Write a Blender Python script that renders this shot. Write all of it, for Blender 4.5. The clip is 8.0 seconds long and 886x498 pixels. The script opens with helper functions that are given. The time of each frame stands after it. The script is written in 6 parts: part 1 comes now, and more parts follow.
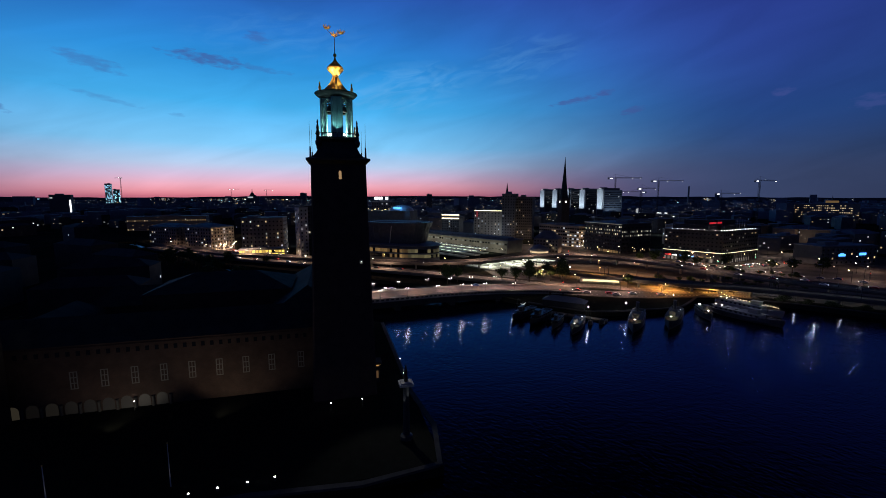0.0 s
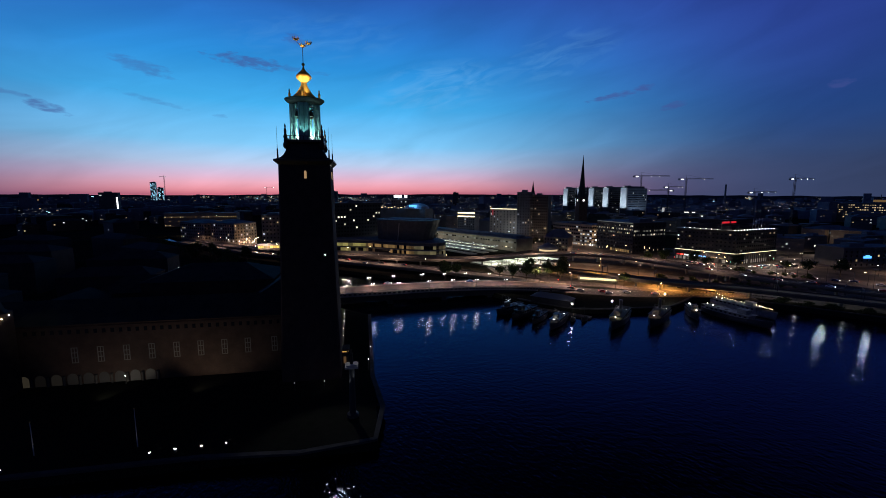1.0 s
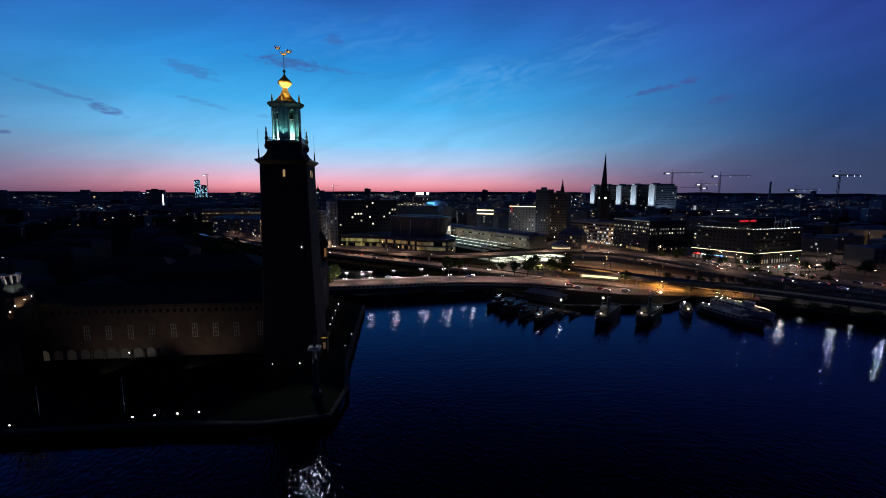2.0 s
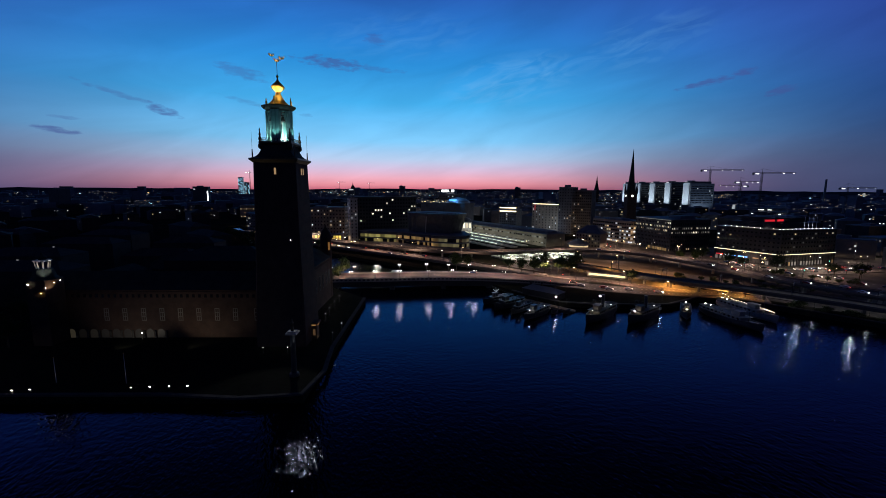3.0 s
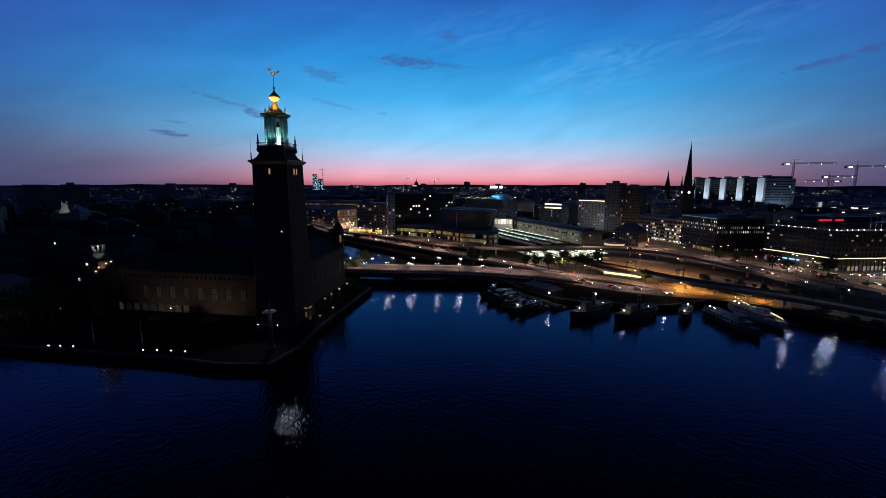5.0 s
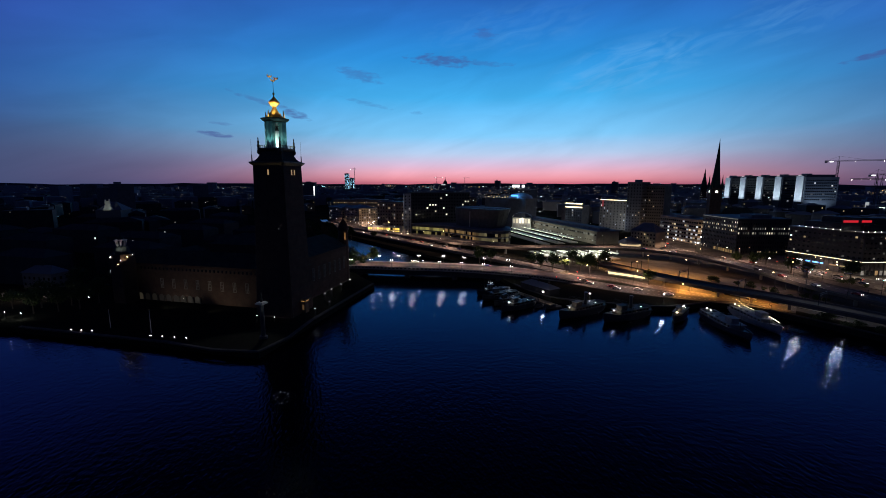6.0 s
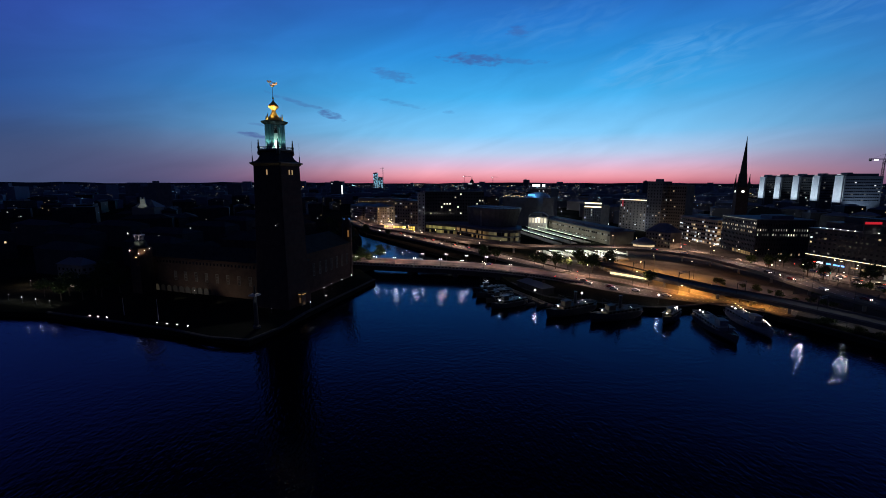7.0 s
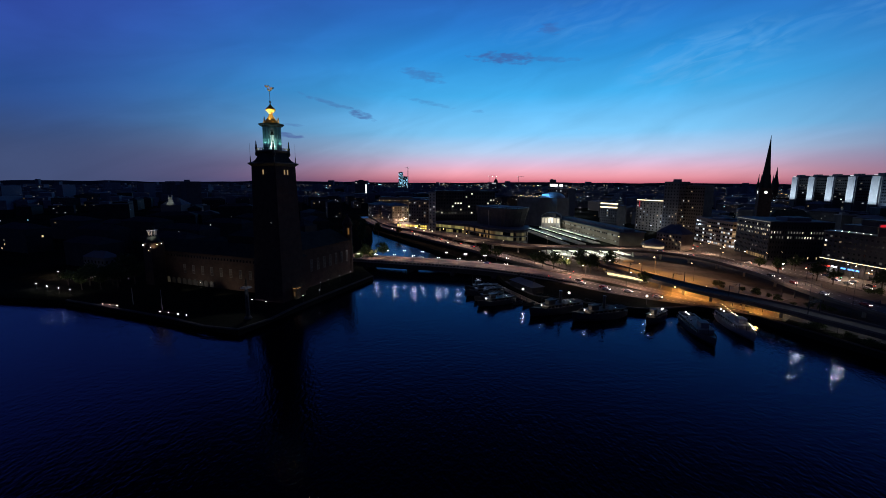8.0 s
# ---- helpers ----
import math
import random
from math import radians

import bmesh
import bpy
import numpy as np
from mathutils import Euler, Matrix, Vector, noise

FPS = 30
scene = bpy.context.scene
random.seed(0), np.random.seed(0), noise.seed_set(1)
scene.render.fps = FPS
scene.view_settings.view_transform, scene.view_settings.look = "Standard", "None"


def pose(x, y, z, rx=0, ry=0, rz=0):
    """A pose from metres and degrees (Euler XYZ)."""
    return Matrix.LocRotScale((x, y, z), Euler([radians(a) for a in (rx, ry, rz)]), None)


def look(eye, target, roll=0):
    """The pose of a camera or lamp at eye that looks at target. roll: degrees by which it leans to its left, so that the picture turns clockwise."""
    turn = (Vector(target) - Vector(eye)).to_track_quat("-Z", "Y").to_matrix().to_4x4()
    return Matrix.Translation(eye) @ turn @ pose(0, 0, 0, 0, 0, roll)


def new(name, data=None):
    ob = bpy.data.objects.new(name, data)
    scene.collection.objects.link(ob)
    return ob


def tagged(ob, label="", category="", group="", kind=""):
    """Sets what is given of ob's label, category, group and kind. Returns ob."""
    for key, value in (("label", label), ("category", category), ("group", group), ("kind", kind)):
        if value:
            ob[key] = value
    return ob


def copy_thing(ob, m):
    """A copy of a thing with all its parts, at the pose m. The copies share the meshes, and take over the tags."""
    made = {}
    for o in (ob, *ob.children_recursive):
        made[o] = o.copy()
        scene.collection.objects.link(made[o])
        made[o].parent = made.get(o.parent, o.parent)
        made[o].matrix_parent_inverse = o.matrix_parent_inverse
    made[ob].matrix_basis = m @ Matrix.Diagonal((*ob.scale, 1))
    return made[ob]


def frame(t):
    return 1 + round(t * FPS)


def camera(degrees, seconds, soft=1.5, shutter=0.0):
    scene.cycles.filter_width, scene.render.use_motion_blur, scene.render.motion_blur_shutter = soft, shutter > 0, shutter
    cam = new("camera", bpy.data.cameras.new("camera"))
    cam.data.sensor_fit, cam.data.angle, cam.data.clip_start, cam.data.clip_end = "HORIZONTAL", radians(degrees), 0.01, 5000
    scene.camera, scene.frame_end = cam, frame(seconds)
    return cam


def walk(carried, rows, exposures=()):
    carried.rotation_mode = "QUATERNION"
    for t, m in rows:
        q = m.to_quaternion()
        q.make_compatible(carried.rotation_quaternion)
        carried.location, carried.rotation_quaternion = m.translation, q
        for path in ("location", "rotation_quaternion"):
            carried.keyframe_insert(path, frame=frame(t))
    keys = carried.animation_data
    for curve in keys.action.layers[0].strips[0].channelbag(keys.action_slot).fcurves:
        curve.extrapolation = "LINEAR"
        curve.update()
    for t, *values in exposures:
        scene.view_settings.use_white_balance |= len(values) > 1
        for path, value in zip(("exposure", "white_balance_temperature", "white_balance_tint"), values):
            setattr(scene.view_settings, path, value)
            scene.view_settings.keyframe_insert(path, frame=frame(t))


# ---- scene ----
import collections
cam = camera(93.1, 8.0, soft=0.75)
METRES, EYE, TILT, LEAN, TURN = 170.0, 62.0, -7.2, 0.0, 0.0
ROWS = [
    (0.0, 0.0, 0.0, 0.0, 0.0, 0.0, -0.0),
    (0.5, 0.0695, -0.0228, -0.0034, 2.12, -0.11, -0.32),
    (1.0, 0.1349, -0.0416, -0.0054, 4.28, -0.26, -0.63),
    (1.5, 0.2018, -0.058, -0.0081, 6.53, -0.46, -0.91),
    (3.0, 0.3929, -0.0842, -0.0118, 13.87, -1.16, -2.03),
    (3.5, 0.4519, -0.0861, -0.0102, 16.34, -1.45, -2.36),
    (4.0, 0.5083, -0.0847, -0.0098, 18.73, -1.69, -2.56),
    (4.5, 0.5674, -0.0804, -0.0082, 21.06, -1.91, -2.79),
    (6.0, 0.7455, -0.0557, 0.0005, 27.85, -2.56, -3.5),
    (6.5, 0.8037, -0.0425, 0.0019, 29.98, -2.74, -3.75),
    (7.0, 0.8606, -0.0271, 0.0052, 32.03, -2.95, -4.0),
    (7.5, 0.9204, -0.0082, 0.008, 34.0, -3.13, -4.31),
    (8.0, 0.9774, 0.0114, 0.0118, 35.84, -3.31, -4.56),
]
walk(cam, [(t, pose(0, 0, EYE, TILT, LEAN, TURN) @ pose(METRES * x, METRES * y, METRES * z, 90 + pitch, roll, yaw)) for t, x, y, z, yaw, pitch, roll in ROWS])

# ---- world: dusk sky after sunset, glow to the north ----
def lin(r, g, b):
    return tuple(((c / 255) / 12.92 if c <= 10 else ((c / 255 + 0.055) / 1.055) ** 2.4) for c in (r, g, b)) + (1.0,)


world = bpy.data.worlds.new("dusk_sky")
scene.world = world
world.use_nodes = True
WN, WL = world.node_tree.nodes, world.node_tree.links
WN.clear()


def wmath(op, a, b=None, c=None, clamp=False):
    n = WN.new("ShaderNodeMath")
    n.operation, n.use_clamp = op, clamp
    for i, v in enumerate((a, b, c)):
        if v is None:
            continue
        if isinstance(v, (int, float)):
            n.inputs[i].default_value = v
        else:
            WL.new(v, n.inputs[i])
    return n.outputs[0]


def wmix(fac, a, b):
    n = WN.new("ShaderNodeMix")
    n.data_type = "RGBA"
    for sock, v in ((n.inputs[0], fac), (n.inputs[6], a), (n.inputs[7], b)):
        if isinstance(v, (int, float, tuple)):
            sock.default_value = v
        else:
            WL.new(v, sock)
    return n.outputs[2]


def wramp(fac, stops):
    n = WN.new("ShaderNodeValToRGB")
    e = n.color_ramp.elements
    while len(e) < len(stops):
        e.new(0.5)
    for el, (p, col) in zip(e, stops):
        el.position, el.color = p, col
    WL.new(fac, n.inputs[0])
    return n.outputs[0]


coord = WN.new("ShaderNodeTexCoord")
sep = WN.new("ShaderNodeSeparateXYZ")
WL.new(coord.outputs["Generated"], sep.inputs[0])
sx, sy, sz = sep.outputs
elev = wmath("MULTIPLY", wmath("ARCSINE", sz), 180 / math.pi)
azim = wmath("MULTIPLY", wmath("ARCTAN2", sx, sy), 180 / math.pi)
efac = wmath("DIVIDE", wmath("MAXIMUM", elev, 0.0), 90.0, clamp=True)
GLOW = [(0.0, lin(196, 108, 126)), (0.006, lin(232, 146, 158)), (0.015, lin(238, 172, 190)), (0.026, lin(218, 188, 216)),
        (0.042, lin(184, 206, 238)), (0.068, lin(126, 198, 244)), (0.12, lin(68, 172, 234)), (0.17, lin(44, 142, 216)), (0.21, lin(40, 118, 200)),
        (0.26, lin(40, 90, 176)), (0.33, lin(17, 47, 104)), (0.44, lin(5, 14, 42)), (0.6, lin(3, 8, 26)), (1.0, lin(3, 6, 22))]
SIDE = [(0.0, lin(62, 60, 86)), (0.025, lin(60, 70, 106)), (0.05, lin(50, 76, 126)), (0.10, lin(42, 78, 146)),
        (0.17, lin(48, 76, 162)), (0.26, lin(46, 62, 152)), (0.33, lin(7, 10, 32)), (0.44, lin(2, 4, 13)), (0.6, lin(3, 5, 16)), (1.0, lin(3, 5, 20))]
BACK = [(0.0, lin(42, 54, 90)), (0.2, lin(32, 44, 84)), (0.6, lin(11, 18, 50)), (1.0, lin(4, 7, 26))]
away = wmath("ABSOLUTE", wmath("SUBTRACT", azim, -22.0))
away = wmath("MINIMUM", away, wmath("SUBTRACT", 360.0, away))
mr = WN.new("ShaderNodeMapRange")
mr.interpolation_type = "SMOOTHSTEP"
mr.inputs[1].default_value, mr.inputs[2].default_value = 8.0, 60.0
WL.new(away, mr.inputs[0])
mr2 = WN.new("ShaderNodeMapRange")
mr2.interpolation_type = "SMOOTHSTEP"
mr2.inputs[1].default_value, mr2.inputs[2].default_value = 62.0, 100.0
WL.new(away, mr2.inputs[0])
sky = wmix(mr.outputs[0], wramp(efac, GLOW), wramp(efac, SIDE))
# the pink band fades away from the sunset point
aside = wmath("ABSOLUTE", wmath("SUBTRACT", azim, -19.0))
aside = wmath("MINIMUM", aside, wmath("SUBTRACT", 360.0, aside))
mr3 = WN.new("ShaderNodeMapRange")
mr3.interpolation_type = "SMOOTHSTEP"
mr3.inputs[1].default_value, mr3.inputs[2].default_value = 12.0, 48.0
WL.new(aside, mr3.inputs[0])
mr4 = WN.new("ShaderNodeMapRange")
mr4.interpolation_type = "SMOOTHSTEP"
mr4.inputs[1].default_value, mr4.inputs[2].default_value, mr4.inputs[3].default_value, mr4.inputs[4].default_value = 1.0, 8.0, 0.75, 0.0
WL.new(elev, mr4.inputs[0])
sky = wmix(wmath("MULTIPLY", mr3.outputs[0], mr4.outputs[0]), sky, lin(64, 80, 120))
sky = wmix(mr2.outputs[0], sky, wramp(efac, BACK))

# thin high streaks and a few small dark clouds
cmb = WN.new("ShaderNodeCombineXYZ")
WL.new(wmath("MULTIPLY", azim, 0.045), cmb.inputs[0])
WL.new(wmath("MULTIPLY", wmath("ADD", elev, wmath("MULTIPLY", azim, -0.22)), 0.16), cmb.inputs[1])
streak = WN.new("ShaderNodeTexNoise")
streak.inputs["Scale"].default_value, streak.inputs["Detail"].default_value, streak.inputs["Distortion"].default_value = 1.6, 6.0, 0.6
WL.new(cmb.outputs[0], streak.inputs["Vector"])
smr = WN.new("ShaderNodeMapRange")
smr.inputs[1].default_value, smr.inputs[2].default_value, smr.inputs[3].default_value, smr.inputs[4].default_value = 0.3, 0.75, 0.90, 1.12
WL.new(streak.outputs[0], smr.inputs[0])
vm = WN.new("ShaderNodeVectorMath")
vm.operation = "SCALE"
WL.new(sky, vm.inputs[0])
WL.new(smr.outputs[0], vm.inputs["Scale"])
sky = vm.outputs[0]
# the eastern sky is deeper
mr5 = WN.new("ShaderNodeMapRange")
mr5.interpolation_type = "SMOOTHSTEP"
mr5.inputs[1].default_value, mr5.inputs[2].default_value, mr5.inputs[3].default_value, mr5.inputs[4].default_value = 10.0, 55.0, 1.0, 0.6
WL.new(azim, mr5.inputs[0])
vm2 = WN.new("ShaderNodeVectorMath")
vm2.operation = "SCALE"
WL.new(sky, vm2.inputs[0])
WL.new(mr5.outputs[0], vm2.inputs["Scale"])
sky = vm2.outputs[0]
# brighter wisps of high cloud above the glow
wisp = None
for ca, ce, cw, ch, slant, amount in ((-5.5, 13.6, 10.0, 3.4, 0.12, 0.42), (10.0, 16.6, 8.0, 3.0, 0.15, 0.22), (-20.0, 18.5, 12.0, 3.0, 0.05, 0.15)):
    da = wmath("DIVIDE", wmath("SUBTRACT", azim, ca), cw)
    de = wmath("DIVIDE", wmath("SUBTRACT", wmath("SUBTRACT", elev, ce), wmath("MULTIPLY", wmath("SUBTRACT", azim, ca), slant)), ch)
    r = wmath("SUBTRACT", 1.0, wmath("ADD", wmath("MULTIPLY", da, da), wmath("MULTIPLY", de, de)), clamp=True)
    m = wmath("MULTIPLY", r, amount)
    wisp = m if wisp is None else wmath("ADD", wisp, m)
wn = WN.new("ShaderNodeTexNoise")
wn.inputs["Scale"].default_value, wn.inputs["Detail"].default_value, wn.inputs["Distortion"].default_value = 5.0, 7.0, 1.2
WL.new(cmb.outputs[0], wn.inputs["Vector"])
wisp = wmath("MULTIPLY", wisp, wmath("MULTIPLY", wmath("SUBTRACT", wn.outputs[0], 0.42, clamp=True), 3.6, clamp=True))
sky = wmix(wisp, sky, lin(110, 176, 232))
cmb2 = WN.new("ShaderNodeCombineXYZ")
WL.new(wmath("MULTIPLY", azim, 0.35), cmb2.inputs[0])
WL.new(wmath("MULTIPLY", elev, 1.1), cmb2.inputs[1])
puff = WN.new("ShaderNodeTexNoise")
puff.inputs["Scale"].default_value, puff.inputs["Detail"].default_value = 2.3, 6.0
WL.new(cmb2.outputs[0], puff.inputs["Vector"])
rough = wmath("MULTIPLY", wmath("SUBTRACT", puff.outputs[0], 0.5), 3.6)
cover = None
# azimuth, elevation, half width, half height, slant, darkness
for ca, ce, cw, ch, slant, dark in ((-28.0, 15.2, 4.6, 0.75, -0.05, 0.75), (-23.0, 14.9, 4.0, 0.35, -0.08, 0.35), (-38.7, 13.3, 3.0, 0.8, -0.2, 0.45), (-46.8, 8.4, 1.7, 0.6, -0.3, 0.75),
                                    (-50.5, 9.6, 4.0, 0.30, -0.25, 0.4), (-37.8, 10.0, 3.4, 0.3, -0.2, 0.3), (-55.8, 5.6, 1.9, 0.35, -0.1, 0.75), (-55.0, 6.8, 1.4, 0.2, -0.05, 0.35),
                                    (17.2, 11.8, 3.2, 0.4, 0.14, 0.7), (20.2, 12.4, 1.4, 0.4, 0.1, 0.7), (23.6, 10.2, 1.5, 0.5, 0.2, 0.6), (37.9, 10.6, 1.0, 0.45, 0.1, 0.6),
                                    (45.0, 8.9, 1.8, 0.8, 0.1, 0.5), (-22.8, 18.2, 1.5, 0.7, -0.1, 0.45), (-31.6, 9.0, 0.9, 0.25, 0.0, 0.35)):
    da = wmath("DIVIDE", wmath("SUBTRACT", azim, ca), cw)
    de = wmath("DIVIDE", wmath("SUBTRACT", wmath("SUBTRACT", elev, ce), wmath("MULTIPLY", wmath("SUBTRACT", azim, ca), slant)), ch)
    r = wmath("ADD", wmath("MULTIPLY", da, da), wmath("MULTIPLY", de, de))
    m = wmath("MULTIPLY", wmath("SUBTRACT", wmath("ADD", 1.0, rough), r, clamp=True), dark)
    cover = m if cover is None else wmath("MAXIMUM", cover, m)
sky = wmix(wmath("MULTIPLY", cover, 0.8), sky, lin(66, 78, 142))
bg = WN.new("ShaderNodeBackground")
WL.new(sky, bg.inputs[0])
bg.inputs[1].default_value = 1.05
wout = WN.new("ShaderNodeOutputWorld")
WL.new(bg.outputs[0], wout.inputs[0])


# ---- materials ----
def material(name):
    mat = bpy.data.materials.new(name)
    mat.use_nodes = True
    nt = mat.node_tree
    return mat, nt, nt.nodes["Principled BSDF"]


def tex_coord(nt, scale=1.0, out="Object"):
    tc = nt.nodes.new("ShaderNodeTexCoord")
    mp = nt.nodes.new("ShaderNodeMapping")
    s = scale if isinstance(scale, tuple) else (scale, scale, scale)
    mp.inputs["Scale"].default_value = s
    nt.links.new(tc.outputs[out], mp.inputs[0])
    return mp.outputs[0]


def surface(name, a, b, scale=0.5, fine=8.0, rough=0.8, metal=0.0, bump=0.15, vary=0.0, spec=0.5):
    """A two-scale mottled surface between the colours a and b."""
    mat, nt, bsdf = material(name)
    v = tex_coord(nt)
    n1 = nt.nodes.new("ShaderNodeTexNoise")
    n1.inputs["Scale"].default_value, n1.inputs["Detail"].default_value = scale, 5.0
    n2 = nt.nodes.new("ShaderNodeTexNoise")
    n2.inputs["Scale"].default_value, n2.inputs["Detail"].default_value = fine, 4.0
    for n in (n1, n2):
        nt.links.new(v, n.inputs["Vector"])
    ad = nt.nodes.new("ShaderNodeMath")
    ad.operation = "MULTIPLY_ADD"
    ad.inputs[1].default_value = 0.4
    nt.links.new(n2.outputs[0], ad.inputs[0])
    nt.links.new(n1.outputs[0], ad.inputs[2])
    last = ad.outputs[0]
    if vary:
        oi = nt.nodes.new("ShaderNodeObjectInfo")
        ad2 = nt.nodes.new("ShaderNodeMath")
        ad2.operation = "MULTIPLY_ADD"
        ad2.inputs[1].default_value = vary
        nt.links.new(oi.outputs["Random"], ad2.inputs[0])
        nt.links.new(last, ad2.inputs[2])
        last = ad2.outputs[0]
    rp = nt.nodes.new("ShaderNodeValToRGB")
    e = rp.color_ramp.elements
    e[0].position, e[0].color = 0.42, (*a, 1)
    e[1].position, e[1].color = 0.98 + vary, (*b, 1)
    nt.links.new(last, rp.inputs[0])
    nt.links.new(rp.outputs[0], bsdf.inputs["Base Color"])
    bsdf.inputs["Roughness"].default_value, bsdf.inputs["Metallic"].default_value = rough, metal
    bsdf.inputs["Specular IOR Level"].default_value = spec
    if bump:
        bp = nt.nodes.new("ShaderNodeBump")
        bp.inputs["Strength"].default_value, bp.inputs["Distance"].default_value = bump, 0.05
        nt.links.new(n2.outputs[0], bp.inputs["Height"])
        nt.links.new(bp.outputs[0], bsdf.inputs["Normal"])
    return mat


def glow(name, col, strength, vary=0.0, lamp=False):
    """A surface that gives off light: lamp glass, lit windows, signs, and parts with painted-in glow."""
    mat, nt, bsdf = material(name)
    if not lamp:
        mat.cycles.emission_sampling = "NONE"
    bsdf.inputs["Base Color"].default_value = (0.06, 0.06, 0.06, 1)
    bsdf.inputs["Emission Color"].default_value = (*col, 1)
    bsdf.inputs["Emission Strength"].default_value = strength
    if vary:
        oi = nt.nodes.new("ShaderNodeObjectInfo")
        mr = nt.nodes.new("ShaderNodeMapRange")
        mr.inputs[3].default_value, mr.inputs[4].default_value = strength * (1 - vary), strength * (1 + vary)
        nt.links.new(oi.outputs["Random"], mr.inputs[0])
        nt.links.new(mr.outputs[0], bsdf.inputs["Emission Strength"])
    return mat


def brickwork(name, a, b, mortar, course=0.09):
    mat, nt, bsdf = material(name)
    v = tex_coord(nt)
    bt = nt.nodes.new("ShaderNodeTexBrick")
    bt.inputs["Color1"].default_value, bt.inputs["Color2"].default_value, bt.inputs["Mortar"].default_value = (*a, 1), (*b, 1), (*mortar, 1)
    bt.inputs["Scale"].default_value, bt.inputs["Brick Width"].default_value, bt.inputs["Row Height"].default_value = 1.0, 0.3, course
    bt.inputs["Mortar Size"].default_value = 0.012
    rot = nt.nodes.new("ShaderNodeMapping")
    rot.inputs["Rotation"].default_value = (radians(90), 0, 0)
    nt.links.new(v, rot.inputs[0])
    nt.links.new(rot.outputs[0], bt.inputs["Vector"])
    ns = nt.nodes.new("ShaderNodeTexNoise")
    ns.inputs["Scale"].default_value, ns.inputs["Detail"].default_value = 0.35, 6.0
    nt.links.new(v, ns.inputs["Vector"])
    mx = nt.nodes.new("ShaderNodeMix")
    mx.data_type, mx.blend_type = "RGBA", "MULTIPLY"
    mx.inputs[0].default_value = 0.7
    nt.links.new(bt.outputs[0], mx.inputs[6])
    nt.links.new(ns.outputs[0], mx.inputs[7])
    nt.links.new(mx.outputs[2], bsdf.inputs["Base Color"])
    bsdf.inputs["Roughness"].default_value = 0.9
    bsdf.inputs["Specular IOR Level"].default_value = 0.2
    bp = nt.nodes.new("ShaderNodeBump")
    bp.inputs["Strength"].default_value, bp.inputs["Distance"].default_value = 0.4, 0.02
    nt.links.new(bt.outputs["Fac"], bp.inputs["Height"])
    bp.invert = True
    nt.links.new(bp.outputs[0], bsdf.inputs["Normal"])
    return mat


def water_material():
    mat, nt, bsdf = material("dark_bay_water")
    nt.nodes.remove(bsdf)
    deep = nt.nodes.new("ShaderNodeBsdfDiffuse")
    deep.inputs["Color"].default_value = (0.001, 0.002, 0.006, 1)
    gloss = nt.nodes.new("ShaderNodeBsdfGlossy")
    gloss.inputs["Color"].default_value = (0.41, 0.50, 0.76, 1)
    gloss.inputs["Roughness"].default_value = 0.012
    fres = nt.nodes.new("ShaderNodeFresnel")
    fres.inputs["IOR"].default_value = 1.28
    mixs = nt.nodes.new("ShaderNodeMixShader")
    nt.links.new(fres.outputs[0], mixs.inputs[0])
    nt.links.new(deep.outputs[0], mixs.inputs[1])
    nt.links.new(gloss.outputs[0], mixs.inputs[2])
    nt.links.new(mixs.outputs[0], nt.nodes["Material Output"].inputs[0])
    tc = nt.nodes.new("ShaderNodeTexCoord")
    h = None
    for sc, rot, amp, det in ((0.06, 20, 0.3, 2.0), (0.24, -30, 0.26, 1.0), (0.62, 15, 0.42, 0.6), (1.3, -10, 0.22, 0.3)):
        mp = nt.nodes.new("ShaderNodeMapping")
        mp.vector_type = "TEXTURE"
        mp.inputs["Scale"].default_value = (0.62 / sc, 1.15 / sc, 1.0)
        mp.inputs["Rotation"].default_value = (0, 0, radians(35 + 0.4 * rot))
        nt.links.new(tc.outputs["Object"], mp.inputs[0])
        n = nt.nodes.new("ShaderNodeTexNoise")
        n.inputs["Scale"].default_value, n.inputs["Detail"].default_value = 1.0, det
        nt.links.new(mp.outputs[0], n.inputs["Vector"])
        m = nt.nodes.new("ShaderNodeMath")
        m.operation = "MULTIPLY_ADD"
        m.inputs[1].default_value = amp
        nt.links.new(n.outputs[0], m.inputs[0])
        if h is not None:
            nt.links.new(h, m.inputs[2])
        else:
            m.inputs[2].default_value = 0.0
        h = m.outputs[0]
    bp = nt.nodes.new("ShaderNodeBump")
    bp.inputs["Strength"].default_value, bp.inputs["Distance"].default_value = 1.0, 0.21
    nt.links.new(h, bp.inputs["Height"])
    for sh in (gloss, fres):
        nt.links.new(bp.outputs[0], sh.inputs["Normal"])
    return mat


BRICK = brickwork("old_red_brick", (0.115, 0.068, 0.052), (0.085, 0.05, 0.042), (0.08, 0.07, 0.062))
STONE = surface("pale_stone", (0.34, 0.32, 0.29), (0.44, 0.42, 0.38), 0.4, 6)
GRANITE = surface("grey_granite", (0.05, 0.05, 0.05), (0.10, 0.097, 0.093), 0.5, 9, rough=0.9, spec=0.05)
COPPER = surface("dark_copper_sheet", (0.022, 0.030, 0.030), (0.045, 0.06, 0.056), 0.3, 5, rough=0.85, spec=0.08)
PATINA = surface("green_copper", (0.13, 0.33, 0.30), (0.24, 0.46, 0.42), 0.7, 6, rough=0.55, metal=0.2)
GOLD = surface("gilded_copper", (0.62, 0.36, 0.07), (0.80, 0.50, 0.12), 1.0, 8, rough=0.42, metal=0.6, bump=0.06)
BRONZE = surface("dark_bronze", (0.05, 0.04, 0.03), (0.09, 0.075, 0.05), 1.0, 8, rough=0.45, metal=0.7)
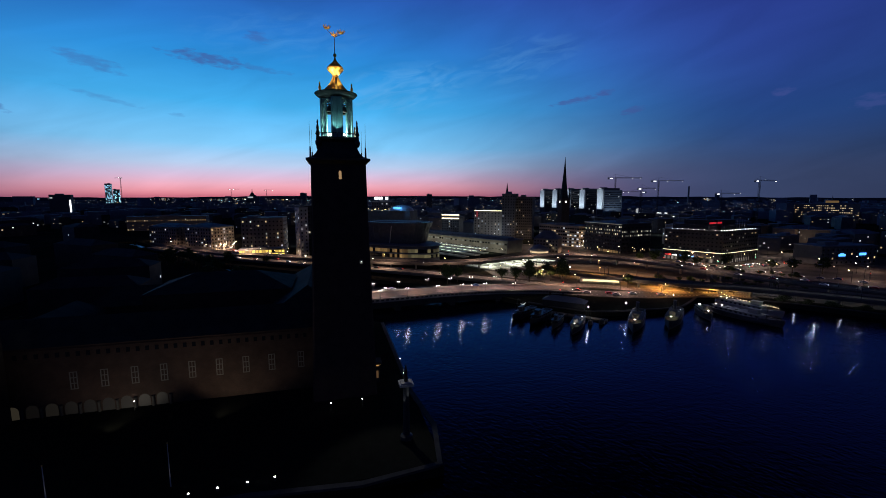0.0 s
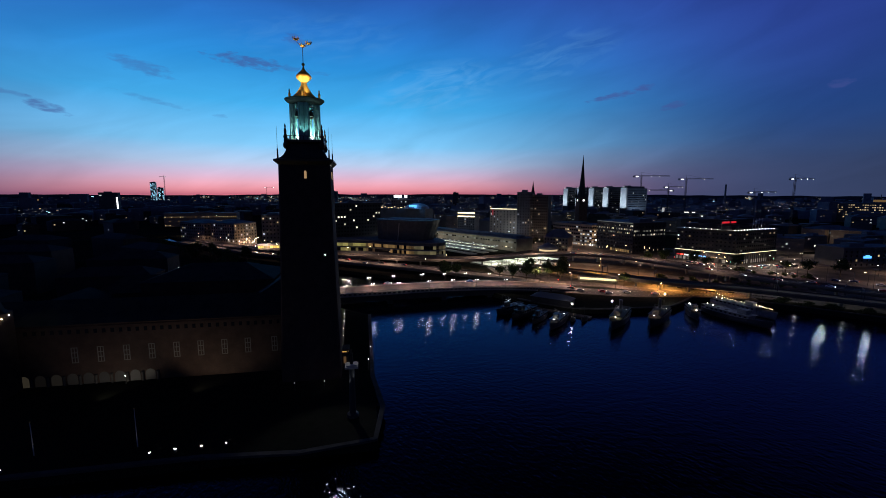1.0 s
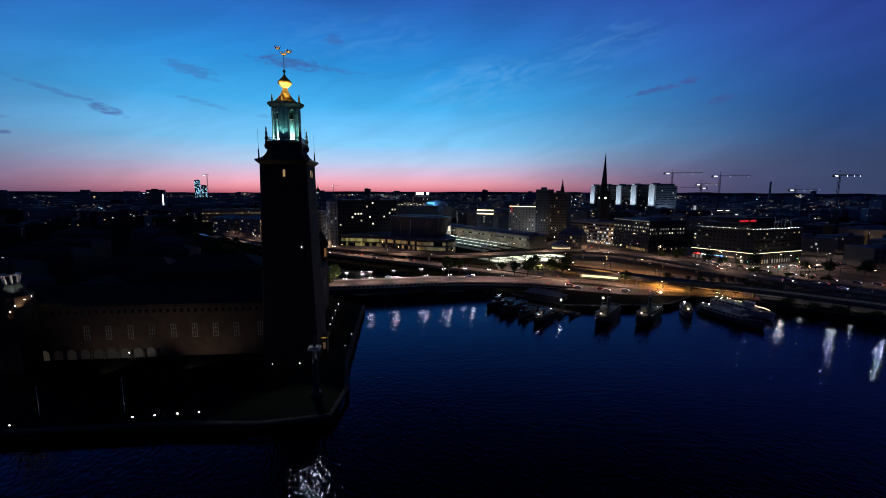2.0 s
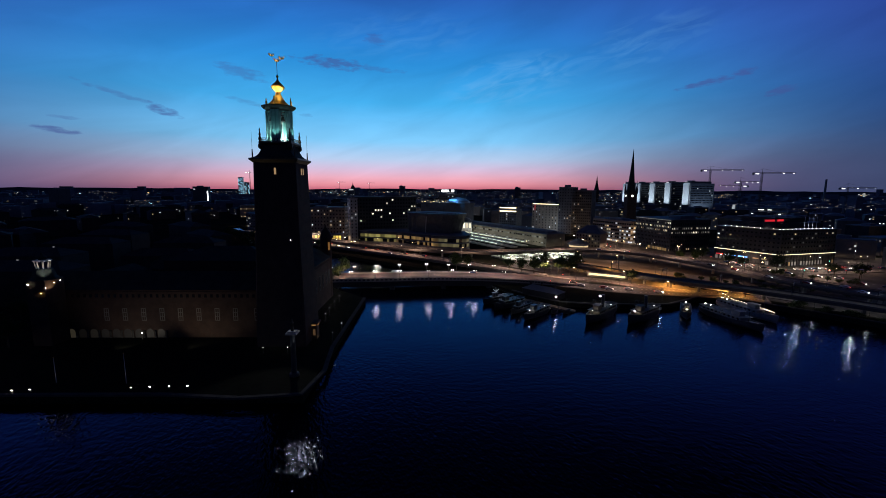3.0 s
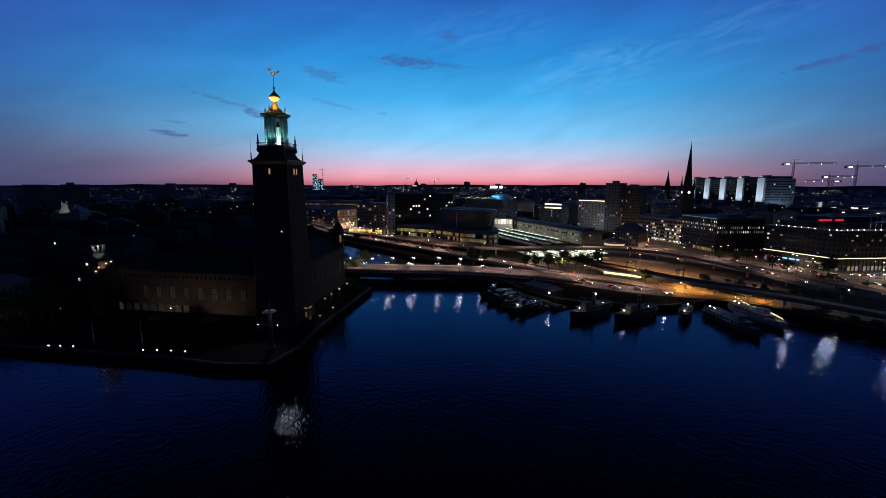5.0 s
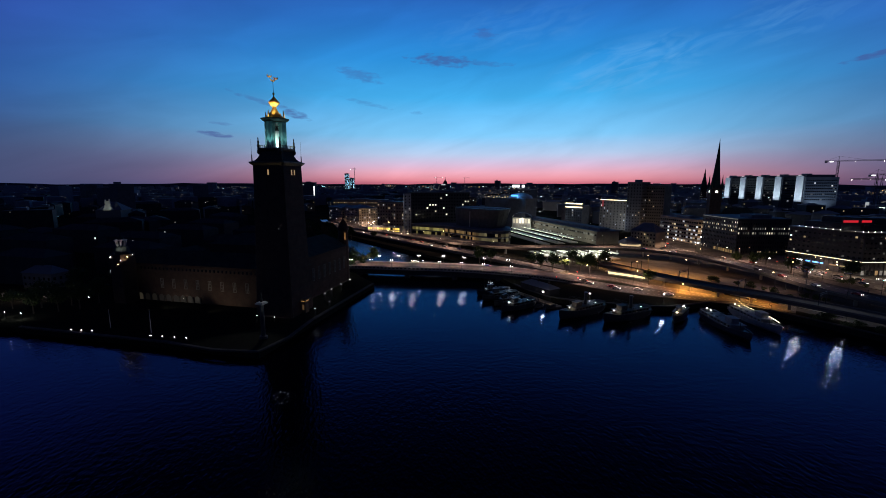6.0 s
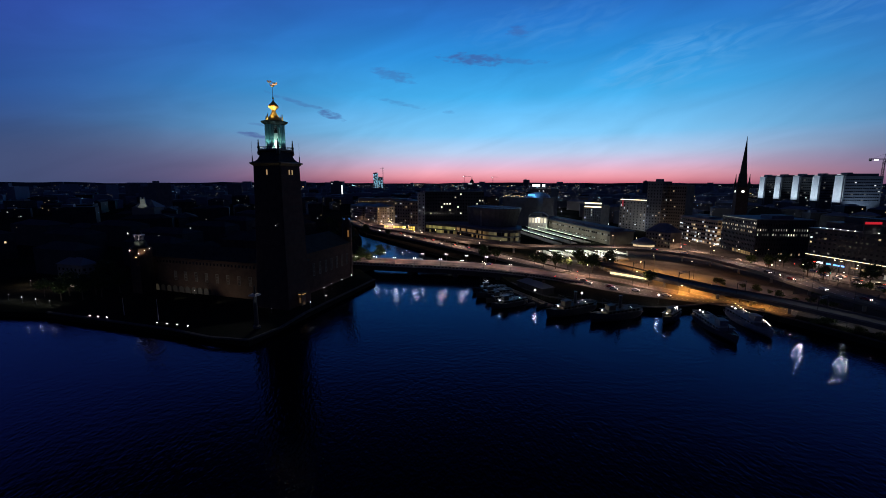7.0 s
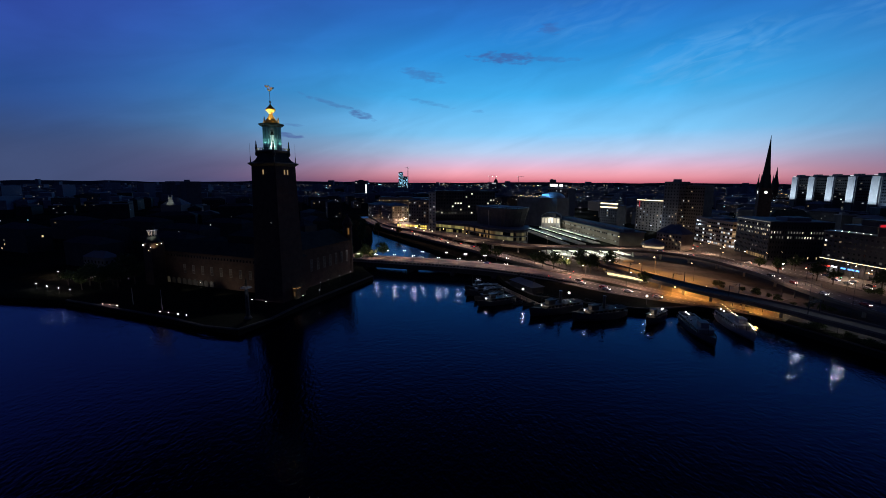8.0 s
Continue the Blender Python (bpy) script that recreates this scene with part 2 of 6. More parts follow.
ASPHALT = surface("worn_asphalt", (0.045, 0.042, 0.039), (0.095, 0.088, 0.08), 0.08, 3.0, rough=0.85)
PAVING = surface("quay_paving", (0.12, 0.094, 0.08), (0.21, 0.165, 0.14), 0.10, 2.5, rough=0.85)
BARRIER = surface("grimy_road_concrete", (0.09, 0.086, 0.08), (0.17, 0.16, 0.15), 0.15, 3.0, rough=0.9, spec=0.2)
TOWNPAVE = surface("town_asphalt", (0.022, 0.021, 0.02), (0.11, 0.10, 0.09), 0.06, 0.5, rough=0.9, spec=0.2)
CONCRETE = surface("weathered_concrete", (0.20, 0.195, 0.185), (0.33, 0.32, 0.30), 0.2, 4, rough=0.85)
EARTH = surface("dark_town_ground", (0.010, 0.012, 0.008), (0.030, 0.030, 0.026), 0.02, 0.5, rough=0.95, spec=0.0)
LEAF = surface("foliage", (0.018, 0.035, 0.010), (0.055, 0.085, 0.025), 0.6, 4.0, rough=0.7, bump=0.0, vary=0.3, spec=0.2)
BARK = surface("bark", (0.05, 0.04, 0.03), (0.10, 0.08, 0.06), 2.0, 12, rough=0.95)
STEEL = surface("painted_dark_steel", (0.03, 0.035, 0.04), (0.06, 0.065, 0.07), 1.0, 8, rough=0.5, metal=0.3)
ROOFDARK = surface("dark_roof_sheet", (0.07, 0.075, 0.088), (0.18, 0.19, 0.21), 0.2, 3.0, rough=0.7, vary=0.4, spec=0.25)
ROOFTILE = surface("black_felt_and_shaded_roofs", (0.02, 0.022, 0.026), (0.05, 0.052, 0.058), 0.2, 3.0, rough=0.9, vary=0.3, spec=0.1)
PLASTER = surface("town_plaster", (0.10, 0.09, 0.08), (0.24, 0.21, 0.17), 0.12, 2.0, rough=0.9, vary=0.5, spec=0.2)
FACADE = surface("dark_office_cladding", (0.045, 0.05, 0.058), (0.10, 0.105, 0.115), 0.15, 2.0, rough=0.75, vary=0.3, spec=0.2)
PALEWALL = surface("pale_gable_panels", (0.55, 0.57, 0.60), (0.72, 0.74, 0.77), 0.15, 2.0, rough=0.6)
CABIN = surface("dark_varnished_cabin", (0.06, 0.05, 0.04), (0.12, 0.10, 0.08), 0.6, 6.0, rough=0.6, spec=0.3)
# white ship paint with the dusk shade mixed into its grey
SHIPWHITE_SHADED = surface("shaded_white_ship_paint", (0.16, 0.165, 0.17), (0.26, 0.26, 0.27), 0.5, 5.0, rough=0.6, spec=0.3)
DRUM = surface("dark_steel_cladding", (0.06, 0.066, 0.075), (0.12, 0.125, 0.135), 0.3, 4.0, rough=0.5, metal=0.3)
# dark stone; on the western houses it also paints the dusk shade
DARKSTONE_SHADE = surface("dark_stone_and_shaded_walls", (0.016, 0.017, 0.02), (0.04, 0.042, 0.048), 0.2, 3.0, rough=0.6, spec=0.25)
DARKCONC = surface("dark_concrete", (0.05, 0.048, 0.046), (0.10, 0.096, 0.09), 0.2, 4.0, rough=0.9, spec=0.2)
HULLDARK = surface("black_hull_paint", (0.025, 0.028, 0.034), (0.05, 0.055, 0.065), 0.4, 4.0, rough=0.4)
SHIPWHITE = surface("white_ship_paint", (0.40, 0.40, 0.40), (0.55, 0.55, 0.54), 0.5, 5.0, rough=0.6, spec=0.3)
DECKWOOD = surface("teak_deck", (0.09, 0.065, 0.045), (0.16, 0.12, 0.08), 0.5, 9.0, rough=0.8)
SIGNGREY = surface("grey_sheet_metal", (0.22, 0.23, 0.24), (0.34, 0.35, 0.36), 0.4, 5.0, rough=0.45, metal=0.4)
RUBBER = surface("tyre_rubber", (0.015, 0.015, 0.015), (0.03, 0.03, 0.03), 3.0, 12.0, rough=0.9)
PAINTLINE = surface("white_road_paint", (0.45, 0.45, 0.43), (0.65, 0.65, 0.62), 0.8, 6.0, rough=0.8)
CARPAINTS = [surface("car_paint_" + n, a, b, 0.5, 5.0, rough=0.3, bump=0.0) for n, a, b in
             (("black", (0.012, 0.012, 0.014), (0.02, 0.02, 0.022)), ("silver", (0.3, 0.31, 0.32), (0.4, 0.41, 0.42)),
              ("white", (0.6, 0.6, 0.6), (0.72, 0.72, 0.72)), ("red", (0.22, 0.02, 0.02), (0.3, 0.03, 0.03)), ("blue", (0.02, 0.04, 0.12), (0.03, 0.06, 0.18)))]
GLASS, _nt, _b = material("dark_window_glass")
_b.inputs["Base Color"].default_value, _b.inputs["Roughness"].default_value = (0.012, 0.015, 0.02, 1), 0.08
WATER = water_material()
LAMPWHITE = glow("lamp_glass_white", (1.0, 0.93, 0.82), 26.0)
GLOBE = glow("bridge_globe_glass", (1.0, 0.96, 0.90), 40.0)
BOATLAMP = glow("boat_lamp_glass", (1.0, 0.92, 0.80), 240.0, lamp=True)
ROADBOWL = glow("road_lamp_bowl", (1.0, 0.95, 0.86), 30.0)
# distance haze is put into the far colours: paler, bluer roofs and woodland
FARROOF = surface("haze_tinted_far_roofs", (0.10, 0.115, 0.145), (0.21, 0.23, 0.28), 0.01, 0.2, rough=0.9, bump=0.0, spec=0.1)
FARWOOD = surface("haze_tinted_far_wood", (0.03, 0.04, 0.05), (0.06, 0.075, 0.09), 0.004, 0.05, rough=0.95, bump=0.0, spec=0.0)
LAMPAMBER = glow("far_sodium_lamp", (1.0, 0.55, 0.18), 1.6)
LAMPWARM = glow("lamp_glass_warm", (1.0, 0.66, 0.32), 26.0)
BULB = glow("string_bulb", (1.0, 0.85, 0.6), 45.0)
WIN_WARM = glow("lit_window_warm", (1.0, 0.74, 0.42), 0.55, 0.7)
WIN_WHITE = glow("lit_window_white", (0.88, 0.94, 1.0), 0.7, 0.7)
WIN_YELLOW = glow("lit_window_yellow", (1.0, 0.66, 0.12), 1.3, 0.85)
WIN_DIM = glow("dim_window", (0.8, 0.78, 0.7), 0.16, 0.6)
AMBERNEON = glow("amber_terrace_lamp", (1.0, 0.68, 0.34), 2.4)
NEON = glow("warm_white_neon", (1.0, 0.78, 0.5), 2.6)
SIGNRED = glow("red_neon", (1.0, 0.03, 0.05), 0.5)
SIGNBLUE = glow("blue_neon", (0.08, 0.35, 1.0), 2.2)
SIGNWHITE = glow("white_sign", (0.95, 0.98, 1.0), 2.6)
HEADLAMP = glow("headlamp_glass", (1.0, 0.95, 0.85), 14.0)
TAILLAMP = glow("tail_lamp_glass", (1.0, 0.05, 0.03), 5.0)
PLATFORM = glow("platform_edge_glow", (0.93, 1.0, 0.80), 2.2)
CYANLED = glow("cyan_facade_light", (0.35, 0.75, 1.0), 1.6, 0.5)


# ---- building helpers ----
def empty(name, m, label, category, group="", kind=""):
    ob = new(name)
    ob.matrix_basis = m
    return tagged(ob, label, category, group, kind)


def part(name, bm, mat, parent=None, label="", m=None):
    me = bpy.data.meshes.new(name)
    bmesh.ops.recalc_face_normals(bm, faces=bm.faces)
    bm.to_mesh(me)
    bm.free()
    me.materials.append(mat)
    return link(name, me, parent, label, m)


def link(name, me, parent=None, label="", m=None):
    ob = new(name, me)
    ob.parent = parent
    if m is not None:
        ob.matrix_basis = m
    if label:
        ob["label"] = label
    return ob


def box(bm, x, y, z, w, d, h, rz=0.0):
    """A box with its base centre at x, y, z."""
    bmesh.ops.create_cube(bm, size=1.0, matrix=pose(x, y, z + h / 2, 0, 0, rz) @ Matrix.Diagonal((w, d, h, 1)))
    return bm


def boxes(*rows):
    bm = bmesh.new()
    for r in rows:
        box(bm, *r)
    return bm


def rod(bm, a, b, r, r2=None, seg=8):
    a, b = Vector(a), Vector(b)
    q = (b - a).to_track_quat("Z", "Y").to_matrix().to_4x4()
    bmesh.ops.create_cone(bm, cap_ends=True, segments=seg, radius1=r, radius2=r if r2 is None else r2, depth=(b - a).length,
                          matrix=Matrix.Translation((a + b) / 2) @ q)
    return bm


def ball(bm, p, r, sz=1.0, seg=10):
    bmesh.ops.create_uvsphere(bm, u_segments=seg, v_segments=max(5, seg // 2 + 1), radius=r, matrix=Matrix.Translation(p) @ Matrix.Diagonal((1, 1, sz, 1)))
    return bm


def lathe(bm, prof, seg=24, turn=0.0, cap=True):
    """A turned shape from (radius, z) pairs."""
    rings = []
    for r, z in prof:
        rings.append([bm.verts.new((r * math.cos(2 * math.pi * i / seg + turn), r * math.sin(2 * math.pi * i / seg + turn), z)) for i in range(seg)])
    for a, b in zip(rings, rings[1:]):
        for i in range(seg):
            bm.faces.new((a[i], a[(i + 1) % seg], b[(i + 1) % seg], b[i]))
    if cap:
        bm.faces.new(rings[0][::-1])
        bm.faces.new(rings[-1])
    return bm


def square_lathe(bm, prof):
    """Stacked squares of (half side, z) with cut corners."""
    rings = []
    for s, z in prof:
        c = s * 0.06
        pts = [(-s + c, -s), (s - c, -s), (s, -s + c), (s, s - c), (s - c, s), (-s + c, s), (-s, s - c), (-s, -s + c)]
        rings.append([bm.verts.new((x, y, z)) for x, y in pts])
    for a, b in zip(rings, rings[1:]):
        for i in range(8):
            bm.faces.new((a[i], a[(i + 1) % 8], b[(i + 1) % 8], b[i]))
    bm.faces.new(rings[0][::-1])
    bm.faces.new(rings[-1])
    return bm


def hip_roof(bm, x, y, z, w, d, h, over=0.5, inset=None):
    w2, d2 = w / 2 + over, d / 2 + over
    i = min(w2, d2) if inset is None else inset
    base = [bm.verts.new((x + a * w2, y + b * d2, z)) for a, b in ((-1, -1), (1, -1), (1, 1), (-1, 1))]
    if w >= d:
        r = [bm.verts.new((x - w2 + i, y, z + h)), bm.verts.new((x + w2 - i, y, z + h))]
        fs = [(base[0], base[1], r[1], r[0]), (base[2], base[3], r[0], r[1]), (base[1], base[2], r[1]), (base[3], base[0], r[0])]
    else:
        r = [bm.verts.new((x, y - d2 + i, z + h)), bm.verts.new((x, y + d2 - i, z + h))]
        fs = [(base[1], base[2], r[1], r[0]), (base[3], base[0], r[0], r[1]), (base[0], base[1], r[0]), (base[2], base[3], r[1])]
    for f in fs:
        bm.faces.new(f)
    bm.faces.new(base[::-1])
    return bm


def ribbon(bm, pts, width, thick, close=6):
    """A thick smooth strip along the points (x, y, z)."""
    p = [Vector(q) for q in pts]
    p = [2 * p[0] - p[1]] + p + [2 * p[-1] - p[-2]]
    line = []
    for i in range(1, len(p) - 2):
        for k in range(close):
            t = k / close
            line.append(0.5 * (2 * p[i] + (p[i + 1] - p[i - 1]) * t + (2 * p[i - 1] - 5 * p[i] + 4 * p[i + 1] - p[i + 2]) * t * t
                               + (3 * p[i] - p[i - 1] - 3 * p[i + 1] + p[i + 2]) * t ** 3))
    line.append(p[-2])
    rows = []
    for i, q in enumerate(line):
        d = line[min(i + 1, len(line) - 1)] - line[max(i - 1, 0)]
        n = Vector((-d.y, d.x, 0)).normalized() * width / 2
        rows.append([bm.verts.new(q + n), bm.verts.new(q - n), bm.verts.new(q - n - Vector((0, 0, thick))), bm.verts.new(q + n - Vector((0, 0, thick)))])
    for a, b in zip(rows, rows[1:]):
        for i in range(4):
            bm.faces.new((a[i], b[i], b[(i + 1) % 4], a[(i + 1) % 4]))
    bm.faces.new(rows[0])
    bm.faces.new(rows[-1][::-1])
    return line


MESHES = {}


def pane_mesh(w, h, mat, depth=0.12):
    """A shared window pane in its frame plane, facing -y, base centre at the origin."""
    key = (round(w, 2), round(h, 2), mat.name)
    if key not in MESHES:
        bm = boxes((0, 0, 0, w, depth, h))
        me = bpy.data.meshes.new("window")
        bm.to_mesh(me)
        bm.free()
        me.materials.append(mat)
        MESHES[key] = me
    return MESHES[key]


def windows(parent, w, d, z0, floors, fh, cols, ww, wh, lit, mats, seed, faces=("s",), dark=True, joined=False):
    # lit: a share of all windows, or one share for each floor
    """Rows of windows on the walls of a box w by d that stands on its base centre."""
    rnd = random.Random(seed)
    sets = collections.defaultdict(bmesh.new)
    for f in faces:
        run = w if f in "sn" else d
        turn = {"s": 0, "e": 90, "n": 180, "w": -90}[f]
        off = (d if f in "sn" else w) / 2
        n = max(1, round(cols * run / w)) if f in "ew" else cols
        for i in range(floors):
            for k in range(n):
                on = rnd.random() < (lit[i] if isinstance(lit, tuple) else lit)
                if not on and not dark:
                    continue
                mat = rnd.choice(mats) if on else GLASS
                x = -run / 2 + (k + 0.5) * run / n
                m = pose(0, 0, 0, 0, 0, turn) @ pose(x, -off - 0.02, z0 + i * fh)
                if joined:
                    box(sets[mat], *m.translation, ww, 0.12, wh, turn)
                else:
                    link("window", pane_mesh(ww, wh, mat), parent, "", m)
    for mat, bm in sets.items():
        part("far_windows", bm, mat, parent)["kind"] = "stuff"


def block(name, x, y, rot, w, d, h, label, wall=PLASTER, roof="flat", floors=5, cols=8, lit=0.15, mats=(WIN_WARM, WIN_WHITE), seed=1, faces=("s", "e"), dark=True,
          base=2.5, category="building", group="", roof_h=4.0, ww=1.3, wh=1.6, roofmat=None, joined=False):
    th = empty(name, pose(x, y, base, 0, 0, rot), label, category, group)
    part("wall", boxes((0, 0, 0, w, d, h)), wall, th)
    if roof == "hip":
        part("roof", hip_roof(bmesh.new(), 0, 0, h, w, d, roof_h), roofmat or ROOFDARK, th)
    else:
        rp = part("roof", boxes((0, 0, h, w + 0.6, d + 0.6, 0.5), (0, 0, h + 0.5, w - 0.6, d - 0.6, 0.15)), roofmat or ROOFDARK, th)
        rr = random.Random(seed + 5)
        part("plant_room", boxes((rr.uniform(-0.25, 0.25) * w, rr.uniform(-0.2, 0.2) * d, h + 0.6, w * rr.uniform(0.2, 0.4), d * rr.uniform(0.25, 0.5), rr.uniform(1.6, 3.2))), ROOFDARK, rp)
    fh = (h - 1.5) / floors
    windows(th, w, d, 1.4, floors, fh, cols, ww, min(wh, fh * 0.7), lit, mats, seed, faces, dark, joined)
    return th


def point(name, x, y, z, power, col, r=0.3):
    li = bpy.data.lights.new(name, "POINT")
    li.energy, li.color, li.shadow_soft_size = power, col, r
    ob = new(name, li)
    ob.location = (x, y, z)
    return ob


def down(name, x, y, z, power, col, r=0.35, angle=164):
    """A spot that throws its light downwards, for street luminaires and added fill light."""
    li = bpy.data.lights.new(name, "SPOT")
    li.energy, li.color, li.spot_size, li.spot_blend, li.shadow_soft_size = power, col, radians(angle), 0.2, r
    ob = new(name, li)
    ob.location = (x, y, z)
    return ob


def aim(name, eye, target, power, col, angle=60, r=0.3):
    li = bpy.data.lights.new(name, "SPOT")
    li.energy, li.color, li.spot_size, li.spot_blend, li.shadow_soft_size = power, col, radians(angle), 0.5, r
    ob = new(name, li)
    ob.matrix_basis = look(eye, target)
    return ob


HALL = pose(-31.5, 126.8, 0, 0, 0, 15)


def hall(u, v, z=0.0):
    return HALL @ Vector((u, v, z))


# ---- ground, water, shores ----
def flat_sheet(name, outline, top, depth, mat, label, category):
    from mathutils.geometry import tessellate_polygon
    pts = [Vector((x, y, top)) for x, y in outline]
    bm = bmesh.new()
    vt = [bm.verts.new(p) for p in pts]
    vb = [bm.verts.new(p - Vector((0, 0, depth))) for p in pts]
    for tri in tessellate_polygon([pts]):
        bm.faces.new([vt[i] for i in tri])
    n = len(pts)
    for i in range(n):
        bm.faces.new((vt[i], vt[(i + 1) % n], vb[(i + 1) % n], vb[i]))
    return tagged(part(name, bm, mat), label, category, kind="structure")


tagged(part("water", boxes((0, 0, -4.0, 9600, 9600, 4.0)), WATER), "dark blue bay water with small ripples", "water", kind="structure")
hq = [tuple(hall(u, v)[:2]) for u, v in ((-96, -47), (20.2, -47), (20.2, 62))]
SHORE = [(-4700, -1500), (-900, -330), (-300, -40), (-150, 36)] + hq + [
    (-54, 207), (-164, 325), (-230, 388), (-420, 540), (-410, 556), (-211, 373), (-66, 304), (13, 267), (48, 230), (75, 211), (104, 214), (130, 221), (150, 242), (165, 247),
    (178, 237), (210, 216), (300, 150), (700, -160), (4700, -2200), (4700, 4700), (-4700, 4700)]
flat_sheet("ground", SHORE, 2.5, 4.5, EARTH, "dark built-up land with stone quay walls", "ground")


def quay_edge(pts, label):
    bm = bmesh.new()
    ribbon(bm, [(x, y, 2.9) for x, y in pts], 1.4, 0.6, close=2)
    tagged(part("quay_edge", bm, GRANITE), label, "quay edge", kind="structure")


quay_edge([tuple(hall(u, v)[:2]) for u, v in ((-96, -46.4), (-60, -46.4), (-20, -46.4), (19.5, -46.4), (19.6, -10), (19.6, 30), (19.6, 62))], "grey granite coping of the city hall quay")
quay_edge([(48, 231), (75, 212), (104, 215), (130, 222), (150, 243), (165, 248), (178, 238), (210, 217), (300, 151)], "grey granite coping of the ship quay")

# far wooded ridge that closes the horizon
bm = bmesh.new()
prev = None
for i in range(241):
    a = radians(-150 + 300 * i / 240)
    r = 3900
    h = 60 - 12 * abs(i - 110) / 60 + 16 * noise.noise(Vector((i * 0.06, 3.1, 0))) + 7 * noise.noise(Vector((i * 0.5, 7.7, 0))) + 3 * noise.noise(Vector((i * 1.7, 1.2, 0)))
    row = [bm.verts.new((r * k * math.sin(a), r * k * math.cos(a), z)) for k, z in ((0.72, 2.0), (0.9, h * 0.55), (1.0, h), (1.06, 2.0))]
    if prev:
        for q in range(3):
            bm.faces.new((prev[q], row[q], row[q + 1], prev[q + 1]))
    prev = row
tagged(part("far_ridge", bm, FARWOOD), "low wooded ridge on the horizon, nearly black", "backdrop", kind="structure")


# ---- the city hall ----
th = empty("city_hall", HALL @ Matrix.Translation((0, 0, 2.5)), "dark red brick city hall with copper roofs and arcade", "city hall")


def gabled(bm, x, y, z, w, d, h, over=0.6):
    return hip_roof(bm, x, y, z, w, d, h, over, inset=min(w, d) * 0.35)


part("south_wing_wall", boxes((-48, 9, 0, 104, 16, 19.5), (-48, 0.9, 18.2, 104, 0.25, 0.5)), BRICK, th)
part("south_wing_roof", gabled(bmesh.new(), -48, 9, 19.5, 104, 16, 6.0), COPPER, th)
part("east_wing_wall", boxes((-10.5, 37, 0, 23, 60, 22.5), (1.15, 37, 20.5, 0.3, 60, 0.6)), BRICK, th)
part("east_wing_roof", gabled(bmesh.new(), -10.5, 37, 22.5, 23, 60, 7.5), COPPER, th)
part("north_wing_wall", boxes((-52, 60, 0, 78, 18, 18)), BRICK, th)
part("north_wing_roof", gabled(bmesh.new(), -52, 60, 18, 78, 18, 6.0), COPPER, th)
part("west_wing_wall", boxes((-92, 34, 0, 16, 36, 16)), BRICK, th)
part("west_wing_roof", gabled(bmesh.new(), -92, 34, 16, 16, 36, 6.0), COPPER, th)
part("hall_block_wall", boxes((-40, 38, 0, 46, 26, 27)), BRICK, th)
part("hall_block_roof", hip_roof(bmesh.new(), -40, 38, 27, 46, 26, 5.0), COPPER, th)

# tall windows of the south wing
FRAME = surface("grey_window_frame", (0.12, 0.12, 0.11), (0.20, 0.20, 0.19), 1.0, 8.0, rough=0.7)


def tall_window(u, v, z, w, h, turn, parent, glass=GLASS):
    m = pose(u, v, z, 0, 0, turn)
    bm = bmesh.new()
    box(bm, -w / 2, 0, 0, 0.22, 0.3, h)
    box(bm, w / 2, 0, 0, 0.22, 0.3, h)
    box(bm, 0, 0, 0, 0.16, 0.24, h)
    for k in range(4):
        box(bm, 0, 0, k * (h - 0.2) / 3, w, 0.24, 0.2)
    fr = part("window", bm, FRAME, parent, "pale framed tall window", m)
    part("pane", boxes((0, 0.1, 0.1, w, 0.06, h - 0.2)), glass, fr)


for i, u in enumerate((-71.5, -64.3, -57.0, -49.8, -42.6, -35.4, -28.2, -21.0, -12.6)):
    tall_window(u, 0.98, 7.0, 1.6, 5.0, 0, th, WIN_DIM if i == 8 else GLASS)
for i in range(9):
    tall_window(1.0, 13 + i * 6.0, 9.0, 1.7, 7.0, 90, th)
small = bpy.data.meshes.new("attic_window")
bm = boxes((0, 0, 0, 0.9, 0.2, 1.3))
bm.to_mesh(small)
bm.free()
small.materials.append(GLASS)
small_lit = small.copy()
small_lit.materials.clear()
small_lit.materials.append(WIN_DIM)
for i in range(32):
    link("attic_window", small, th, "", pose(-84 + i * 2.35, 0.95, 16.4))
# ground-floor arcade; glowing panels, fading along the row, stand in for its inner light
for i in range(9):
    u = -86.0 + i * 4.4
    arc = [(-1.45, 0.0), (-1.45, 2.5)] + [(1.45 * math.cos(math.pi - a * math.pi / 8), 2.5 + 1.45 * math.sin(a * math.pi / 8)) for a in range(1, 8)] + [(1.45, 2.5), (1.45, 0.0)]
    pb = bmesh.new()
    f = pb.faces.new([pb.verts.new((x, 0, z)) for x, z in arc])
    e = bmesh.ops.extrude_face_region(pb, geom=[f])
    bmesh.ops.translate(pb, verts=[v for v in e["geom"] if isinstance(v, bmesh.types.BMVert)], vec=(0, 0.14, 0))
    part("arcade_arch", pb, glow("arcade_glow_panel_%d" % i, (0.9, 0.75, 0.5), (0.026, 0.004, 0.009, 0.005, 0.003, 0.002, 0.002, 0.001, 0.001)[i]) if i < 9 else GLASS, th, "arcade opening filled by a dim warm glowing panel", pose(u, 0.9, -0.35))
for i in range(10):
    bm = lathe(bmesh.new(), [(0.45, 0.0), (0.36, 0.3), (0.34, 2.6), (0.5, 3.0)], 10)
    part("arcade_pillar", bm, GRANITE, th, "", pose(-88.2 + i * 4.4, 0.75, 0.0))
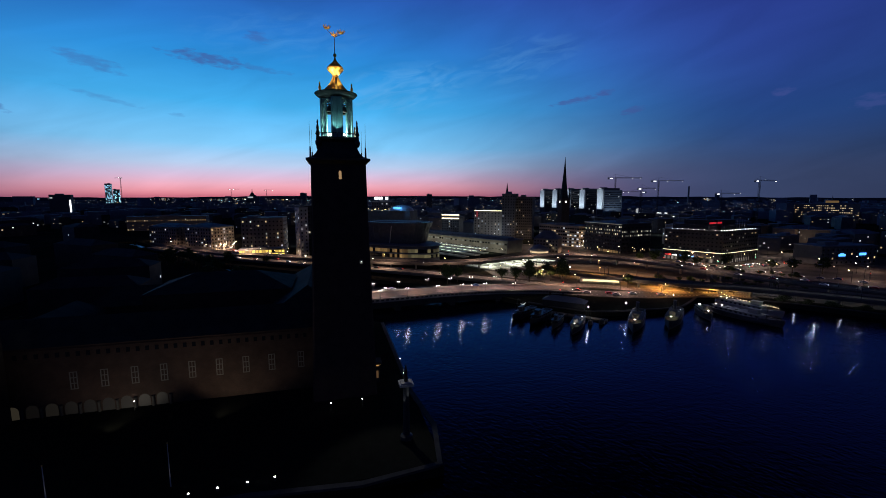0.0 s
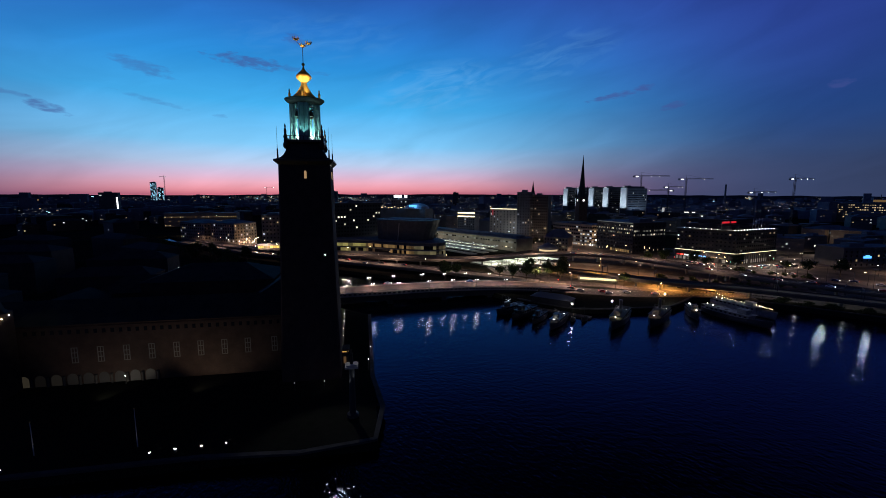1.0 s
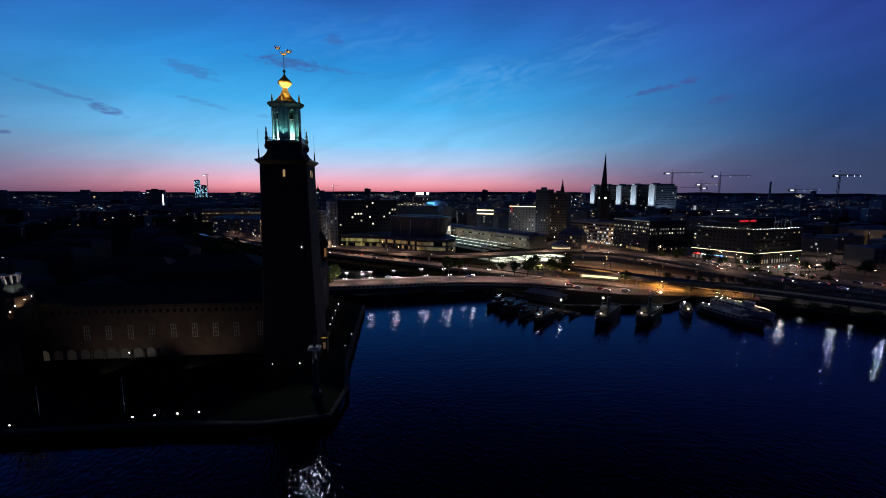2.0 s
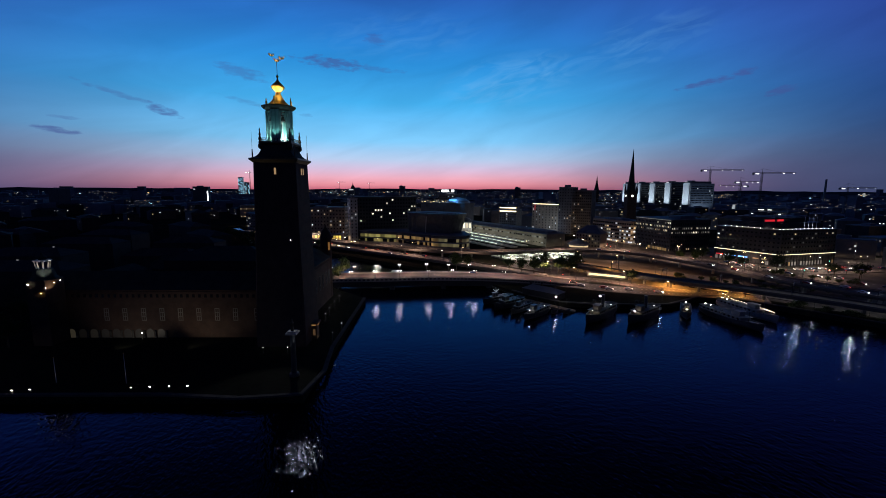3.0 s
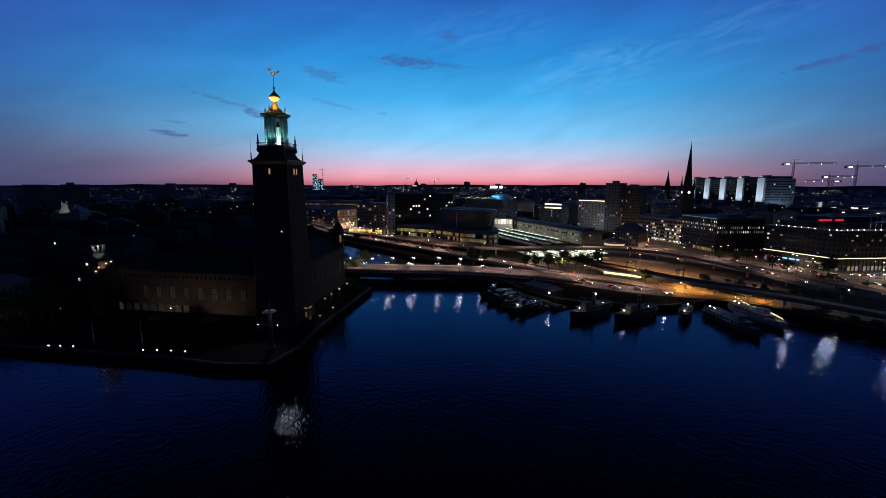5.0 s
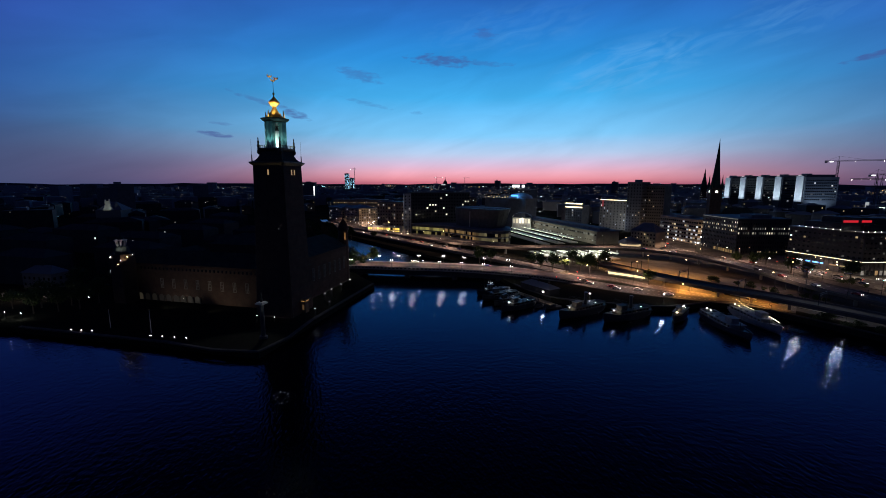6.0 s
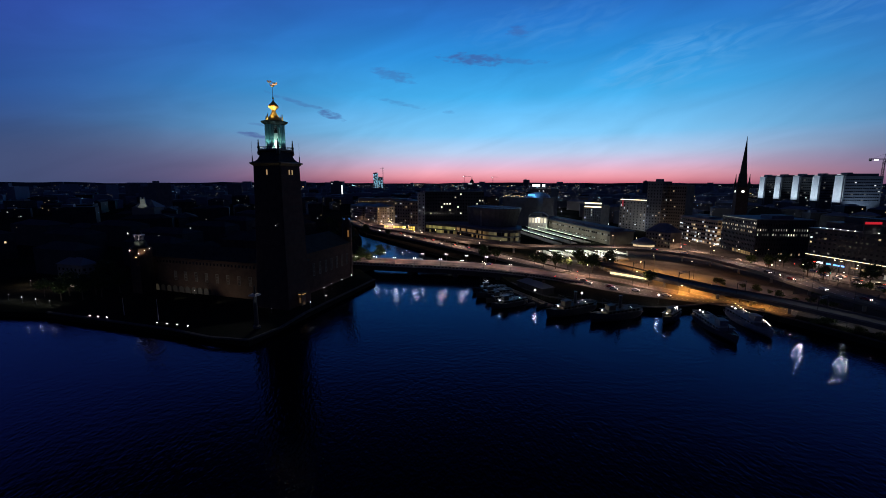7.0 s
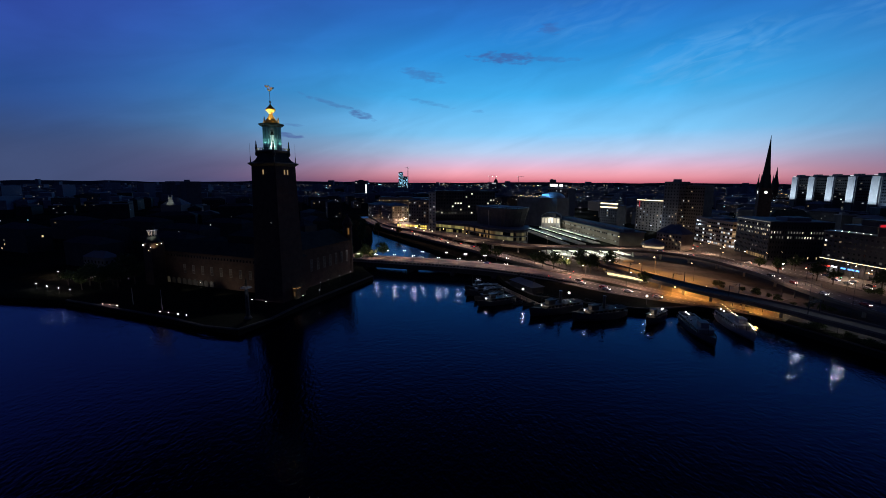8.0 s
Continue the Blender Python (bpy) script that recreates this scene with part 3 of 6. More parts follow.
# lit decorated turret over the south-west corner
tw = part("corner_turret", boxes((-89, -4.2, 0, 7, 8, 25)), BRICK, th)
part("turret_roof", lathe(bmesh.new(), [(4.6, 25), (3.6, 26), (2.9, 28.5), (2.6, 29)], 8), COPPER, tw)
tw.children[0].matrix_basis = pose(-89, -4.2, 0)
lt = part("turret_lantern", lathe(bmesh.new(), [(2.6, 29), (2.4, 29.6), (1.0, 29.8)], 8), STONE, tw, "pale open stone lantern", pose(-89, -4.2, -2.5))
for i in range(8):
    t = 2 * math.pi * i / 8
    part("lantern_column", rod(bmesh.new(), (1.5 * math.cos(t), 1.5 * math.sin(t), 29.6), (2.3 * math.cos(t), 2.3 * math.sin(t), 34.2), 0.26, 0.2, 7), STONE, lt)
part("lantern_ring", lathe(bmesh.new(), [(2.5, 34.2), (2.9, 34.6), (2.3, 34.8)], 16), STONE, lt)
part("lantern_cap", lathe(bmesh.new(), [(1.2, 34.8), (1.5, 35.8), (0.5, 36.6), (0.1, 37.8)], 12), COPPER, lt)
for u, v, z, r, mt in ((-85.3, -8.4, 22.4, 0.12, LAMPWHITE), (-91.4, -8.5, 23.7, 0.2, LAMPWHITE), (-85.3, -4.7, 23.6, 0.14, LAMPWARM), (-87.0, -8.5, 20.4, 0.12, LAMPWARM), (-85.3, -2.0, 24.0, 0.12, LAMPWHITE)):
    part("turret_lamp", ball(bmesh.new(), (u, v, z), r, seg=8), mt, tw)
# stair turret at the north-east corner with one lit slit
st = part("stair_turret", lathe(bmesh.new(), [(3.0, 0), (3.0, 31.5), (3.4, 31.8), (3.4, 33), (2.2, 36), (0.6, 38.2), (0.15, 40)], 12), BRICK, th, "", pose(-1.5, 66.5, 0))
part("lit_slit", boxes((2.1, -2.2, 26.2, 0.9, 0.9, 4.2, 45)), glow("orange_stair_light", (1.0, 0.45, 0.12), 0.16), st)

# ---- the tower: brick shaft, copper lantern, gilded cap ----
tower = empty("bell_tower", HALL @ Matrix.Translation((0.35, 0, 2.5)), "tall dark red brick bell tower with lit lantern and gilded cap", "tower")
part("shaft", square_lathe(bmesh.new(), [(9.3, 0), (9.0, 12), (8.35, 33), (7.8, 55), (7.55, 68.3)]), BRICK, tower)
part("cornice", square_lathe(bmesh.new(), [(7.6, 68.3), (8.2, 68.9), (8.75, 69.4), (8.75, 69.9), (8.0, 70.1)]), BRONZE, tower)
part("flared_roof", square_lathe(bmesh.new(), [(8.0, 70.1), (6.9, 70.6), (6.1, 71.5), (5.5, 72.7), (5.3, 74.0), (5.3, 74.8)]), COPPER, tower)
part("gallery", square_lathe(bmesh.new(), [(5.4, 74.75), (5.9, 75.35), (5.9, 75.95), (5.5, 76.05)]), BRONZE, tower)
for i in range(4):
    a = radians(45 + 90 * i)
    c, s = math.cos(a) * 1.414, math.sin(a) * 1.414
    part("corner_rod", rod(rod(bmesh.new(), (7.5 * c, 7.5 * s, 70), (7.5 * c, 7.5 * s, 73), 0.28, 0.18), (7.5 * c, 7.5 * s, 73), (7.5 * c, 7.5 * s, 79.65), 0.06, 0.03), BRONZE, tower)
    bm = lathe(bmesh.new(), [(0.55, 0), (0.45, 1.2), (0.7, 1.6), (0.35, 2.6), (0.42, 3.4), (0.18, 4.4), (0.28, 4.8), (0.05, 5.6)], 8)
    part("corner_finial", bm, BRONZE, tower, "", pose(5.55 * c / 1.0 * 0.97, 5.55 * s * 0.97, 75.15))
    # bulging scroll under the gallery corner
    part("scroll", ball(bmesh.new(), (5.55 * c * 0.95, 5.55 * s * 0.95, 74.35), 0.95, 1.3), BRONZE, tower)
bm = bmesh.new()
for i in range(4):
    a = 90 * i
    for k in range(11):
        box(bm, *(pose(0, 0, 0, 0, 0, a) @ Vector((-5.2 + k * 1.04, -5.7, 76.05))), 0.16, 0.16, 1.0)
    box(bm, *(pose(0, 0, 0, 0, 0, a) @ Vector((0, -5.7, 77.05))), 11.4, 0.2, 0.16, a)
part("gallery_rail", bm, BRONZE, tower)
part("lantern_plinth", lathe(bmesh.new(), [(5.0, 75.95), (5.0, 76.55), (4.6, 76.65)], 8, math.pi / 8), PATINA, tower)
for i in range(4):
    a = 90 * i - 90
    m = pose(0, 0, 0, 0, 0, a + 90)
    # a pier with clustered half columns
    bm = boxes((0, -3.55, 76.55, 2.5, 1.5, 11.2), (0, -3.55, 76.55, 3.1, 1.9, 0.7), (0, -3.55, 86.75, 3.0, 1.9, 0.5))
    for x, y in ((-1.3, -4.25), (1.3, -4.25), (-1.35, -2.9), (1.35, -2.9), (0, -4.35)):
        rod(bm, (x, y, 76.75), (x, y, 87.35), 0.34, 0.30, 10)
    part("pier", bm, PATINA, tower, "green copper clad pier", m)
    bm = lathe(bmesh.new(), [(0.42, 0), (0.5, 0.3), (0.3, 0.8), (0.42, 1.5), (0.16, 2.3), (0.26, 2.6), (0.04, 3.1)], 8)
    part("gilded_finial", bm, GOLD, tower, "gilded finial", m @ pose(0, -4.5, 89.05))
    # arch and bells in the diagonal opening
    m2 = pose(0, 0, 0, 0, 0, a + 135)
    bm = bmesh.new()
    for k in range(9):
        t0, t1 = math.pi * k / 9, math.pi * (k + 1) / 9
        rod(bm, (1.5 * math.cos(t0), -3.6, 85.55 + 1.5 * math.sin(t0)), (1.5 * math.cos(t1), -3.6, 85.55 + 1.5 * math.sin(t1)), 0.26, seg=6)
    part("arch", bm, PATINA, tower, "", m2)
    beam = part("bell_beam", boxes((0, -2.9, 85.35, 3.2, 0.25, 0.25)), STEEL, tower, "", m2)
    bell = lathe(bmesh.new(), [(0.95, 0), (0.8, 0.25), (0.62, 0.8), (0.55, 1.3), (0.35, 1.6), (0.1, 1.75)], 14)
    part("bell", bell, BRONZE, beam, "dark bronze bell", pose(0, -2.9, 83.55))
    part("gallery_lamp", boxes((0, -3.0, 76.65, 0.6, 0.5, 0.7)), LAMPWHITE, tower, "floodlight", m2)
part("core", lathe(bmesh.new(), [(1.3, 76.55), (1.2, 87.55)], 8), STONE, tower, "pale core of the lantern")
part("canopy", lathe(bmesh.new(), [(4.3, 87.35), (4.7, 87.75), (5.4, 88.05), (6.0, 88.65), (6.05, 88.9), (5.0, 89.15), (4.3, 89.25)], 32), COPPER, tower)
cap = part("gilded_cap", lathe(bmesh.new(), [(4.1, 89.4), (3.4, 89.95), (2.5, 90.85), (1.7, 91.95), (1.15, 92.95), (0.85, 93.75), (0.85, 94.15), (1.35, 94.65), (2.1, 95.35), (2.3, 95.75)], 28), GOLD, tower)
part("onion", lathe(bmesh.new(), [(2.35, 95.75), (2.3, 96.15), (1.7, 96.85), (0.95, 97.55), (0.4, 98.25), (0.16, 99.15)], 24), GOLD, cap)
part("globe", ball(bmesh.new(), (0, 0, 99.65), 0.5), GOLD, cap)
part("mast", rod(bmesh.new(), (0, 0, 98.8), (0, 0, 105.0), 0.12, 0.08), BRONZE, cap)
for u, z, v in ((-2.0, 107.0, 0.6), (0.0, 105.0, 0.0), (1.9, 105.6, -0.5)):
    bm = rod(bmesh.new(), (0, 0, 104.6), (u, v, z - 0.3), 0.07)
    cr = part("crown_arm", bm, BRONZE, tower)
    bm = lathe(bmesh.new(), [(0.62, 0), (0.72, 0.15), (0.66, 0.3)], 14)
    for k in range(7):
        t = 2 * math.pi * k / 7
        rod(bm, (0.64 * math.cos(t), 0.64 * math.sin(t), 0.2), (0.98 * math.cos(t), 0.98 * math.sin(t), 0.66), 0.2, 0.07, 6)
        ball(bm, (0.98 * math.cos(t), 0.98 * math.sin(t), 0.7), 0.16, seg=6)
    part("crown", bm, GOLD, cr, "gilded open crown", pose(u, v, z))
# belfry slits, lit, and the small lamp on the shaft
AMBERGLASS = glow("amber_lantern_glass", (1.0, 0.50, 0.16), 0.45)
SLIT = glow("belfry_light", (1.0, 0.62, 0.30), 0.35)
for x, turn, off in ((0.3, 0, -7.62), (-1.1, 90, -7.62), (1.1, 90, -7.62)):
    bm = boxes((0, 0, 0, 0.75, 0.14, 2.0))
    lathe(bm, [(0.37, -0.07), (0.37, 0.07)], 12)
    bmesh.ops.transform(bm, matrix=pose(0, 0, 2.0, 90), verts=bm.verts[8:])
    part("belfry_slit", bm, SLIT, tower, "arched lit slit", pose(0, 0, 0, 0, 0, turn) @ pose(x, off, 64.2))
wm = pose(5.4, -8.8, 40.9, 0, 0, 4) @ pose(0, 0, 0, 25)
wl = part("wall_lamp", boxes((0, 0, -0.3, 0.9, 0.06, 0.6), (0, -0.55, 0.3, 0.9, 1.15, 0.05), (0, -0.55, -0.3, 0.9, 1.15, 0.05), (-0.45, -0.55, -0.3, 0.05, 1.15, 0.65), (0.45, -0.55, -0.3, 0.05, 1.15, 0.65)),
          STEEL, tower, "small hooded floodlight on the shaft", wm)
part("lamp_glass", boxes((0, -0.10, -0.14, 0.6, 0.06, 0.28)), glow("floodlight_glass", (1.0, 0.97, 0.92), 6.0), wl)
part("pilot_lamp", ball(bmesh.new(), (0, -1.1, 0.42), 0.06, seg=8), LAMPWHITE, wl)
# entrance at the foot of the tower's east side
part("portal", boxes((10.0, 0.6, 0, 2.2, 3.4, 6.2), (10.2, 0.6, 6.2, 3.0, 4.6, 0.6)), GRANITE, tower)
part("portal_lamp", boxes((11.3, 0.6, 5.6, 0.2, 2.6, 0.3), (10.0, -1.2, 5.6, 1.6, 0.2, 0.3)), AMBERGLASS, tower)
part("portal_window", boxes((10.1, -1.15, 1.6, 0.9, 0.1, 2.4)), glow("portal_glass", (1.0, 0.55, 0.25), 0.08), tower)

lc = hall(0.35, 0)
for i in range(4):
    a = radians(15 + 45 + 90 * i)
    point("lantern_light", lc.x + 2.6 * math.cos(a), lc.y + 2.6 * math.sin(a), 80.4, 900, (0.72, 0.95, 1.0), 0.3)
    aim("pier_light", (lc.x + 5.2 * math.cos(a), lc.y + 5.2 * math.sin(a), 80.3), (lc.x + 3.2 * math.cos(a), lc.y + 3.2 * math.sin(a), 88), 550, (0.75, 0.95, 1.0), 100)
    a = radians(15 + 90 * i)
    aim("pier_light", (lc.x + 5.9 * math.cos(a), lc.y + 5.9 * math.sin(a), 79.9), (lc.x + 4.2 * math.cos(a), lc.y + 4.2 * math.sin(a), 89), 850, (0.50, 0.92, 1.0), 80)
    a = radians(15 + 22 + 90 * i)
    aim("cap_light", (lc.x + 4.6 * math.cos(a), lc.y + 4.6 * math.sin(a), 92.8), (lc.x, lc.y, 97.6), 2600, (1.0, 0.82, 0.5), 70)
for a in (258, 312):
    b = radians(a)
    aim("crown_light", (lc.x + 4.4 * math.cos(b), lc.y + 4.4 * math.sin(b), 92.9), (lc.x, lc.y, 109), 9000, (1.0, 0.62, 0.36), 26)
for a in range(4):
    b = radians(15 + 90 * a)
    point("finial_light", lc.x + 5.5 * math.cos(b), lc.y + 5.5 * math.sin(b), 92.3, 40, (1.0, 0.85, 0.55), 0.15)
aim("water_floodlight", hall(5.9, -9.9, 42.6), hall(9.5, -48.0, 8.0), 9000, (1.0, 0.95, 0.90), 52, 0.7)
aim("portal_glow", hall(11.5, 0.5, 2.8), hall(9.3, 0.5, 16), 300, (1.0, 0.55, 0.25), 80)
aim("facade_glow", hall(-34, -14, 3.2), hall(-30, 1, 18), 2200, (1.0, 0.84, 0.62), 120)
aim("facade_glow", hall(-58, -14, 3.2), hall(-60, 1, 16), 1700, (1.0, 0.88, 0.7), 120)
point("turret_glow", *hall(-89, -4.2, 31.0), 420, (1.0, 0.88, 0.80), 0.3)
aim("turret_glow", hall(-84.5, -9.5, 28.0), hall(-88, -5, 34), 1900, (1.0, 0.90, 0.84), 70)
aim("turret_glow", hall(-84, -7.0, 24.0), hall(-88.5, -5, 28.5), 420, (1.0, 0.66, 0.40), 90)


# ---- lamps, poles, statues of the terrace ----
def park_lamp(x, y, z, h, mat=LAMPWHITE, label="slim dark park lamp with lit globe", r=0.12):
    lp = empty("park_lamp", pose(x, y, z), label, "street lamp", "quay lamps")
    part("pole", rod(rod(bmesh.new(), (0, 0, 0), (0, 0, min(0.5, h * 0.4)), 0.14, 0.09), (0, 0, min(0.5, h * 0.4)), (0, 0, h - r), 0.06), STEEL, lp)
    part("globe", ball(bmesh.new(), (0, 0, h), r), mat, lp)
    return lp


for u, v, h in ((-3.9, -15.6, 2.2), (4.8, -15.4, 2.2), (18.4, -4.2, 3.7), (19.3, 7.6, 3.8), (8.9, 22.0, 3.6), (8.6, 30.6, 3.8), (8.3, 42, 3.7), (8.0, 54, 3.7), (-112, -6, 1.2), (-128, -6, 1.2), 
                (-126, -39.7, 3.0), (-115.6, -39.7, 3.0), (-106.6, -39.1, 3.0), (-138, -39, 3.0), (-165, -15, 3.0), (-152, -15.5, 3.0), (-137.7, -15.1, 3.0), (-57, -1.2, 2.6)):
    park_lamp(*hall(u, v, 2.5), h, mat=GLOBE if v < -35 else LAMPWHITE)
    if v < -35:
        point("globe_light", *hall(u, v, 2.5 + h), 260, (1.0, 0.95, 0.88), 0.35)
for u, v in ((-69.4, -45.4), (-64.6, -45.0), (-59.8, -44.5), (-31.5, -43.4), (-26.3, -43.0), (-20.8, -42.7), (-15.5, -42.4)):
    lp = empty("bollard_light", HALL @ pose(u, v, 2.5), "low stone bollard with a lit cap on the quay", "bollard light", "quay bollards")
    part("post", boxes((0, 0, 0, 0.45, 0.45, 0.7)), GRANITE, lp)
    part("light_cap", boxes((0, 0, 0.7, 0.34, 0.2, 0.1)), LAMPWHITE, lp)
for u, v, z in ((-36.0, -39.0, 12.0), (-57.5, -38.5, 10.5)):
    fp = empty("flagpole", HALL @ pose(u, v, 2.5), "white painted flagpole on the terrace", "flagpole")
    part("pole", rod(bmesh.new(), (0, 0, 0), (0, 0, z - 2.5), 0.13, 0.07), SHIPWHITE, fp)
    part("ball", ball(bmesh.new(), (0, 0, z - 2.4), 0.16), GOLD, fp)
    aim("flag_light", hall(u + 0.6, v - 0.8, 2.8), hall(u, v, 10), 60, (1.0, 0.95, 0.85), 40)
col = empty("memorial_column", HALL @ pose(13.9, -35.4, 3.2), "stone memorial column with a figure on its capital", "column")
# the stone shaft takes a dark steel colour that paints its lack of light
part("shaft", lathe(bmesh.new(), [(1.6, 0), (1.5, 0.8), (0.85, 1.2), (0.72, 13.2), (0.95, 13.8)], 16), STEEL, col)
part("capital", boxes((0, 0, 13.8, 3.4, 3.4, 0.5), (0, 0, 14.3, 2.6, 2.6, 0.3)), STONE, col)
part("figure", lathe(bmesh.new(), [(0.42, 14.6), (0.5, 15.2), (0.34, 16.4), (0.44, 17.2), (0.18, 17.9), (0.22, 18.3), (0.05, 18.6)], 10), BRONZE, col, "plain figure of pale metal")
aim("column_light", hall(12, -36, 12), hall(14, -36, 17.5), 60, (0.9, 0.95, 1.0), 70)
aim("column_light", hall(16.5, -37.5, 13), hall(14, -36, 17.5), 90, (0.9, 0.95, 1.0), 70)


# ---- trees ----
def tree_master(seed, h, spread):
    rnd = random.Random(seed)
    tr = empty("tree", Matrix.Identity(4), "leafy park tree, dark at dusk", "tree")
    bm = rod(bmesh.new(), (0, 0, 0), (0, 0, h * 0.45), h * 0.03, h * 0.018, 7)
    tips = []
    for k in range(9):
        a = k * 2.4 + rnd.random()
        q = Vector((math.cos(a) * spread * rnd.uniform(0.3, 0.75), math.sin(a) * spread * rnd.uniform(0.3, 0.75), h * rnd.uniform(0.5, 0.88)))
        rod(bm, (0, 0, h * rnd.uniform(0.28, 0.44)), q, h * 0.011, h * 0.004, 5)
        tips.append(q)
    tips.append(Vector((0, 0, h * 0.92)))
    part("trunk", bm, BARK, tr)
    verts, faces = [], []
    for q in tips:
        for j in range(95):
            d = Vector((rnd.gauss(0, 1), rnd.gauss(0, 1), rnd.gauss(0, 0.75)))
            c = q + d * spread * 0.23
            if c.z < h * 0.22:
                continue
            s = h * rnd.uniform(0.018, 0.04)
            e = Euler((rnd.uniform(-1.2, 1.2), rnd.uniform(-1.2, 1.2), rnd.uniform(0, 6.3))).to_matrix()
            i = len(verts)
            verts += [c + e @ Vector(v) * s for v in ((-1, -0.6, 0), (1, -0.7, 0.15), (0.9, 0.8, 0), (-0.8, 0.7, 0.2))]
            faces.append((i, i + 1, i + 2, i + 3))
    me = bpy.data.meshes.new("crown")
    me.from_pydata(verts, [], faces)
    me.materials.append(LEAF)
    link("crown", me, tr)
    return tr


TREES = [tree_master(11, 11, 4.6), tree_master(12, 13, 5.0), tree_master(13, 9, 4.2)]
spots = [(50, 284), (59, 282), (66, 287), (76, 291), (83, 287), (41, 290), (10, 288), (3, 283), (-72, 226), (-80, 235), (-66, 240), (78, 312), (66, 316), (90, 310),
         (176, 372), (186, 366), (205, 352), (212, 346), (196, 382), (232, 340), (262, 330), (272, 322), (290, 316), (-150, 352), (330, 300), (345, 290), (120, 268)]
spots += [(-172, 316), (-186, 330), (-200, 344), (-214, 358), (-228, 372), (-242, 384), (-258, 396), (-180, 350), (-200, 322), (-222, 340), (-240, 360), (-262, 378), (-280, 392), (-300, 404), (-150, 300), (-140, 286), (-160, 280)]
spots += [tuple(hall(u, v)[:2]) for u, v in ((-20, 86), (-32, 84), (-46, 88), (-60, 86), (-74, 84), (-88, 88), (-10, 92), (-4, 100), (-26, 102), (-102, 60), (-108, 40), (-112, 20), (-118, 4), (-106, 74), (-120, 60),
                                            (-128, 24), (-134, 44), (-138, 8), (-150, 20), (-40, 112), (-66, 110), (-90, 108), (-100, -10), (-108, -17), (-115, -9), (-104, -26), (-119, -23), (-124, -13), (-112, -31), (-99, -20), (-130, -28))]
rnd = random.Random(5)
for i, (x, y) in enumerate(spots):
    m = pose(x, y, 2.45, 0, 0, rnd.uniform(0, 360))
    if i < 3:
        TREES[i].matrix_basis = m
    else:
        copy_thing(TREES[i % 3], m)


# ---- the road bridge ----
BR = [(-88, 212, 7.0), (-66, 218, 7.1), (-36.5, 226.9, 7.3), (-6.2, 238.4, 7.3), (21, 248, 6.7), (42, 254, 5.9), (64, 259, 4.6), (84, 262, 3.0)]
bridge = tagged(new("road_bridge"), "low stone-faced road bridge with lit deck", "bridge", kind="structure")
bm = bmesh.new()
ribbon(bm, BR, 18.4, 1.7)
part("deck", bm, PAVING, bridge)
bm = bmesh.new()
line = ribbon(bm, [(x, y, z + 0.06) for x, y, z in BR], 13, 0.1)
part("carriageway", bm, ASPHALT, bridge)
bm = bmesh.new()
ribbon(bm, [(x, y, z - 1.72) for x, y, z in BR[1:-1]], 16.6, 3.4)
part("girder", bm, DARKCONC, bridge)
for side in (-1, 1):
    pts = []
    for i in range(len(BR)):
        a, b = Vector(BR[max(i - 1, 0)]), Vector(BR[min(i + 1, len(BR) - 1)])
        d = (b - a).normalized()
        pts.append(Vector(BR[i]) + Vector((-d.y, d.x, 0)) * side * 9.1)
    bm = bmesh.new()
    rail = ribbon(bm, [p + Vector((0, 0, 0.5)) for p in pts], 0.5, 2.2)
    part("parapet", bm, STONE, bridge)
    tone = -1
    for a, b in zip(rail, rail[1:]):
        for s in (0.25, 0.75):
            q = a.lerp(b, s)
            out = Vector((-(b - a).y, (b - a).x, 0)).normalized() * side * 0.35
            part("corbel", boxes((q.x + out.x, q.y + out.y, q.z - 1.35, 1.5, 0.3, 0.8, math.degrees(math.atan2((b - a).y, (b - a).x)))), STEEL, bridge)
    bm = bmesh.new()
    ribbon(bm, [p + Vector((0, 0, 1.15)) for p in pts], 0.12, 0.1)
    for q in rail[::1]:
        box(bm, q.x, q.y, q.z, 0.1, 0.1, 0.7)
    part("railing", bm, STEEL, bridge)
for x, y in ((-60, 220), (-27, 230.4), (3, 241.4), (30, 250.6)):
    part("pier", boxes((x, y, -2, 3.0, 16, 7.7, 19)), GRANITE, bridge)


# the bow glows by itself in place of the light from its globes
LAMPBOW = glow("glowing_lamp_bow", (1.0, 0.95, 0.88), 0.35)


def twin_lamp(x, y, z, turn, h=4.6):
    lp = empty("twin_lamp", pose(x, y, z, 0, 0, turn), "dark bridge lamp with two lit globes", "street lamp", "bridge lamps")
    bm = rod(rod(bmesh.new(), (0, 0, 0), (0, 0, 0.8), 0.2, 0.12), (0, 0, 0.8), (0, 0, h - 0.9), 0.08)
    part("post", bm, STEEL, lp)
    bm = bmesh.new()
    for k in range(6):
        t0, t1 = math.pi * (1 + k / 6), math.pi * (1 + (k + 1) / 6)
        rod(bm, (0.75 * math.cos(t0), 0, h + 0.75 * math.sin(t0)), (0.75 * math.cos(t1), 0, h + 0.75 * math.sin(t1)), 0.07, seg=6)
    part("bow", bm, LAMPBOW, lp)
    for s in (-1, 1):
        part("globe", ball(bmesh.new(), (0.75 * s, 0, h + 0.2), 0.155), GLOBE, lp)


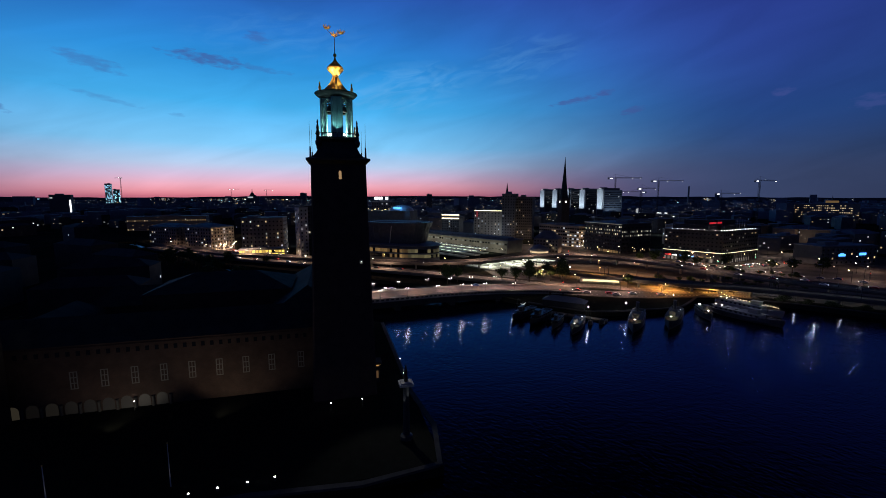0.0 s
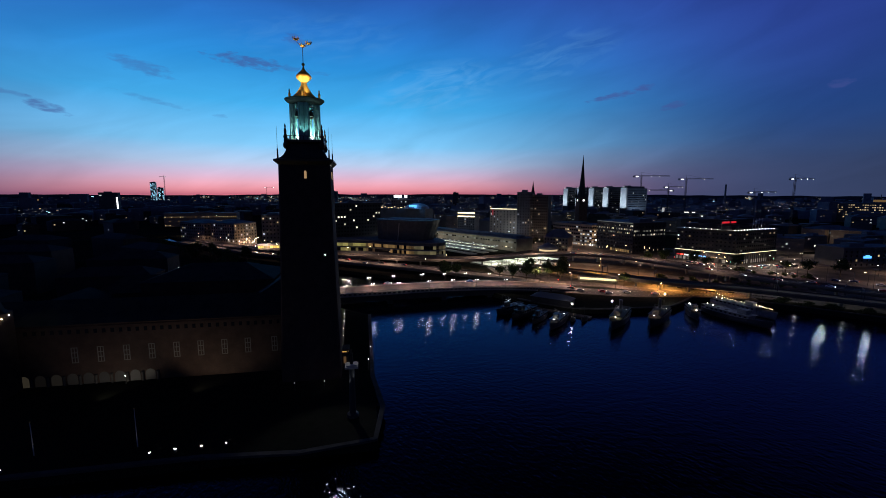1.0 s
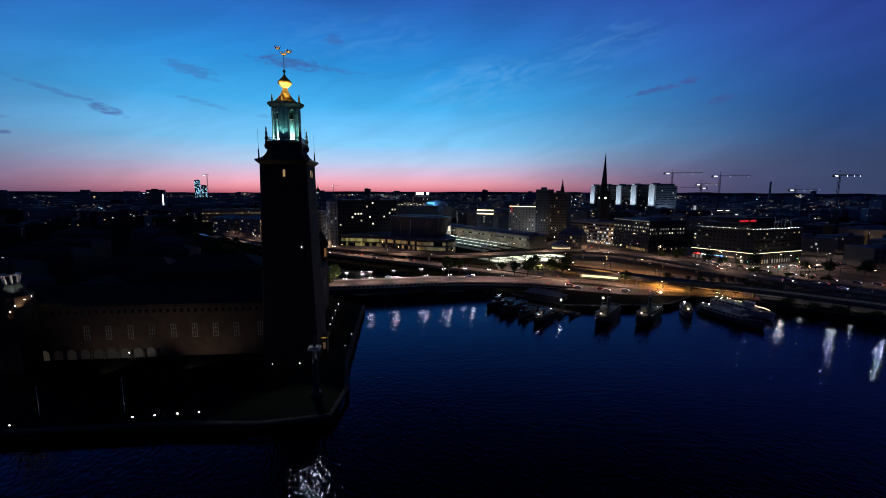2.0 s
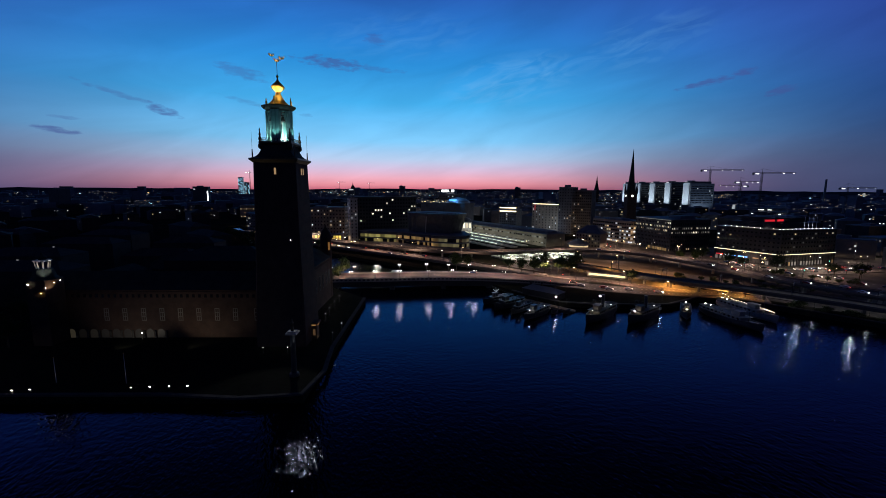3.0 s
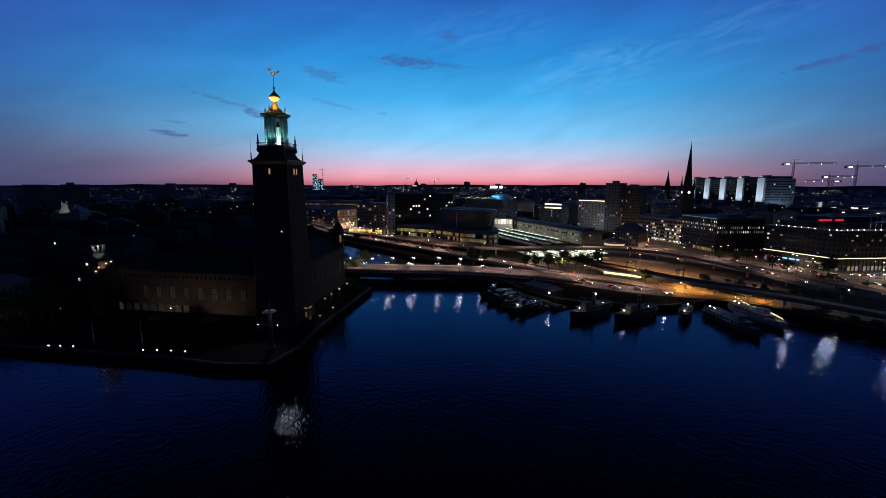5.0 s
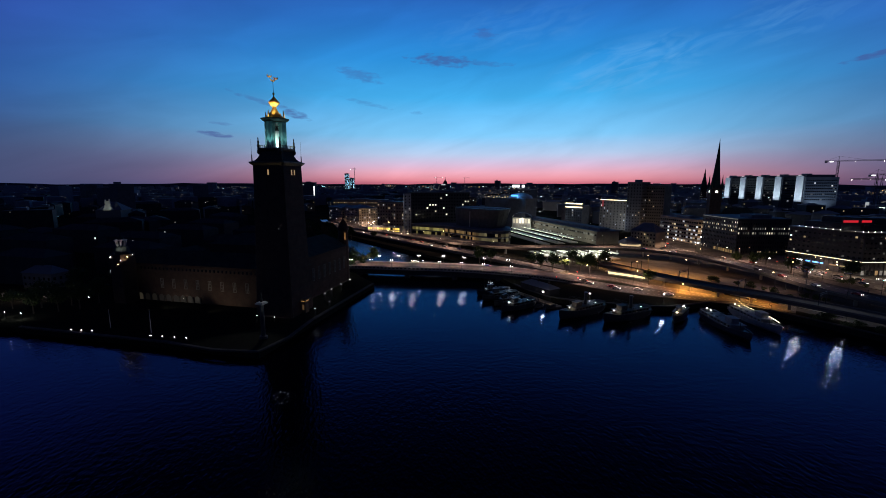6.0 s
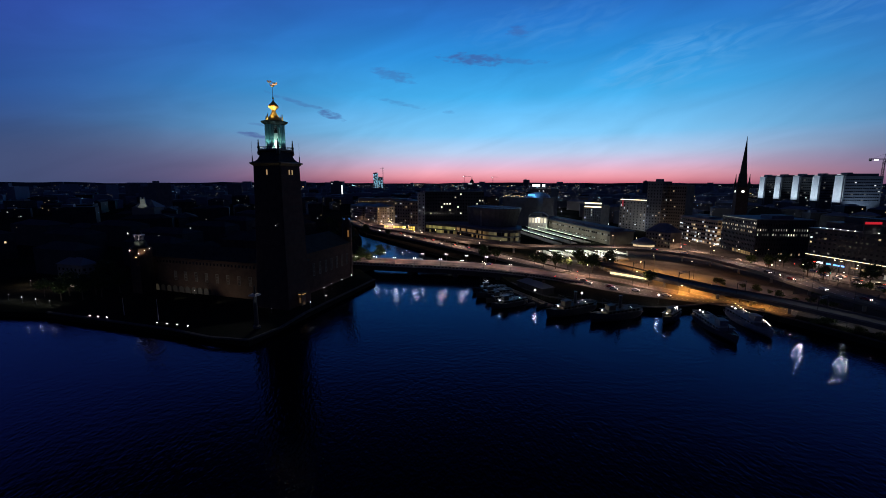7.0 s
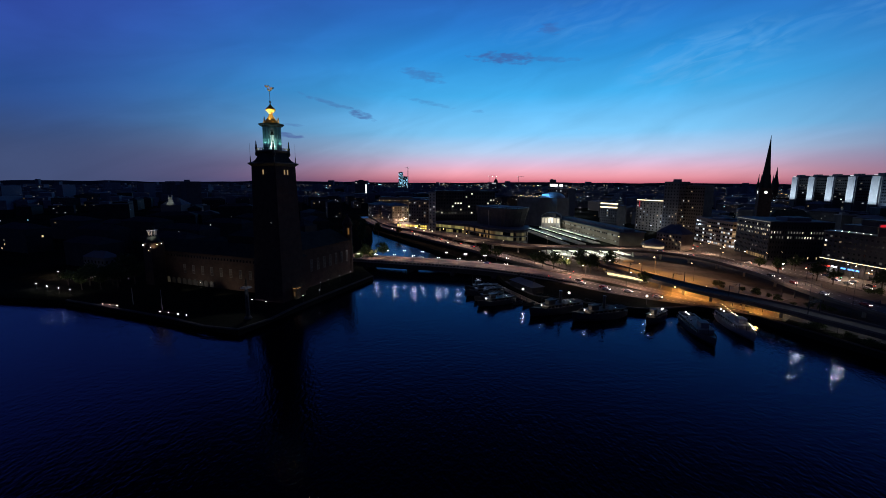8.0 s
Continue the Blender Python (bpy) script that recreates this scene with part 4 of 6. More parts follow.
BL = ((-61.5, 210.0, 6.8), (-47.5, 214.2, 7.1), (-33.1, 217.6, 7.7), (-19.3, 222.2, 7.8), (-2.8, 229.1, 7.6), (10.8, 234.1, 7.4), (24.5, 238.9, 6.9), (42.0, 242.6, 6.3),
      (-68.6, 228.6, 6.4), (-53.6, 231.8, 6.9), (-39.8, 236.2, 7.4), (-25.9, 240.8, 7.8), (-9.6, 247.6, 7.8), (4.4, 251.9, 7.5), (17.5, 257.2, 7.1), (33.0, 262.0, 6.4))
for x, y, z in BL:
    twin_lamp(x, y, z, 20)
    point("globe_light", x, y, z + 4.8, 560, (1.0, 0.93, 0.84), 0.45)
# unseen spots added above the deck to give it pinkish light
for i in range(9):
    a, b = Vector(BR[i * 6 // 9]), Vector(BR[i * 6 // 9 + 1])
    p = a.lerp(b, (i * 6 / 9) % 1)
    down("bridge_light", p.x, p.y, p.z + 7.5, 5600, (1.0, 0.53, 0.40), 0.3, 112)

# ---- roads, viaducts and quays ----
def road(name, pts, width, thick, mat, label, lines=True, wall=0.0, piers=0.0):
    rd = tagged(new(name), label, "road", kind="structure")
    bm = bmesh.new()
    ln = ribbon(bm, pts, width, thick)
    part("slab", bm, mat, rd)
    if lines:
        for off in ((-0.24, 0.24) if width > 9 else (0.0,)):
            bm = bmesh.new()
            for i in range(0, len(ln) - 1):
                a, b = ln[i], ln[i + 1]
                n = Vector((-(b - a).y, (b - a).x, 0)).normalized() * width * off
                for s in (0.1, 0.6):
                    c = a.lerp(b, s + 0.15) + n
                    L = (b - a).length * 0.22
                    box(bm, c.x, c.y, c.z + 0.03, L, 0.25, 0.02, math.degrees(math.atan2((b - a).y, (b - a).x)))
            part("lane_marks", bm, PAINTLINE, rd)
    if wall:
        for side in (-1, 1):
            q = []
            for i in range(len(pts)):
                a, b = Vector(pts[max(i - 1, 0)]), Vector(pts[min(i + 1, len(pts) - 1)])
                d = (b - a).normalized()
                q.append(Vector(pts[i]) + Vector((-d.y, d.x, 0)) * side * (width / 2 - 0.2) + Vector((0, 0, wall)))
            bm = bmesh.new()
            ribbon(bm, q, 0.3, wall + 0.2)
            part("barrier", bm, BARRIER, rd)
    if piers:
        for q in ln[1::3]:
            if q.z > 4.5:
                part("pier", boxes((q.x, q.y, 2.0, 1.3, 1.3, q.z - thick - 2.0 + 0.1)), CONCRETE, rd)
    return ln


road("bank_motorway", [(-330, 470, 5.0), (-215, 398, 5.0), (-96, 345, 5.0), (-20, 312, 5.2), (30, 292, 4.2), (66, 276, 3.4)], 15, 1.4, ASPHALT, "lit asphalt bank road beside the canal", wall=0.8)
road("upper_road", [(-340, 500, 6.0), (-225, 416, 6.0), (-150, 386, 6.5), (-105, 367, 7.0), (-66, 351, 7.6), (-30, 340, 8.4), (22, 338, 9.0), (64, 362, 9.0), (105, 376, 9.0), (145, 364, 9.0), (178, 326, 8.8), (208, 276, 8.4), (250, 232, 8.4), (330, 170, 8.4)], 15, 1.2, ASPHALT,
     "curving elevated asphalt road with concrete barriers", wall=0.9, piers=1)
road("quay_street", [(58, 262, 2.75), (80, 256, 2.75), (112, 249, 2.75), (142, 250, 2.75), (168, 250, 2.75), (186, 246, 2.75)], 17, 0.2, ASPHALT, "wide lit quay street of worn asphalt", lines=True)
road("plaza_road", [(40, 268, 2.8), (90, 276, 2.8), (122, 264, 2.8), (150, 254, 2.8)], 11, 0.2, PAVING, "pale lit side street above the quay")
road("rail_viaduct", [(60, 330, 5.5), (98, 294, 7.6), (124, 273, 8.0), (150, 258, 8.0), (178, 246, 8.0), (208, 228, 8.0), (262, 190, 8.0), (350, 128, 8.0)], 11, 1.5, DARKCONC, "dark concrete railway viaduct on piers", lines=False, wall=0.7, piers=1)
road("lower_road", [(70, 316, 2.8), (110, 302, 2.8), (150, 284, 2.8), (190, 262, 2.8), (208, 250, 2.8)], 22, 0.2, ASPHALT, "orange lit road between the viaducts")
road("square_street", [(120, 410, 2.8), (170, 392, 2.8), (206, 372, 2.8), (236, 340, 2.8), (268, 300, 2.8), (330, 240, 2.8)], 24, 0.2, ASPHALT, "broad lit street at the foot of the office blocks")
road("square_street", [(206, 370, 2.86), (250, 345, 2.86), (300, 366, 2.86), (380, 400, 2.86)], 20, 0.2, ASPHALT, "broad lit street at the foot of the office blocks")
road("hill_street", [(160, 400, 2.8), (130, 450, 2.9), (112, 500, 3.2)], 14, 0.2, ASPHALT, "lit street between office blocks")
road("canal_street", [(-330, 560, 2.8), (-250, 470, 2.8), (-205, 425, 2.8)], 18, 0.2, ASPHALT, "lit street running away from the canal")

bm = bmesh.new()
ribbon(bm, [(40, 345, 2.7), (90, 328, 2.7), (140, 306, 2.7), (186, 282, 2.7)], 34, 0.2)
tagged(part("track_bed", bm, ASPHALT), "dark ballast and paving lit by orange lamps", "ground", kind="structure")
flat_sheet("paved_quarter", [(45, 277), (120, 263), (165, 257), (212, 227), (330, 142), (430, 180), (430, 420), (250, 470), (100, 520), (60, 420), (30, 352)], 2.58, 0.06, TOWNPAVE, "worn asphalt and paving between the roads", "pavement")
# lit retaining wall with an opening below the road
tn = empty("underpass", pose(107.5, 282.5, 1.2, 0, 0, -15), "concrete underpass mouth with a bright light strip", "underpass")
part("wall", boxes((0, 1.2, 0, 26, 0.6, 4.2), (0, -1.0, 4.2, 27, 5.0, 0.8)), CONCRETE, tn)
part("light_strip", boxes((0, -3.75, 3.3, 23, 0.3, 1.3)), glow("underpass_light", (1.0, 0.80, 0.40), 1.6, lamp=True), tn)


SHORELAMPS = ((229.5, 252.0, 8.4, 12.0), (207.3, 260.7, 2.6, 17.4), (193.5, 271.0, 2.6, 17.4), (248.0, 243.3, 8.4, 12.0))


def mast_lamp(x, y, z, h, power, tone=0, turn=0.0):
    lp = empty("road_lamp", pose(x, y, z, 0, 0, turn), "tall road lamp with a lit warm head", "street lamp", "road lamps")
    part("mast", rod(rod(bmesh.new(), (0, 0, 0), (0, 0, h), 0.13, 0.07), (0, 0, h), (1.6, 0, h + 0.35), 0.06), STEEL, lp)
    part("head", boxes((1.9, 0, h + 0.2, 0.6, 0.28, 0.14)), LAMPWHITE if tone == 1 else LAMPWARM, lp)
    if power:
        m = pose(x, y, z, 0, 0, turn) @ Vector((1.9, 0, h - 0.1))
        down("road_light", *m, power * 3.6, ((1.0, 0.61, 0.43), (1.0, 0.76, 0.60), (1.0, 0.42, 0.08))[tone])


rnd = random.Random(9)
for x, y, z, h, pw, tone in (
        (-300, 462, 5, 10, 1800, 0), (-250, 425, 5, 10, 2600, 0), (-190, 398, 5, 10, 4500, 0), (-140, 376, 5, 10, 4500, 0), (-90, 352, 5, 10, 4500, 0), (-45, 332, 5, 10, 4500, 0), (0, 316, 5, 10, 4200, 0),
        (40, 296, 3, 9, 3600, 0), (70, 284, 2.7, 9, 3600, 0), (86, 266, 2.7, 9, 3000, 0), (112, 260, 2.7, 9, 2800, 0), (92, 326, 2.7, 11, 7000, 2), (118, 314, 2.7, 11, 8000, 2), (142, 303, 2.7, 11, 6000, 2), (112, 296, 2.7, 9, 4000, 2), (150, 268, 2.7, 4.4, 5200, 2), (141, 268, 2.7, 4.4, 5200, 2), (164, 254, 2.7, 4.0, 3600, 2), (176, 249, 2.7, 3.8, 1500, 2),
        (136, 256, 2.7, 5, 1800, 2), (185, 290, 2.7, 10, 800, 0), (30, 340, 9, 9, 4200, 0), (80, 376, 9, 9, 4500, 0), (125, 374, 9, 9, 4500, 0), (165, 346, 9, 9, 3000, 0), (195, 300, 8.6, 9, 1600, 0),
        (280, 208, 8.4, 9, 1500, 0), (180, 392, 2.7, 10, 5500, 0), (222, 366, 2.7, 10, 4500, 0), (262, 350, 2.7, 10, 2600, 1), (250, 316, 2.7, 10, 1700, 0), (296, 362, 2.7, 10, 2200, 0), (340, 382, 2.7, 10, 1800, 0),
        (140, 430, 2.7, 9, 5000, 0), (118, 480, 3, 9, 5000, 0), (-240, 462, 2.7, 9, 5000, 0), (-280, 510, 2.7, 9, 2600, 0), (-320, 560, 2.7, 9, 2600, 0), (300, 290, 2.7, 10, 1800, 0), (340, 330, 2.7, 10, 1800, 0)):
    mast_lamp(x, y, z, h, pw, tone, rnd.uniform(0, 360))
for x, y in ((72.6, 201), (94.8, 208.6), (128.7, 226)):
    park_lamp(x, y + 3, 2.6, 4.6, mat=BOATLAMP, r=0.25, label="quay lamp with a bright globe")
for x, y in ((-160, 392), (-120, 358), (60, 290), (216, 330), (232, 362), (276, 342), (310, 340), (318, 318), (286, 300), (350, 350), (104, 440), (152, 384), (224, 376), (190, 420), (214, 408), (90, 300)):
    mast_lamp(x, y, 2.7, 8, 0, rnd.choice((0, 1)), rnd.uniform(0, 360))


# hooded lamps above the shore, and low lamps on the quay edge
for x, y, z, h in SHORELAMPS:
    lp = empty("road_lamp", pose(x, y, z, 0, 0, 215), "tall road lamp with a wide hood over its bowl", "street lamp", "hooded road lamps")
    part("mast", rod(rod(bmesh.new(), (-1.2, 0, 0), (-1.2, 0, h), 0.13, 0.07), (-1.2, 0, h), (0.3, 0, h + 0.15), 0.06), STEEL, lp)
    # the wide hood is an added shield that hides the bowl from above
    hd = part("head", boxes((0, 0, h + 0.08, 2.2, 1.8, 0.12)), STEEL, lp)
    part("bowl", boxes((0, 0, h - 0.02, 0.5, 0.4, 0.1)), ROADBOWL, hd)
    # spot added only for the streaks on the water; spares the road below
    aim("shore_light", (x, y, z + h - 0.4), (x - 28.0, y - 62.0, 0.0), 2700, (1.0, 0.95, 0.86), 84, 0.34)
for x, y in ((200.7, 233.5), (218.3, 224.0)):
    park_lamp(x, y, 2.6, 3.8, mat=GLOBE, r=0.16, label="slim quay lamp with a lit globe")
    point("globe_light", x, y, 6.4, 260, (1.0, 0.95, 0.88), 0.35)


# catenary gantries over the tracks
def gantry(x, y, z, turn, w=9.0, h=6.0):
    g = empty("track_gantry", pose(x, y, z, 0, 0, turn), "dark steel catenary gantry over the tracks", "gantry", "track gantries")
    for sd in (-1, 1):
        part("post", boxes((0, sd * w / 2, 0, 0.28, 0.28, h)), STEEL, g)
    bm = boxes((0, 0, h, 0.2, w, 0.16), (0, 0, h - 0.9, 0.2, w, 0.16))
    for k in range(6):
        rod(bm, (0, -w / 2 + k * w / 6, h - 0.9 if k % 2 else h), (0, -w / 2 + (k + 1) * w / 6, h if k % 2 else h - 0.9), 0.06, seg=4)
    part("truss", bm, STEEL, g)


for x, y, t in ((138, 265, -32), (164, 252, -26), (193, 238, -30), (222, 219, -34), (252, 197, -35), (112, 283, -38), (286, 174, -35)):
    gantry(x, y, 8.0, t)
for x, y, t in ((196, 296, -52), (214, 268, -48), (236, 246, -42), (262, 222, -40)):
    gantry(x, y, 2.6, t, 14, 8)


# commuter trains standing on the tracks
def train(x, y, z, turn, cars=3):
    tr = empty("train", pose(x, y, z, 0, 0, turn), "pale grey commuter train standing on the tracks", "train", "trains")
    for k in range(cars):
        cx = (k - (cars - 1) / 2) * 17.5
        bm = boxes((cx, 0, 0.9, 17, 2.9, 2.5))
        bmesh.ops.bevel(bm, geom=list(bm.edges), offset=0.35, segments=2, affect="EDGES")
        cb = part("car_body", bm, SHIPWHITE, tr)
        for q in range(6):
            for sd in (-1, 1):
                link("train_window", pane_mesh(1.8, 0.8, WIN_DIM), cb, "", pose(cx - 6.5 + q * 2.6, sd * 1.45, 1.9))
        for q in (-5.5, 5.5):
            part("bogie", boxes((cx + q, 0, 0.1, 3.0, 2.2, 0.8)), RUBBER, tr)


train(150, 270, 2.6, -34)
train(168, 264, 2.6, -36, 2)


# low shrubs on the embankments
rnd = random.Random(23)
for x0, y0, x1, y1, n in ((150, 304, 206, 266, 12), (70, 322, 100, 306, 5), (196, 300, 236, 262, 8), (226, 332, 262, 300, 8), (128, 284, 168, 266, 6)):
    for k in range(n):
        t = (k + rnd.random()) / n
        sc = rnd.uniform(0.26, 0.42)
        copy_thing(TREES[k % 3], pose(x0 + (x1 - x0) * t + rnd.uniform(-3, 3), y0 + (y1 - y0) * t + rnd.uniform(-3, 3), 2.4 - 2.6 * sc, 0, 0, rnd.uniform(0, 360)) @ Matrix.Diagonal((sc * 1.3, sc * 1.3, sc, 1)))

# dense dark bushes on the bank between the viaduct and the water
for k in range(34):
    t = k / 33
    x = 190 + 150 * t
    y = 231 - 104 * t + (6 if k % 2 else 1)
    sc = rnd.uniform(0.22, 0.34)
    copy_thing(TREES[k % 3], pose(x, y + rnd.uniform(-1, 1), 2.4 - 2.2 * sc, 0, 0, rnd.uniform(0, 360)) @ Matrix.Diagonal((sc * 2.0, sc * 2.0, sc, 1)))
# further unlit-range lamps along the roads
for pts, z in ((((-300, 455), (-240, 415), (-170, 384), (-110, 356), (-60, 330), (-12, 310)), 5.0), (((-280, 480), (-180, 420), (-70, 365)), 6.2), (((50, 356), (98, 380), (150, 366), (186, 314), (222, 262), (262, 226), (300, 196)), 9.0),
               (((150, 400), (194, 384), (226, 352), (256, 322), (282, 286), (312, 256), (270, 366), (318, 384), (352, 396)), 2.8), (((134, 434), (122, 466), (116, 492), (150, 412)), 2.9)):
    for x, y in pts:
        mast_lamp(x + rnd.uniform(-3, 3), y + rnd.uniform(-3, 3), z, rnd.uniform(6.5, 9), 0, rnd.choice((0, 0, 1)), rnd.uniform(0, 360))
# traffic lights
TLRED, TLGREEN = glow("signal_red", (1.0, 0.04, 0.03), 9.0), glow("signal_green", (0.1, 1.0, 0.7), 7.0)
for x, y, mt in ((78, 268, TLRED), (82, 250, TLRED), (70, 246, TLRED), (216, 352, TLGREEN), (236, 356, TLGREEN), (244, 330, TLGREEN), (262, 340, TLRED), (202, 380, TLRED), (128, 424, TLRED), (286, 380, TLGREEN), (310, 300, TLRED)):
    tl = empty("traffic_light", pose(x, y, 2.7), "traffic light on a thin dark post", "traffic light", "traffic lights")
    part("post", rod(bmesh.new(), (0, 0, 0), (0, 0, 3.4), 0.07), STEEL, tl)
    part("signal_box", boxes((0, 0, 2.9, 0.36, 0.3, 1.1)), STEEL, tl)
    part("lens", ball(bmesh.new(), (0, -0.2, 3.7), 0.2, seg=8), mt, tl)


# ---- railway station and platforms ----
RAIL = -47.0
# glow on the short canopy roofs stands in for the lit platform floor
LITROOF = glow("glowing_canopy_roof", (0.95, 1.0, 0.80), 0.55, 0.3)


def platform(x, y, length, group="station platforms"):
    pf = empty("platform_canopy", pose(x, y, 2.5, 0, 0, RAIL), "station platform with a long lit canopy", "platform canopy", group)
    part("platform", boxes((0, 0, 0, length, 8, 1.0)), CONCRETE, pf)
    part("roof", boxes((0, 0, 5.0, length, 4.0, 0.3)), SIGNGREY if length > 60 else LITROOF, pf)
    # glowing strips hung outside the roof, added as the bright platform edges
    bm = bmesh.new()
    rr = random.Random(int(x * 7 + y))
    for sd in (-2.3, 2.3):
        q = -length / 2 + 1
        while q < length / 2 - 4:
            L = rr.uniform(2.5, 7.0)
            box(bm, q + L / 2, sd, 4.7, L, 0.32, 0.26)
            q += L + rr.uniform(0.6, 3.0)
    part("light_strip", bm, PLATFORM, pf)
    for k in range(int(length // 9)):
        part("post", boxes((-length / 2 + 4.5 + k * 9, 0, 1.0, 0.3, 0.3, 4.0)), STEEL, pf)


for k, (x, y, L) in enumerate(((-6, 462, 120), (4, 476, 120), (-18, 450, 120), (33, 345, 32), (45, 351, 34), (57, 357, 36), (70, 361, 36), (82, 362, 34))):
    platform(x, y, L)
sh = empty("station_hall", pose(18, 502, 2.5, 0, 0, RAIL), "long station hall with a pale lit side wall and dark roof", "station")
part("wall", boxes((0, 0, 0, 170, 26, 13)), PLASTER, sh)
part("roof", boxes((0, 0, 13, 172, 28, 0.6), (0, 0, 13.6, 160, 12, 2.2)), ROOFDARK, sh)
windows(sh, 170, 26, 8.6, 1, 3, 44, 2.6, 1.6, 0.5, (WIN_DIM,), 31, ("s",))
windows(sh, 170, 26, 3.4, 1, 3, 40, 1.4, 0.8, 0.25, (WIN_WHITE,), 32, ("s",))
for i in range(6):
    p = pose(18, 502, 0, 0, 0, RAIL) @ Vector((-70 + 28 * i, -22, 8.5))
    point("platform_light", p.x, p.y, p.z, 1700, (0.95, 1.0, 0.82), 0.5)
for x, y in ((39, 348), (51, 354), (63, 359), (76, 361)):
    point("platform_light", x, y, 6.8, 9000, (0.95, 1.0, 0.8), 0.5)

GREENLIT = glow("dim_green_yellow_glass", (0.95, 0.80, 0.26), 0.17, 0.7)
PALELIT = glow("pale_lit_glass", (0.95, 0.80, 0.40), 0.08, 0.7)
WIN_PALE = glow("lit_hotel_room", (1.0, 0.90, 0.70), 0.9, 0.5)
AMBERLIT = glow("dim_amber_glass", (1.0, 0.60, 0.22), 0.16, 0.8)
# congress centre: leaning drum over a long glazed podium with a rounded end
cc = empty("congress_centre", pose(-45, 385, 2.5), "dark congress hall with outward leaning steel drum over glazed podium", "congress hall")
front = [(-73, -6), (-31, -9), (12, -27)]
for k in range(7):
    t = radians(-115 + 25 * k)
    front.append((29 + 13 * math.cos(t), -16 + 13 * math.sin(t)))
outline = front + [(30, 14), (-30, 24), (-64, 12)]


def prism(pts, z0, z1, grow=0.0):
    """An upright prism over an outline, with its edge pushed out by grow."""
    bm = bmesh.new()
    c = Vector((sum(x for x, y in pts) / len(pts), sum(y for x, y in pts) / len(pts)))
    q = [Vector(p) + (Vector(p) - c).normalized() * grow for p in pts]
    lo = [bm.verts.new((p.x, p.y, z0)) for p in q]
    hi = [bm.verts.new((p.x, p.y, z1)) for p in q]
    n = len(q)
    for i in range(n):
        bm.faces.new((lo[i], lo[(i + 1) % n], hi[(i + 1) % n], hi[i]))
    bm.faces.new(hi)
    bm.faces.new(lo[::-1])
    return bm


part("podium", prism(outline, 0, 16.5), FACADE, cc)
part("podium_roof", prism(outline, 16.5, 17.2, 1.2), ROOFDARK, cc)
part("podium_ledge", prism(front + [(20, -4)], 9.6, 10.0, 0.5), SIGNGREY, cc)
rr = random.Random(12)
for (x0, y0), (x1, y1) in zip(front, front[1:]):
    L = math.hypot(x1 - x0, y1 - y0)
    n = max(1, int(L / 2.4))
    turn = math.degrees(math.atan2(y1 - y0, x1 - x0))
    out = Vector((y1 - y0, x0 - x1)).normalized() * 0.06
    for k in range(n):
        x, y = x0 + (x1 - x0) * (k + 0.5) / n + out.x, y0 + (y1 - y0) * (k + 0.5) / n + out.y
        sect = 0 if x < -34 else (1 if x < 14 else 2)
        for z, lit in ((6.6, (0.25, 0.35, 0.7)), (11.0, (0.95, 0.75, 0.85))):
            m = (GREENLIT, AMBERLIT, PALELIT)[sect] if rr.random() < lit[sect] else GLASS
            link("window", pane_mesh(L / n - 0.12, 3.0, m), cc, "", pose(x, y, z, 0, 0, turn))
bm = bmesh.new()
rings = []
DR = pose(2, 6, 0, 0, 0, -20)
for z, s, lean in ((17, 1.0, 0), (26, 1.05, 1.5), (36, 1.14, 4)):
    rings.append([bm.verts.new(DR @ Vector((27 * s * math.copysign(abs(math.cos(t)) ** 0.6, math.cos(t)) + lean, 15 * s * math.copysign(abs(math.sin(t)) ** 0.6, math.sin(t)) - lean * 0.5, z))) for t in [2 * math.pi * i / 28 for i in range(28)]])
for a, b in zip(rings, rings[1:]):
    for i in range(28):
        bm.faces.new((a[i], a[(i + 1) % 28], b[(i + 1) % 28], b[i]))
ribs = [(rings[0][i].co.copy(), rings[2][i].co.copy()) for i in range(28)]
bm.faces.new(rings[-1])
bm.faces.new(rings[0][::-1])
part("drum", bm, DRUM, cc)
part("drum_roof", boxes((6, 5, 36.0, 44, 20, 0.6, -20)), ROOFDARK, cc)
for lo, hi in ribs:
    part("steel_rib", rod(bmesh.new(), lo, hi + Vector((0, 0, 1.0)), 0.22, seg=5), DRUM, cc)
part("white_fin", rod(bmesh.new(), ribs[21][0] + Vector((0, -0.4, 0)), ribs[21][1] + Vector((0, -0.4, -3)), 0.4, seg=5), SHIPWHITE, cc)
block("hotel", -112.6, 429, 37, 71, 17, 50, "tall dark hotel slab with scattered lit rooms", DARKSTONE_SHADE, floors=13, cols=22, lit=(0.0, 0.0, 0.0, 0.02, 0.0, 0.0, 0.04, 0.1, 0.16, 0.12, 0.16, 0.12, 0.02), mats=(WIN_PALE,), seed=21, faces=("s", "w"), ww=1.7, wh=1.7)
block("hotel_wing", -131, 389, 37, 8, 12, 49, "slim grey stair tower of the hotel", SIGNGREY, floors=14, cols=2, lit=0.2, mats=(WIN_WHITE, WIN_DIM), seed=22, faces=("s", "w"), ww=1.1)
block("bus_terminal", -178, 412, 12, 42, 12, 8, "low hall with bright yellow lit front", CONCRETE, floors=2, cols=14, lit=0.95, mats=(WIN_YELLOW,), seed=25, faces=("s",), ww=2.4, wh=2.6)
block("office_block", -196, 462, 12, 42, 30, 36, "grey stone office block with lit ground floor", PLASTER, floors=8, cols=11, lit=0.12, seed=26, faces=("s", "e"))
block("office_block", -262, 470, -22, 40, 30, 26, "pale plaster office block beside the street", PLASTER, "hip", floors=7, cols=10, lit=0.12, seed=27, faces=("s", "e"))
